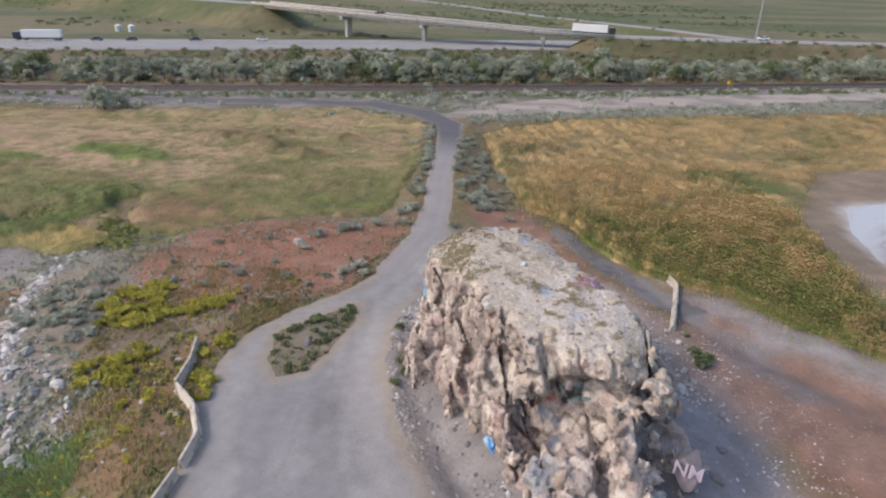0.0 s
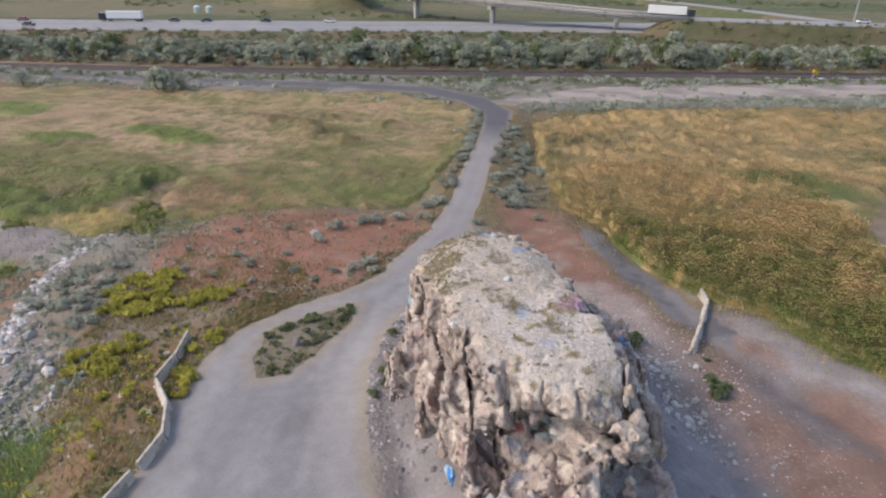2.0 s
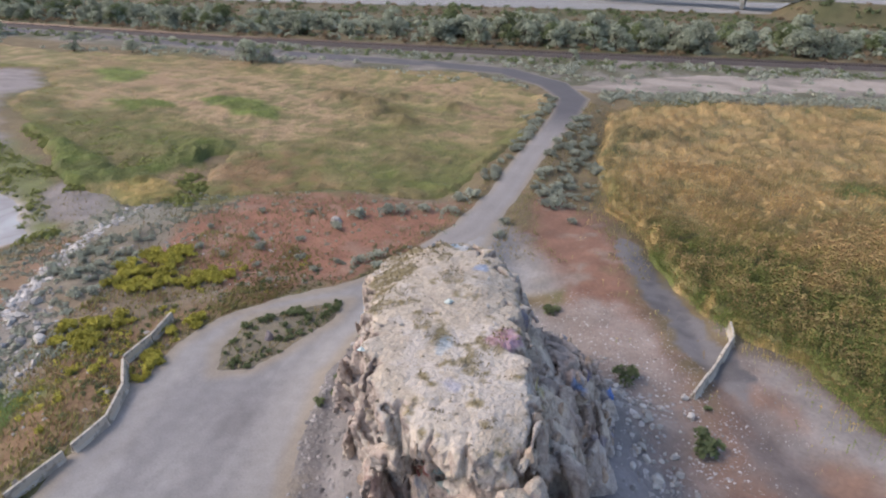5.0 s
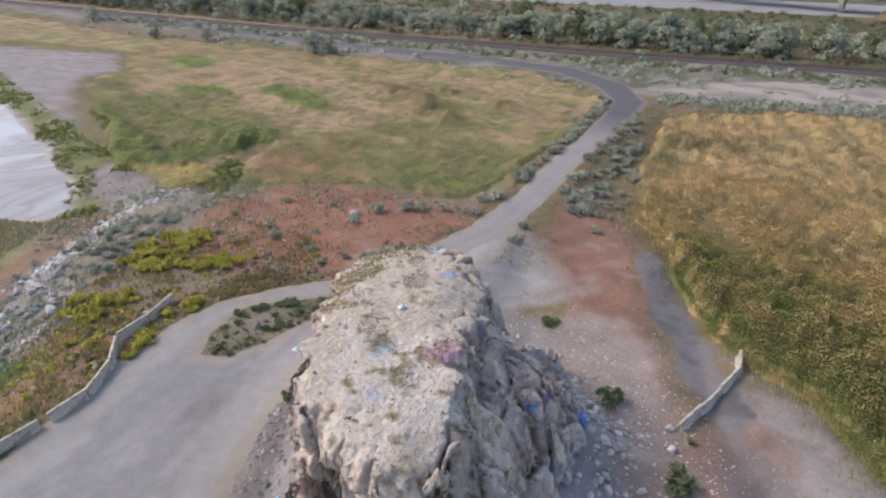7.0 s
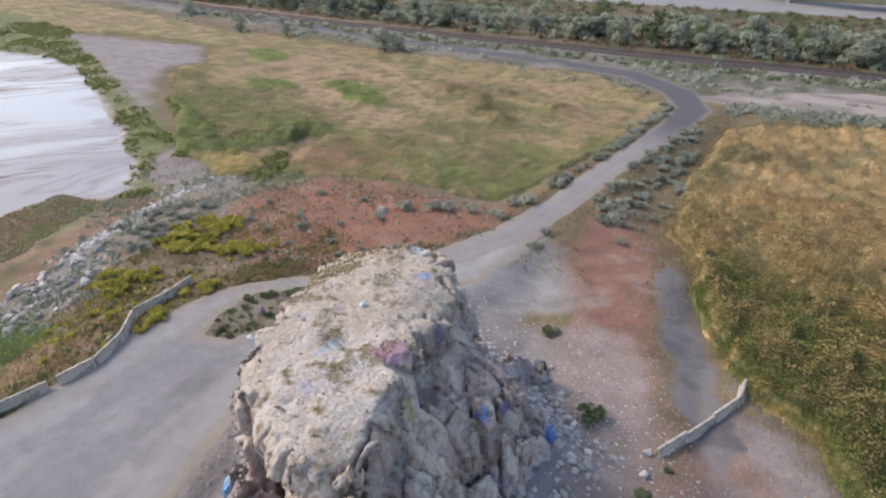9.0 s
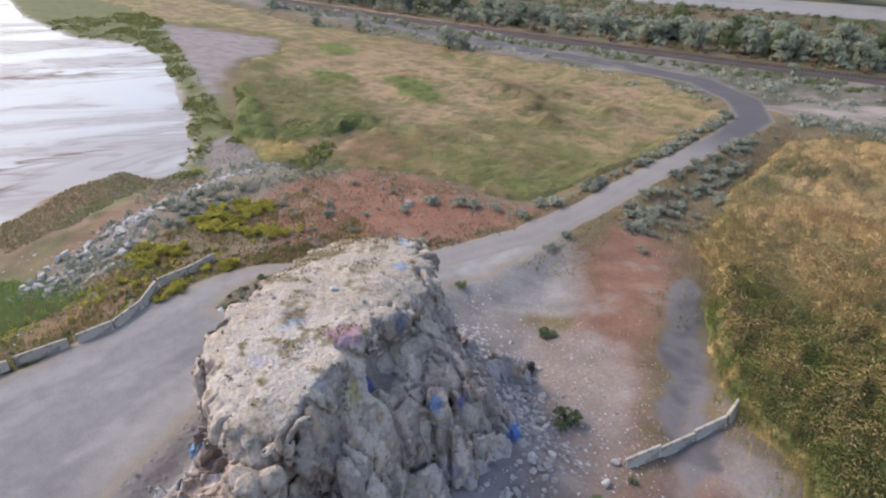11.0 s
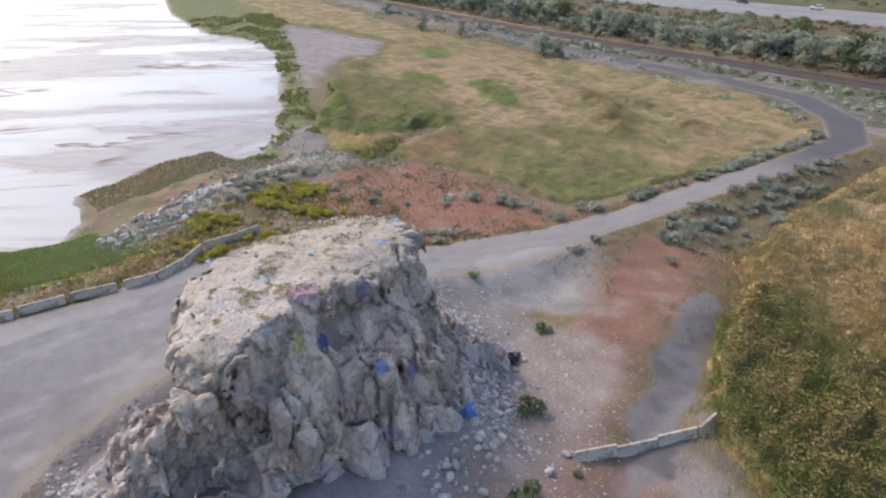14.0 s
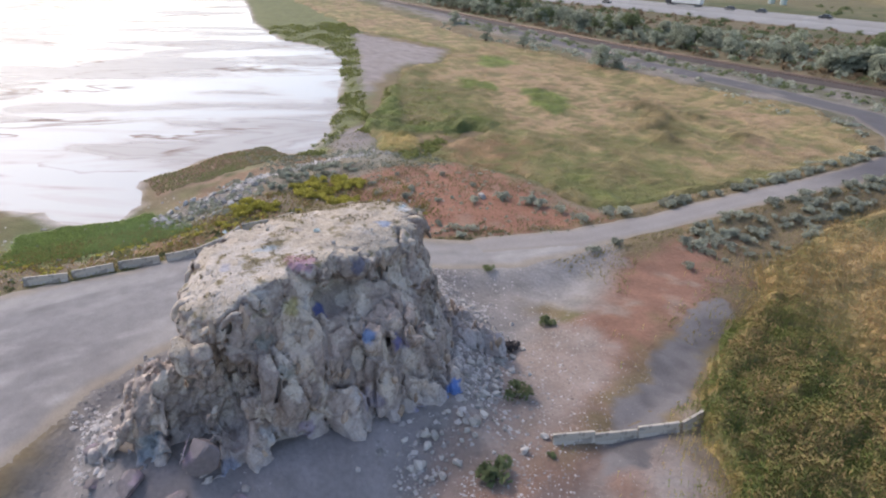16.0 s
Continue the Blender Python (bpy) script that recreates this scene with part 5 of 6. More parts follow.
for x, y, s in ((14.0, 25.2, 2.2), (16.4, 27.6, 1.8), (9.8, 23.5, 1.6), (18.2, 30.8, 1.4), (17.0, 25.8, 1.0), (19.4, 33.6, 1.0), (12.2, 23.2, 1.2)):
    boulder(x, y, s, "dark sooty boulder with faded spray paint", "painted boulders", DARK, 0.2)
face = Vector((-0.35, -1.0, 0.5)).normalized()
LETTERED = stone_mesh("boulder", 27, M_DARKSTONE, 1.0, 3, (face, 0.30))
painted = tagged(new("boulder", LETTERED), "dark boulder sprayed with two pale pink letters", "boulder", "painted boulders")
at = Vector((15.2, 29.5, 4.3))
painted.matrix_world = Matrix.Translation(at) @ Matrix.Diagonal((2.9, 2.9, 2.9, 1))
font = bpy.data.curves.new("letters", "FONT")
font.body, font.size, font.extrude, font.align_x, font.align_y = "NM", 1.15, 0.01, "CENTER", "CENTER"
font.offset = 0.015
font.materials.append(M_PINKPAINT)
letters = new("letters", font)
letters.parent = painted
right = Vector((1, 0.0, -0.28))
right = (right - face * right.dot(face)).normalized()
m = Matrix((right, face.cross(right), face)).transposed().to_4x4()
letters.matrix_world = Matrix.Translation(at + face * (0.30 * 2.9 + 0.03)) @ m
tagged(letters, "pale pink sprayed letters")
BLUE = stone_mesh("boulder", 23, M_BLUEPAINT, 0.8, 3)
b = boulder(2.6, 32.3, 1.6, "slab of rock sprayed bright blue", "painted boulders", BLUE, -0.5)
b.matrix_world = pose(3.3, 31.1, 4.3, 35, 20, 40) @ Matrix.Diagonal((0.9, 2.2, 1.0, 1))
b = boulder(-1.9, 48.2, 1.5, "boulder sprayed blue beside the gravel road", "painted boulders", BLUE, 0.1)
TEAL = stone_mesh("boulder", 25, M_TEALPAINT, 0.6, 3)


def on_rock(x, y):
    k = (np.abs(RV[:, 0] - x) < 0.3) & (np.abs(RV[:, 1] - y) < 0.3)
    return float(RV[k, 2].max()) if k.any() else gz(x, y)


for x, y, s, me, label in ((5.8, 40.5, 0.75, TEAL, "small slab painted white and teal on the flat top"), (2.9, 34.6, 0.6, TEAL, "pale teal painted stone at the edge of the flat top"), (2.2, 47.8, 0.5, STONES[0], "loose stone on the flat top"), (8.1, 41.0, 0.45, STONES[1], "loose stone on the flat top"), (7.3, 44.2, 0.4, STONES[2], "loose stone on the flat top"), (4.0, 37.4, 0.5, STONES[3], "loose stone on the flat top"), (9.0, 39.2, 0.35, STONES[4], "loose stone on the flat top")):
    ob = tagged(new("boulder", me), label, "stone", "stones on the flat top")
    ob.matrix_world = pose(x, y, on_rock(x, y) + 0.12 * s, 8, -6, rnd.uniform(0, 360)) @ Matrix.Diagonal((s, s * 0.8, s, 1))

# rubble and pebbles, too many to count
def pebbles(name, x, y, size, tint, label):
    n = len(x)
    base = np.array([(1, 0, 0), (0.3, 0.9, 0.1), (-0.8, 0.5, 0), (-0.7, -0.6, 0.05), (0.4, -0.8, 0), (0.1, 0.1, 0.8), (-0.2, -0.1, 0.7)])
    tri = np.array([(0, 1, 5), (1, 2, 6), (1, 6, 5), (2, 3, 6), (3, 4, 6), (4, 5, 6), (4, 0, 5)])
    a = rng.uniform(0, 2 * np.pi, n)
    P = base[None] * rng.uniform(0.6, 1.2, (n, 7, 1)) * size[:, None, None] * np.array((0.5, 0.5, 0.45))
    V = np.stack([P[..., 0] * np.cos(a)[:, None] - P[..., 1] * np.sin(a)[:, None] + x[:, None], P[..., 0] * np.sin(a)[:, None] + P[..., 1] * np.cos(a)[:, None] + y[:, None], P[..., 2] + (ground_z(x, y) - 0.02)[:, None]], -1)
    C = np.repeat(tint[:, None], 7, 1)
    F = (np.arange(n)[:, None, None] * 7 + tri[None]).reshape(-1, 3)
    return tagged(new(name, mesh_of(name, V.reshape(-1, 3), F, M_GRAVEL, C.reshape(-1, 3))), label, "rubble", kind="stuff")


tops = np.nonzero((ROCK_UP > 0.75) & (RV[:, 2] > 10.2))[0]
sel = RV[rng.choice(tops, 1500, replace=False)]


def chips(name, at, size, tint, label):
    n = len(at)
    base = np.array([(1, 0, -0.2), (-0.5, 0.8, -0.2), (-0.6, -0.8, -0.2), (0.1, 0.0, 0.7)])
    V = at[:, None] + base[None] * rng.uniform(0.5, 1.3, (n, 4, 3)) * size[:, None, None] * 0.5
    F = (np.arange(n)[:, None, None] * 4 + np.array([(0, 1, 3), (1, 2, 3), (2, 0, 3)])[None]).reshape(-1, 3)
    return tagged(new(name, mesh_of(name, V.reshape(-1, 3), F, M_GRAVEL, np.repeat(tint, 4, 0))), label, "rubble", kind="stuff")


chips("rubble", sel, 0.06 + 0.28 * rng.uniform(0, 1, 1500) ** 4, np.array((0.33, 0.285, 0.225)) * rng.uniform(0.45, 1.3, (1500, 1)), "loose stone chips on the flat top")
sel = RV[rng.choice(tops, 5000, replace=False)]
sel = sel[0.6 * fbm(sel[:, 0], sel[:, 1], sel[:, 2], 1.6, 3, 105) + 0.5 * np.exp(-((sel[:, 0] - 0.8) / 2.2) ** 2) > 0.16]
tagged(blades("dry_tufts", sel[:, 0], sel[:, 1], sel[:, 2] - 0.02, rng.uniform(0.06, 0.17, len(sel)), rng.uniform(0.06, 0.14, len(sel)), rng.uniform(0.3, 1.0, len(sel)), np.array((0.20, 0.16, 0.075)) * rng.uniform(0.6, 1.3, (len(sel), 1)), np.array((0.25, 0.20, 0.10)) * rng.uniform(0.7, 1.3, (len(sel), 1)), M_BLADE), "dry olive tufts on the flat top", "grass", kind="stuff")
x, y = scatter(120000, -5, 30, 22, 64)
d = inside(ROCK_FOOT, x, y)
k = (d < 0) & (inside(LOT, x, y) < 0) & ((inside(DUST, x, y) < 0) | (rng.uniform(0, 1, len(x)) < 0.12)) & ((x > 4) | (y > 50) | (rng.uniform(0, 1, len(x)) < 0.45)) & (rng.uniform(0, 1, len(x)) < np.exp(d / 4.6) * (0.12 + 0.88 * step(-0.1, 0.45, fbm(x, y, size=2.6, octaves=3, seed=121) + 0.3 * step(38, 50, y))))
x, y = x[k], y[k]
pebbles("rubble", x, y, 0.11 + 0.75 * rng.uniform(0, 1, len(x)) ** 5 * np.exp(inside(ROCK_FOOT, x, y) / 7), np.array((0.37, 0.345, 0.33)) * (rng.uniform(0.5, 1.45, len(x)) * np.where((x < 4) & (y < 50), 0.66, 1.0))[:, None], "pale stone rubble round the outcrop")
x, y = scatter(12000, -40, -18, 14, 64)
k = (inside(LOT, x, y) < -0.5) & (rng.uniform(0, 1, len(x)) < 0.05 + 0.6 * step(-1.5, 0.5, inside(STONE_BANK, x, y)))
x, y = x[k], y[k]
pebbles("rubble", x, y, 0.12 + 0.6 * rng.uniform(0, 1, len(x)) ** 3, np.array((0.33, 0.305, 0.28)) * rng.uniform(0.5, 1.4, (len(x), 1)), "pale stone rubble of the bank")
u = rng.uniform(0, 1, 750)
x, y = np.interp(u, [0, 0.25, 0.5, 0.7, 0.85, 1], [-36.4, -37.5, -40.5, -42.1, -42.7, -43]) + rng.normal(0, 0.6, 750), np.interp(u, [0, 0.25, 0.5, 0.7, 0.85, 1], [40.7, 46, 52, 57.1, 62, 72]) + rng.normal(0, 0.5, 750)
pebbles("rubble", x, y, 0.2 + 0.8 * rng.uniform(0, 1, len(x)) ** 2.5, np.array((0.44, 0.415, 0.39)) * rng.uniform(0.6, 1.4, (len(x), 1)), "pale stones along the old bank")
x, y = scatter(16000, 12, 44, 24, 62)
k = (inside(RED_RIGHT, x, y) > -1) & (rng.uniform(0, 1, len(x)) < 0.32)
x, y = x[k], y[k]
pebbles("pebbles", x, y, 0.07 + 0.22 * rng.uniform(0, 1, len(x)) ** 4, np.array((0.30, 0.25, 0.22)) * rng.uniform(0.5, 1.4, (len(x), 1)), "loose pale stones on red ground")

x, y = scatter(15000, 7, 27, 36, 63)
k = (inside(ROCK_FOOT, x, y) < -1) & (inside(DUST, x, y) < 0) & (lot_dist(x, y) < 0) & (rng.uniform(0, 1, len(x)) < 0.25 + 0.75 * step(-0.2, 0.3, fbm(x, y, size=3, octaves=3, seed=144)))
x, y = x[k], y[k]
pebbles("gravel", x, y, 0.07 + 0.16 * rng.uniform(0, 1, len(x)) ** 3, np.array((0.27, 0.225, 0.20)) * rng.uniform(0.45, 1.5, (len(x), 1)), "coarse gravel on pinkish ground beside the outcrop")

# ---- concrete barriers ----
def barrier(length):
    """A highway barrier: wide foot, steep face, narrow top, with a lifting slot and a joint at each end."""
    h = length / 2
    section = [(-0.30, 0), (-0.30, 0.08), (-0.17, 0.26), (-0.09, 0.82), (0.09, 0.82), (0.17, 0.26), (0.30, 0.08), (0.30, 0)]
    bm = bmesh.new()
    ends = [[bm.verts.new((k, a, b)) for a, b in section] for k in (-h + 0.02, h - 0.02)]
    n = len(section)
    for i in range(n):
        bm.faces.new((ends[0][i], ends[1][i], ends[1][(i + 1) % n], ends[0][(i + 1) % n]))
    bm.faces.new(ends[0])
    bm.faces.new(ends[1][::-1])
    bmesh.ops.bevel(bm, geom=[e for e in bm.edges if all(v.co.z > 0.5 for v in e.verts)], offset=0.02, segments=1, affect="EDGES")
    bmesh.ops.recalc_face_normals(bm, faces=bm.faces)
    return bm


def barrier_row(points, group, label):
    level = min(gz(*p) for p in points) - 0.03
    for (ax, ay), (bx, by) in zip(points[:-1], points[1:]):
        a, b = Vector((ax, ay)), Vector((bx, by))
        length = (b - a).length
        n = max(1, round(length / 3.3))
        for i in range(n):
            c = a.lerp(b, (i + 0.5) / n)
            t = thing("concrete_barrier", pose(c.x, c.y, min(level + 0.12, gz(c.x, c.y)), 0, rnd.uniform(-0.8, 0.8), math.degrees(math.atan2(by - ay, bx - ax)) + rnd.uniform(-0.7, 0.7)), label, "barrier", group)
            body = part("body", barrier(length / n), M_CONCRETE, t)
            for s in (-1, 1):
                bm = bmesh.new()
                tube(bm, (s * length / n / 2, 0, 0.1), (s * length / n / 2, 0, 0.66), 0.022, 0.022, 6)
                part("joint_pin", bm, M_STEEL, t, "rusty steel joint pin")


LOTSIDE = "weathered pale concrete barrier at the edge of the gravel lot"
for row in ([(-17.9, 18.2), (-17.0, 22.0)], [(-17.2, 22.3), (-16.95, 26.0)], [(-17.1, 26.4), (-16.7, 30.2)], [(-16.6, 30.8), (-16.5, 33.6), (-17.9, 36.7), (-20.0, 38.9)]):
    barrier_row(row, "barriers by the lot", LOTSIDE)
barrier_row([(-20.2, 39.2), (-20.2, 42.05), (-20.8, 45.3)], "barriers by the lot", "weathered pale concrete barrier beside yellow brush")
barrier_row([(21.75, 50.8), (22.85, 53.55), (23.95, 56.4), (24.95, 59.25)], "barriers across the track", "weathered pale concrete barrier across the old track")
barrier_row([(25.05, 59.4), (24.9, 61.6)], "barriers across the track", "weathered pale concrete barrier half hidden by reeds")

# ---- shrubs and trees ----
def crown(name, material, blobs, n, leaf, seed):
    """A crown of many small leaf clumps on lumpy shells, with gaps."""
    r = np.random.default_rng(seed)
    w = np.array([b[3] ** 2 for b in blobs])
    pick = r.choice(len(blobs), n, p=w / w.sum())
    B = np.array(blobs)[pick]
    d = r.normal(size=(n, 3))
    d /= np.linalg.norm(d, axis=1)[:, None]
    d[:, 2] = np.where(d[:, 2] < -0.3, -d[:, 2], d[:, 2])
    c = B[:, :3] + d * (B[:, 3] * r.uniform(0.55, 1.08, n) ** 0.6)[:, None] * np.array((1, 1, 0.85))
    a = r.normal(size=(n, 3))
    u = np.cross(d + 0.6 * a, r.normal(size=(n, 3)))
    u /= np.linalg.norm(u, axis=1)[:, None]
    v = np.cross(u, d + 0.5 * a)
    v /= np.linalg.norm(v, axis=1)[:, None]
    s = leaf * r.uniform(0.6, 1.4, n)[:, None]
    V = np.stack([c - u * s, c - v * s * 0.5, c + u * s, c + v * s * 0.6 + d * s * 0.3], 1).reshape(-1, 3)
    V[:, 2] = np.maximum(V[:, 2], 0.02)
    F = (np.arange(n)[:, None] * 4 + np.arange(4)[None])
    return mesh_of(name, V, F, material)


def shrub(name, material, size, seed, label, category, group, leaves=170):
    r = random.Random(seed)
    t = thing(name, pose(0, 0, -60), label, category, group)
    blobs = [(r.gauss(0, 0.22) * size, r.gauss(0, 0.22) * size, size * r.uniform(0.18, 0.34), size * r.uniform(0.2, 0.33)) for _ in range(7)]
    f = new("foliage", crown("foliage", material, blobs, leaves, 0.085 * size + 0.03, seed))
    f.parent = t
    bm = bmesh.new()
    for b in blobs[:4]:
        tube(bm, (0, 0, -0.1), (b[0], b[1], b[2]), 0.03 * size, 0.012 * size, 5)
    part("stem", bm, M_BARK, t, "grey woody stems")
    return t


def tree(name, material, height, seed, label, group, leaves=520):
    r = random.Random(seed)
    t = thing(name, pose(0, 0, -60), label, "tree", group)
    h = height
    blobs = []
    bm = bmesh.new()
    tube(bm, (0, 0, -0.2), (0.05 * h, 0, 0.3 * h), 0.05 * h, 0.035 * h, 8)
    for k in range(9):
        a = 2 * math.pi * k / 9 + r.uniform(-0.4, 0.4)
        e = Vector((math.cos(a) * h * r.uniform(0.12, 0.36), math.sin(a) * h * r.uniform(0.12, 0.36), h * r.uniform(0.16, 0.68)))
        tube(bm, (0.05 * h, 0, 0.3 * h), e, 0.022 * h, 0.006 * h, 5)
        blobs.append((*e, h * r.uniform(0.16, 0.27)))
    blobs.append((0, 0, 0.72 * h, 0.2 * h))
    part("trunk", bm, M_BARK, t, "grey forked trunk and limbs")
    f = new("crown", crown("crown", material, blobs, leaves, 0.055 * h, seed))
    f.parent = t
    return t


def put(proto, x, y, scale, z=None):
    ob = copy_thing(proto, pose(x, y, (gz(x, y) if z is None else z), 0, 0, rnd.uniform(0, 360)) @ Matrix.Diagonal((scale, scale, scale * rnd.uniform(0.85, 1.1), 1)))
    return ob


SAGE = [shrub("sagebrush", M_SAGE, 1.0, s, "grey-green sagebrush with fine leaves", "shrub", "sagebrush") for s in (1, 2, 3)]
YELLOW = [shrub("rabbitbrush", M_YELLOW, 1.0, s, "yellow-flowering rabbitbrush among weeds", "shrub", "rabbitbrush", 190) for s in (4, 5)]
GREEN = [shrub("shrub", M_GREENBUSH, 1.0, s, "low dark green shrub on stony ground", "shrub", "green shrubs", 190) for s in (6, 7)]
rnd = random.Random(5)
for x, y, s in ((-16.5, 67.2, 1.5), (-15.4, 70.7, 1.8), (-12.6, 73.0, 1.9), (-11.4, 73.6, 1.7), (-8.5, 74.8, 1.5), (-5.4, 75.4, 1.6), (-6.0, 79.6, 2.0), (-4.4, 80.6, 1.8), (-5.2, 81.8, 1.5), (-21.9, 60.0, 1.4), (-16.7, 59.4, 1.2), (-18.9, 63.1, 1.0), (-26.7, 68.1, 1.0), (-21.2, 69.7, 0.9), (1.2, 74.6, 1.3), (1.4, 71.4, 1.3), (3.7, 84.1, 1.7), (5.9, 82.0, 1.7), (4.6, 81.6, 1.6), (8.8, 77.8, 1.2),
                (-10.6, 61.0, 1.4), (-9.4, 62.6, 1.4), (-8.6, 60.6, 1.2), (-24, 62, 1.1), (-28, 58, 1.0), (-12.5, 60, 1.0), (-14, 57.6, 0.9), (-20, 56.5, 0.8), (-24.5, 57.2, 0.8), (-30, 62.5, 0.9)):
    put(rnd.choice(SAGE), x, y, s)
CAUSEWAY_SAGE = [(2.7, 84.3), (1.9, 92.7), (2.4, 108.2), (4.2, 127.8), (7.0, 124.7), (7.2, 105.8), (10.6, 95.7), (9.2, 86.5), (8.6, 81.2), (6.4, 80.6)]
for _ in range(125):                                                   # along the causeway
    x, y = within(CAUSEWAY_SAGE, 0.8)
    put(rnd.choice(SAGE), x, y, 0.6 + 1.1 * rnd.random() ** 1.5)
for _ in range(65):
    y = rnd.uniform(86, 132)
    x = float(np.interp(y, [86, 97, 110, 121, 132], [-3.3, -3.1, -2.3, -2.1, -3.1])) - abs(rnd.gauss(0.2, 1.1))
    put(rnd.choice(SAGE), x, y, rnd.uniform(0.7, 1.6))
SAGE_BANK = [(-35.8, 46.5), (-39.6, 49.8), (-39.2, 55.2), (-37.4, 58.9), (-32.2, 55.1), (-31.8, 51.4), (-30.5, 47.4), (-31.0, 44.7)]
for _ in range(65):                                                    # behind the stone bank
    x, y = within(SAGE_BANK, 1.5)
    put(rnd.choice(SAGE), x, y, rnd.uniform(0.5, 1.25))
YELLOW_BRUSH = (([(-30.0, 47.5), (-32.3, 53.2), (-31.6, 54.8), (-28.4, 57.5), (-27.4, 55.8), (-27.2, 52.7), (-26.1, 51.0), (-20.8, 55.7), (-20.3, 54.2), (-22.1, 50.8), (-25.4, 50.0), (-28.0, 47.2)], 105),
                ([(-28.6, 40.4), (-29.0, 41.9), (-26.8, 42.8), (-25.3, 44.6), (-24.0, 44.6), (-23.7, 43.2), (-25.1, 42.1), (-24.5, 40.0), (-26.5, 39.2)], 42),
                ([(-19.3, 40.2), (-18.0, 40.6), (-17.2, 38.4), (-18.2, 37.9)], 9), ([(-19.4, 42.8), (-19.9, 44.6), (-18.5, 46.4), (-17.9, 45.5), (-18.6, 43.8)], 9))
for outline, count in YELLOW_BRUSH:
    for _ in range(count):
        x, y = within(outline, 0.5)
        put(rnd.choice(YELLOW), x, y, rnd.uniform(0.7, 1.35))
for x, y in ((-21.6, 37.6), (-21.8, 34.4), (-20.4, 31.6), (-22.6, 46.2), (-23.5, 37)):
    put(rnd.choice(YELLOW), x, y, rnd.uniform(0.6, 1.0))
for x, y, s in ((16.9, 51.3, 1.8), (22.4, 45.4, 2.2), (9.3, 59.4, 1.4), (-0.4, 59.4, 1.0), (-2.9, 41.0, 0.9), (-3.3, 42.6, 0.8), (-3.6, 47.6, 0.9), (-3.4, 39.6, 0.8), (22.9, 50.0, 0.6)):
    put(rnd.choice(GREEN), x, y, s)
for k in range(90):                                                    # in the lot's island, thickest along its edge
    x, y = within(ISLAND)
    d = float(inside(ISLAND, np.array([x]), np.array([y]))[0])
    if d < 1.0 or k % 3 == 0:
        put(rnd.choice(GREEN), x, y, rnd.uniform(0.35, 0.8) * (1.15 if y > 49 or x < -12.5 else 0.8))
stump = tagged(new("boulder", DARK), "upright grey stone standing in the weedy island", "boulder")
stump.matrix_world = pose(-11.5, 45.7, gz(-11.5, 45.7) + 0.4, 70, 10, 30) @ Matrix.Diagonal((0.8, 1.4, 0.9, 1))
char = shrub("charred_bush", M_CHAR, 1.45, 8, "burnt black bush beside the rubble", "shrub", "", 240)
char.matrix_world = pose(10.9, 54.2, gz(10.9, 54.2))
whitestone = boulder(-17.2, 68.8, 1.9, "large pale flat stone on red ground", "", None, 0.25)

OLIVES = [tree("olive_tree", M_SILVER, 6.0, s, "silvery olive tree in a belt by the railway", "trees of the belt") for s in (31, 32, 33)]
DARKTREES = [tree("tree", M_GREENBUSH, 6.0, s, "dark green leafy tree in the belt", "trees of the belt") for s in (34,)]
RUSTY = [shrub("dry_shrub", M_RUST, 1.6, s, "rusty dry shrub before the tree belt", "shrub", "dry shrubs", 150) for s in (41, 42)]
rnd = random.Random(9)
for _ in range(240):
    x = rnd.uniform(-230, 170)
    y = float(rail_y(x)) + 10 + 24 * rnd.random() ** 1.5
    s = rnd.uniform(0.75, 1.35) * (1.0 if -40 < x < 60 else 0.8)
    put(rnd.choice(OLIVES) if rnd.random() < 0.82 else DARKTREES[0], x, y, s)
for _ in range(90):
    x = rnd.uniform(-230, 170)
    put(rnd.choice(RUSTY), x, float(rail_y(x)) + rnd.uniform(6, 14), rnd.uniform(0.8, 1.8))
put(DARKTREES[0], -48.5, 207, 1.3)
for x, y, s in ((-76, 139, 1.05), (-79, 141, 0.9), (-72.5, 140.5, 0.8), (-4.6, 168, 0.55), (-128, 137, 0.8), (-112, 140, 0.6), (-165, 146, 0.9)):
    put(rnd.choice(OLIVES), x, y, s)

def leafy_patch(name, x, y, size, material, label, category, leaves=26):
    """Low plants, too many to count: small leaf clumps on the ground."""
    n = len(x)
    c = np.stack([np.repeat(x, leaves), np.repeat(y, leaves), np.repeat(ground_z(x, y), leaves)], 1)
    s = np.repeat(size, leaves)[:, None]
    d = rng.normal(size=(n * leaves, 3))
    d /= np.linalg.norm(d, axis=1)[:, None]
    d[:, 2] = np.abs(d[:, 2])
    c = c + d * s * np.array((0.55, 0.55, 0.40)) * rng.uniform(0.5, 1.05, (n * leaves, 1))
    u = np.cross(d, rng.normal(size=d.shape))
    u /= np.linalg.norm(u, axis=1)[:, None]
    v = np.cross(u, d + 0.4 * rng.normal(size=d.shape))
    q = 0.17 * s * rng.uniform(0.6, 1.4, (n * leaves, 1))
    V = np.stack([c - u * q, c - v * q * 0.6, c + u * q, c + v * q * 0.6], 1).reshape(-1, 3)
    F = np.arange(n * leaves)[:, None] * 4 + np.arange(4)[None]
    return tagged(new(name, mesh_of(name, V, F, material)), label, category, kind="stuff")


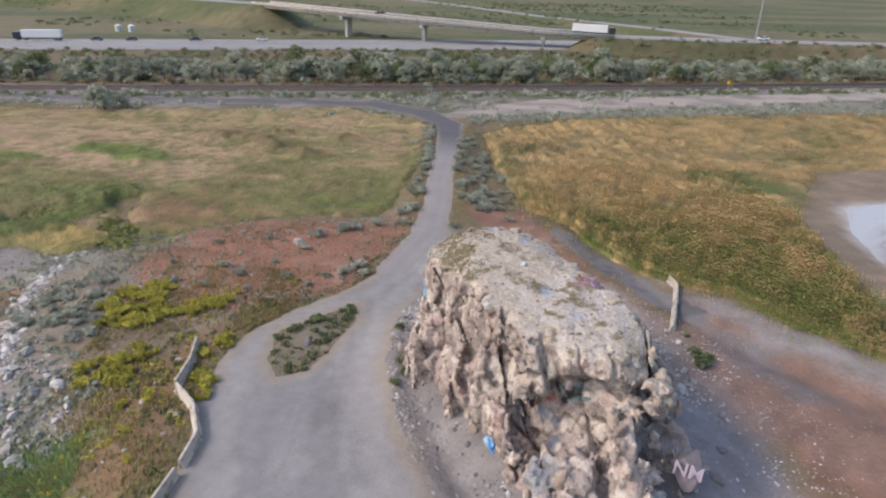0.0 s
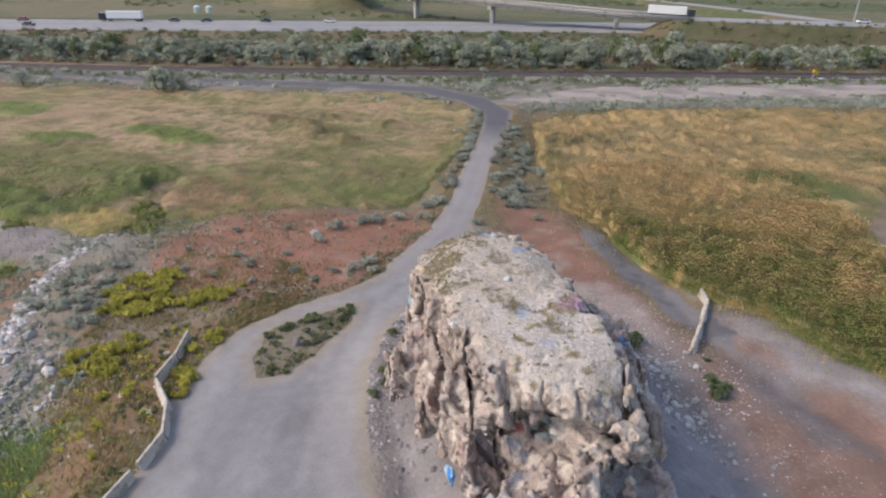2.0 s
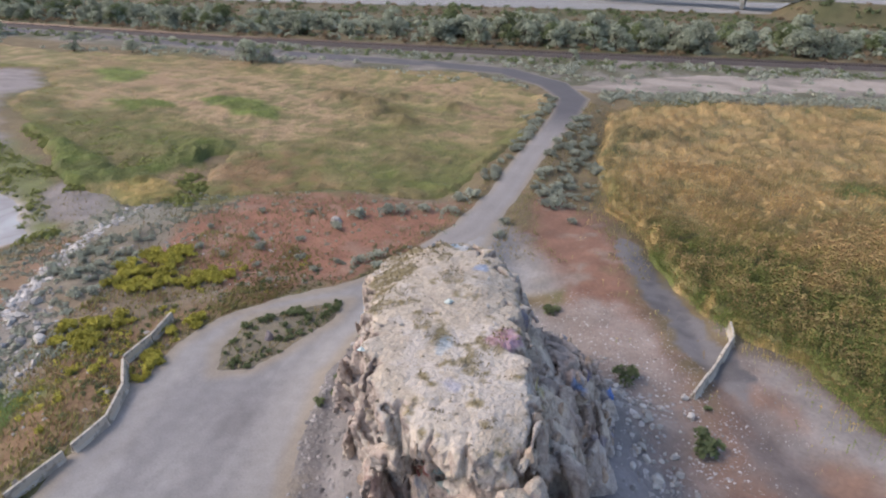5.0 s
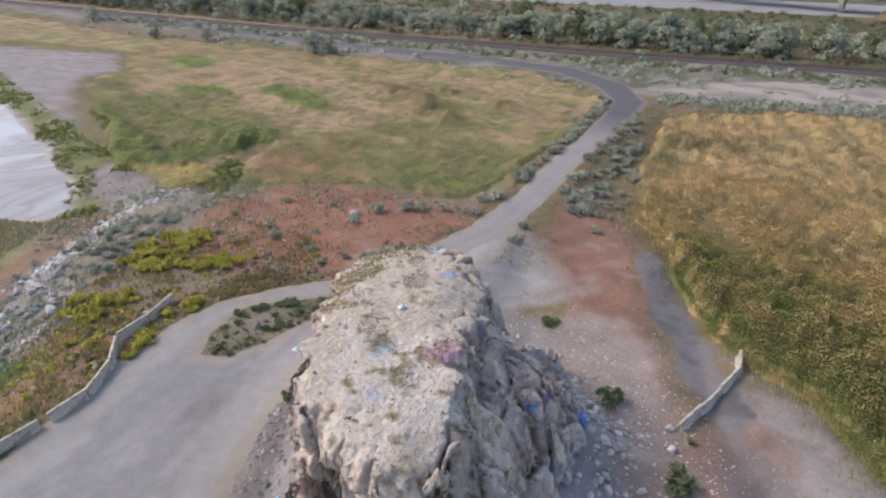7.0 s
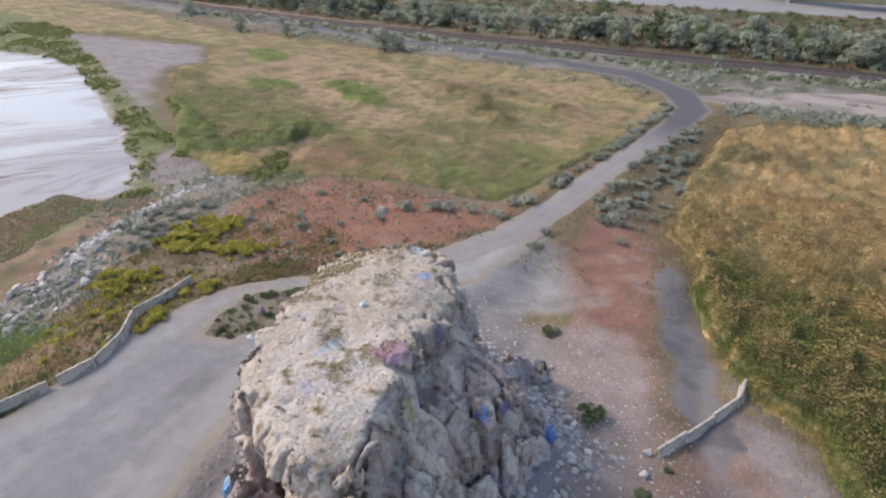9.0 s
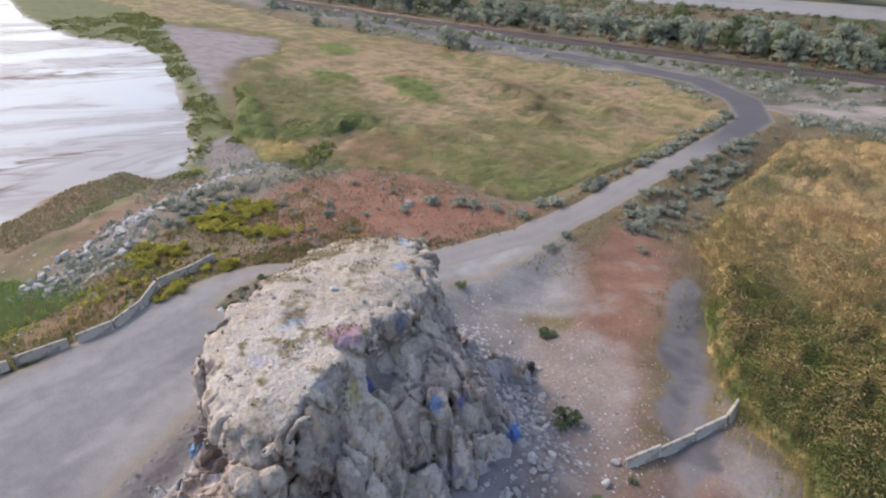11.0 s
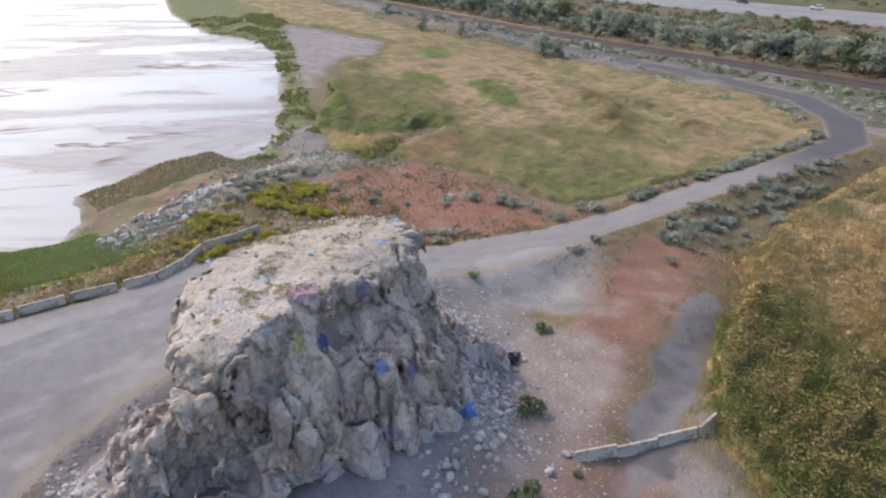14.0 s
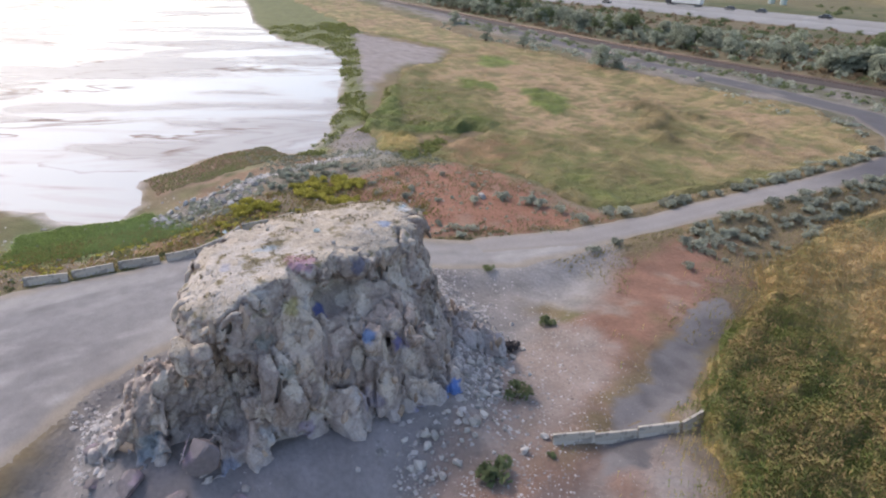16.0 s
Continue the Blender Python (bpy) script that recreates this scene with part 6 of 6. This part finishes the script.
x, y = scatter(5200, -170, 130, 138, 190)
k = (np.abs(y - rail_y(x)) > 4) & (road_dist(x, y) < -0.5) & ((tan_dist(x, y) < 1.5) | (rng.uniform(0, 1, len(x)) < 0.15)) & (y < rail_y(x)) & (fbm(x, y * 2, size=9, octaves=3, seed=131) > -0.05)
leafy_patch("scrub", x[k], y[k], 0.5 + 2.0 * rng.uniform(0, 1, k.sum()) ** 2, M_SAGE, "grey-green scrub between road and railway", "scrub", 22)
x = rng.uniform(5, 130, 900)
y = np.interp(x, [5, 26, 53, 81, 130], [136, 141, 147, 153, 158]) + rng.normal(0, 1.6, 900)
leafy_patch("scrub", x, y, rng.uniform(0.8, 1.9, 900), M_SAGE, "row of grey-green sagebrush at the reeds' edge", "scrub", 22)
x = rng.uniform(-170, 150, 520)
y = rail_y(x) - rng.uniform(5, 12, 520)
leafy_patch("scrub", x, y, rng.uniform(0.8, 2.0, 520), M_GREENBUSH, "green scrub below the railway bank", "scrub", 18)
x, y = scatter(2600, -230, 170, 165, 262)
k = (y > rail_y(x) + 5) & (y < highway_y(x) - 18) & ((y < rail_y(x) + 13) | (rng.uniform(0, 1, len(x)) < 0.45))
leafy_patch("scrub", x[k], y[k], rng.uniform(1.2, 3.0, k.sum()), M_RUST, "dry brown scrub past the railway", "scrub", 18)
x, y = scatter(1700, -240, 180, 165, 250)
k = (y > rail_y(x) + 9) & (y < rail_y(x) + 50)
leafy_patch("scrub", x[k], y[k], rng.uniform(1.8, 4.2, k.sum()), M_SILVER, "silvery scrub of the tree belt", "scrub", 26)
x, y = scatter(1400, -230, 170, 165, 262)
k = (y > rail_y(x) + 8) & (y < highway_y(x) - 17)
leafy_patch("scrub", x[k], y[k], rng.uniform(1.2, 3.2, k.sum()), M_GREENBUSH, "green scrub past the railway", "scrub", 18)
x, y = scatter(1500, -56, -28, 46, 72)
k = (inside(LAKE, x, y) < -2) & (inside(RED_LEFT, x, y) < 0.5) & (fbm(x, y, size=5, octaves=3, seed=132) > -0.15) & (inside(MUDFLAT_SMALL, x, y) < 0)
leafy_patch("scrub", x[k], y[k], rng.uniform(0.3, 0.8, k.sum()), M_SAGE, "grey-green scrub on the stony bank", "scrub", 18)
x, y = scatter(700, -40, -25, 29, 47)
k = (inside(STONE_BANK, x, y) > -2.5) & (fbm(x, y, size=3, octaves=2, seed=142) > 0.0)
leafy_patch("weeds", x[k], y[k], rng.uniform(0.4, 1.1, k.sum()), M_SAGE, "grey-green weeds among the dumped stones", "weeds", 18)
x, y = scatter(3500, -300, 220, 275, 620)
k = (y > highway_y(x) + 22) & (fbm(x * 0.4, y, size=30, octaves=3, seed=140) > 0.1)
leafy_patch("scrub", x[k], y[k], rng.uniform(1.5, 4.0, k.sum()), M_GREENBUSH, "distant dark green brush beyond the highway", "scrub", 16)
x, y = scatter(900, -40, -3, 46, 80)
k = (inside(RED_LEFT, x, y) > -1.0) & (rng.uniform(0, 1, 900) < 0.35 + 0.6 * step(0.1, 0.5, fbm(x, y, size=5, octaves=2, seed=133)))
leafy_patch("scrub", x[k], y[k], rng.uniform(0.25, 0.8, k.sum()), M_SAGE, "low grey-green scrub on red ground", "scrub", 18)
x, y = scatter(1100, -30, -15.5, 14, 60)
k = (lot_dist(x, y) < -0.3) & (lot_dist(x, y) > -9) & (fbm(x, y, size=4, octaves=3, seed=134) > 0.0)
leafy_patch("weeds", x[k], y[k], rng.uniform(0.25, 0.8, k.sum()), M_YELLOW, "yellow-green weeds behind the barriers", "weeds", 18)
x, y = scatter(2600, -30, -5, 14, 66)
k = (lot_dist(x, y) < -0.2) & (lot_dist(x, y) > -6) & (x < -5) & (fbm(x, y, size=3, octaves=3, seed=135) > 0.05)
leafy_patch("weeds", x[k], y[k], rng.uniform(0.25, 0.7, k.sum()), M_GREENBUSH, "dull green weeds along the lot's edge", "weeds", 18)
M_MARSH = surface("fresh marsh grass", (0.235, 0.255, 0.085), var=0.2, sizes=(2.0, 0.3), bump=0.0, thin=0.4)
x, y = scatter(15000, -200, -44, 52, 122)
lump = fbm(x, y, size=4, octaves=3, seed=137)
k = (inside(SHORE_GREEN, x, y) + 2.6 * lump > 0.3) & (inside(MUDFLAT, x, y) < 0.5) & (inside(MUDFLAT_SMALL, x, y) < 0.5) & (inside(LAKE, x, y) < 0.4 + 0.8 * lump) & (lump > -0.24)
leafy_patch("marsh_plants", x[k], y[k], (0.6 + 0.9 * step(-0.2, 0.5, lump[k])) * rng.uniform(0.7, 1.3, k.sum()), M_MARSH, "fresh green marsh plants along the lake shore", "plants", 13)
x, y = scatter(2500, -86, -36, 64, 92)
k = inside(GREEN_BACK, x, y) + 1.5 * fbm(x, y, size=4, octaves=3, seed=138) > 0
leafy_patch("marsh_plants", x[k], y[k], rng.uniform(0.7, 1.7, k.sum()), M_MARSH, "green marsh plants behind the shore", "plants", 16)

# ---- railway ----
def ribbon(line, half, z, name, material, drop=0.0, steps=90, rim=0.0):
    """A strip along a line in plan; rim: how far its sloping sides reach out, drop: how far down."""
    pts = [Vector((p[0], p[1], p[2] if len(p) > 2 else z)) for p in line]
    out = []
    for a, b2 in zip(pts[:-1], pts[1:]):
        k = max(2, int((b2 - a).length / 8))
        out += [a.lerp(b2, i / k) for i in range(k)]
    out.append(pts[-1])
    V = []
    for i, p in enumerate(out):
        d = (out[min(i + 1, len(out) - 1)] - out[max(i - 1, 0)])
        n = Vector((-d.y, d.x, 0)).normalized()
        for k, dz in ((half + rim, -drop), (half, 0), (-half, 0), (-half - rim, -drop)):
            V.append((p.x + n.x * k, p.y + n.y * k, p.z + dz))
    F = [(4 * i + j, 4 * i + j + 1, 4 * i + 5 + j, 4 * i + 4 + j) for i in range(len(out) - 1) for j in range(3)]
    me = mesh_of(name, V, [f[::-1] for f in F], material)
    return me


tagged(new("rail_bed", ribbon(RAIL, 1.9, 1.75, "rail_bed", M_BALLAST, 0.9, rim=1.6)), "dark stone ballast bed of a railway", "rail bed", kind="structure")
railway = thing("railway_track", pose(0, 0, 0), "single railway track with rusty rails on dark sleepers", "railway")
for s in (-0.72, 0.72):
    line = [(p[0] + s * 0.12, p[1] - s, 1.98) for p in RAIL]
    r = new("rail", ribbon(line, 0.04, 1.98, "rail", M_STEEL, 0.14, rim=0.03))
    r.parent = railway
V, F = [], []
for x in np.arange(-230, 170, 0.75):
    y, a = float(rail_y(x)), math.atan2(float(rail_y(x + 2) - rail_y(x - 2)), 4)
    k = len(V)
    for dz in (1.74, 1.86):
        for u, v in ((-0.12, -1.3), (0.12, -1.3), (0.12, 1.3), (-0.12, 1.3)):
            V.append((x + u * math.cos(a) - v * math.sin(a), y + u * math.sin(a) + v * math.cos(a), dz))
    F += [(k + 4, k + 5, k + 6, k + 7), (k, k + 1, k + 5, k + 4), (k + 1, k + 2, k + 6, k + 5), (k + 2, k + 3, k + 7, k + 6), (k + 3, k, k + 4, k + 7)]
sl = tagged(new("sleeper_bed", mesh_of("sleeper_bed", V, F, M_SLEEPER)), kind="stuff")
sl.parent = railway
marker = thing("rail_marker", pose(79.4, 181.0, 1.2, 0, 0, 20), "yellow trackside equipment box on a leaning post", "marker")
part("post", tube(bmesh.new(), (0, 0, 0), (0.6, 0, 1.6), 0.06, 0.06), M_GALV, marker)
part("box", box(bmesh.new(), (1.5, 0.7, 0.8), pose(0.7, 0, 1.7, 0, 25, 0), 0.05), M_SIGN, marker, "faded yellow box")
part("base", box(bmesh.new(), (1.6, 1.0, 0.3), pose(2.2, -0.6, 0.15), 0.05), M_WHITE, marker, "white base")

# ---- highway, ramp and bridge ----
road_a = tagged(new("road_highway", ribbon([(x, y + 6.5, 1.55) for x, y in HIGHWAY], 6.2, 0, "road_highway", M_ASPHALT, 0.5, rim=2)), "pale concrete highway carriageway", "road", kind="structure")
road_b = tagged(new("road_highway", ribbon([(x, y - 10.5, 1.55) for x, y in HIGHWAY], 6.2, 0, "road_highway", M_ASPHALT, 0.5, rim=2)), "pale concrete highway carriageway", "road", kind="structure")
for off in (-16.2, -10.5, -4.8, 0.8, 6.5, 12.2):
    stripe = new("road_marking", ribbon([(x, y + off, 1.57) for x, y in HIGHWAY], 0.12, 0, "road_marking", M_WHITE))
    tagged(stripe, "white painted line on the highway", "road marking", kind="structure")
M_DECK = surface("bridge concrete", (0.40, 0.38, 0.35), var=0.07, sizes=(3.0, 0.4), bump=0.15, bump_size=0.1, stain=((0.28, 0.26, 0.24), 2.0, 0.15))
tagged(new("road_ramp", ribbon(RAMP[:4], 5.5, 0, "road_ramp", M_ASPHALT, 0.6, rim=1.5)), "pale concrete ramp road on an embankment", "road", kind="structure")
tagged(new("road_ramp", ribbon(RAMP[7:], 5.5, 0, "road_ramp", M_ASPHALT, 0.6, rim=1.5)), "pale concrete ramp road on an embankment", "road", kind="structure")
tagged(new("road_ramp", ribbon(SIDE_RAMP, 3.5, 0, "road_ramp", M_ASPHALT, 0.5, rim=1.0)), "narrow pale side road", "road", kind="structure")
bridge = thing("highway_bridge", pose(0, 0, 0), "long pale concrete highway overpass on hammerhead piers", "bridge")
BR = RAMP[3:8]


def bridge_part(name, half, z0, z1, side=0.0, material=M_DECK, label=""):
    V = []
    for i, p in enumerate(BR):
        a, b2 = BR[max(i - 1, 0)], BR[min(i + 1, len(BR) - 1)]
        d = Vector((b2[0] - a[0], b2[1] - a[1], 0)).normalized()
        n = Vector((-d.y, d.x, 0))
        for k, dz in ((side - half, z0), (side + half, z0), (side + half, z1), (side - half, z1)):
            V.append((p[0] + n.x * k, p[1] + n.y * k, p[2] + dz))
    F = [(4 * i + j, 4 * i + (j + 1) % 4, 4 * i + 4 + (j + 1) % 4, 4 * i + 4 + j) for i in range(len(BR) - 1) for j in range(4)] + [(0, 3, 2, 1), (len(V) - 4, len(V) - 3, len(V) - 2, len(V) - 1)]
    ob = new(name, mesh_of(name, V, F, material))
    ob.parent = bridge
    return tagged(ob, label)


bridge_part("deck", 5.6, -0.35, 0.0)
for s in (-4.2, -1.4, 1.4, 4.2):
    bridge_part("girder", 0.3, -1.7, -0.36, s)
for s in (-5.4, 5.4):
    bridge_part("parapet", 0.18, 0.004, 0.95, s, label="solid concrete parapet")
for i in (1, 2, 3):
    p, a, b2 = BR[i], BR[i - 1], BR[i + 1]
    ang = math.degrees(math.atan2(b2[1] - a[1], b2[0] - a[0]))
    base = gz(p[0], p[1])
    top = p[2] - 1.72
    pier = part("pier", box(bmesh.new(), (1.5, 3.2, top - 1.3 - base + 0.5), pose(p[0], p[1], (base - 0.5 + top - 1.3) / 2, 0, 0, ang), 0.15), M_DECK, bridge)
    bm = bmesh.new()
    box(bm, (1.7, 9.6, 1.3), pose(p[0], p[1], top - 0.65, 0, 0, ang), 0.1)
    bm.verts.ensure_lookup_table()
    part("pier_cap", bm, M_DECK, pier, "hammerhead cap")
for p, q in ((BR[0], BR[1]), (BR[-1], BR[-2])):
    ang = math.degrees(math.atan2(q[1] - p[1], q[0] - p[0]))
    base = gz(p[0], p[1])
    part("abutment", box(bmesh.new(), (2.5, 12.0, p[2] + 0.5), pose(p[0], p[1], (p[2] - 0.4) / 2 - 0.5, 0, 0, ang), 0.1), M_DECK, bridge, "sloping concrete abutment")
    d = Vector((q[0] - p[0], q[1] - p[1], 0)).normalized()
    bm = bmesh.new()
    n = Vector((-d.y, d.x, 0))
    o = Vector((p[0], p[1], 0))
    pts = [o + d * 1.3 - n * 7 + Vector((0, 0, p[2] - 2)), o + d * 1.3 + n * 7 + Vector((0, 0, p[2] - 2)), o + d * 15 + n * 8.5 + Vector((0, 0, 1.1)), o + d * 15 - n * 8.5 + Vector((0, 0, 1.1))]
    vs = [bm.verts.new(v) for v in pts] + [bm.verts.new(v - Vector((0, 0, 1.0))) for v in pts]
    for f in ((0, 1, 2, 3), (7, 6, 5, 4), (0, 4, 5, 1), (1, 5, 6, 2), (2, 6, 7, 3), (3, 7, 4, 0)):
        bm.faces.new([vs[i] for i in f])
    part("slope_paving", bm, M_DECK, bridge, "pale paved slope under the bridge end")
mast = thing("sign_mast", pose(122, 262, gz(122, 262)), "tall thin steel mast beside the ramp road", "mast")
part("pole", tube(bmesh.new(), (0, 0, -0.3), (0, 0, 17), 0.32, 0.16, 8), M_GALV, mast)
part("head", box(bmesh.new(), (2.6, 0.5, 0.5), pose(0, 0, 17.1), 0.08), M_GALV, mast)
tanks = [(-150, 300), (-144, 300)]
for x, y in tanks:
    t = thing("water_tank", pose(x, y, gz(x, y)), "small pale upright tank beyond the highway", "tank", "tanks")
    bm = tube(bmesh.new(), (0, 0, 0), (0, 0, 2.6), 1.4, 1.4, 16)
    part("body", bm, M_TEALPAINT, t)
    part("lid", tube(bmesh.new(), (0, 0, 2.6), (0, 0, 3.1), 1.4, 0.3, 16), M_WHITE, t)


def wheels(t, places, r, width):
    for x, y in places:
        w = part("wheel", tube(bmesh.new(), (x, y - width / 2, r), (x, y + width / 2, r), r, r, 14), M_TYRE, t)
        part("rim", tube(bmesh.new(), (x, y - width / 2 - 0.01, r), (x, y + width / 2 + 0.01, r), r * 0.55, r * 0.55, 10), M_GALV, w)


def car(m, paint, label):
    t = thing("car", m, label, "car", "cars on the highway")
    bm = box(bmesh.new(), (4.5, 1.8, 0.62), pose(0, 0, 0.66), 0.14)
    part("body", bm, paint, t)
    bm = bmesh.new()
    box(bm, (2.6, 1.55, 0.55), pose(-0.25, 0, 1.22), 0.0)
    for v in bm.verts:
        if v.co.z > 1.3:
            v.co.x = -0.25 + (v.co.x + 0.25) * 0.66
            v.co.y *= 0.86
    cabin = part("cabin", bm, M_GLASS, t, "dark windows")
    part("roof", box(bmesh.new(), (1.7, 1.34, 0.05), pose(-0.25, 0, 1.52), 0.02), paint, cabin)
    wheels(t, ((1.4, 0.8), (1.4, -0.8), (-1.4, 0.8), (-1.4, -0.8)), 0.33, 0.22)
    for y in (0.65, -0.65):
        part("headlight", box(bmesh.new(), (0.08, 0.35, 0.16), pose(2.24, y, 0.72), 0.02), M_WHITE, t)
    return t


def truck(m, label):
    t = thing("truck", m, label, "truck", "trucks on the highway")
    part("trailer", box(bmesh.new(), (14.0, 2.6, 2.8), pose(-2.5, 0, 2.5), 0.06), M_WHITE, t, "white box trailer")
    cab = part("cab", box(bmesh.new(), (2.6, 2.5, 2.6), pose(6.4, 0, 1.95), 0.2), M_DARKPAINT, t, "dark cab")
    part("windscreen", box(bmesh.new(), (0.08, 2.1, 0.9), pose(7.70, 0, 2.5), 0.0), M_GLASS, cab)
    part("chassis", box(bmesh.new(), (15.5, 1.0, 0.3), pose(-1.2, 0, 0.85), 0.02), M_TYRE, t)
    wheels(t, ((6.3, 1.05), (6.3, -1.05), (3.6, 1.05), (3.6, -1.05), (-7.4, 1.05), (-7.4, -1.05), (-8.6, 1.05), (-8.6, -1.05)), 0.5, 0.4)


def on_highway(x, off, back=False):
    y = float(highway_y(x)) + off
    a = math.degrees(math.atan2(float(highway_y(x + 5) - highway_y(x - 5)), 10))
    return pose(x, y, 1.57, 0, 0, a + (180 if back else 0))


truck(on_highway(-162, 8, True), "white articulated lorry on the highway")
for x, off, paint, label in ((-127, 8, M_DARKPAINT, "dark saloon car on the highway"), (-103, 8, M_DARKPAINT, "dark saloon car on the highway"), (-77, 8, M_WHITE, "white car on the highway"), (-140, 8, M_DARKPAINT, "dark car behind a lorry on the highway"), (-200, 8, M_REDPAINT, "red car on the highway"), (-186, -9, M_DARKPAINT, "dark car on the highway")):
    car(on_highway(x, off, off > 0), paint, label)
truck(pose(60, 268.5, 7.1, 0, 1, -14), "white lorry at the bridge end")
car(pose(-30, 293.5, 11.4, 0, 3, 155), M_DARKPAINT, "dark car on the overpass")
car(pose(128, 268, 6.55, 0, 0, 182), M_WHITE, "white van on the ramp road")
for proto in SAGE + YELLOW + GREEN + OLIVES + DARKTREES + RUSTY:
    for o in list(proto.children_recursive) + [proto]:
        bpy.data.objects.remove(o)
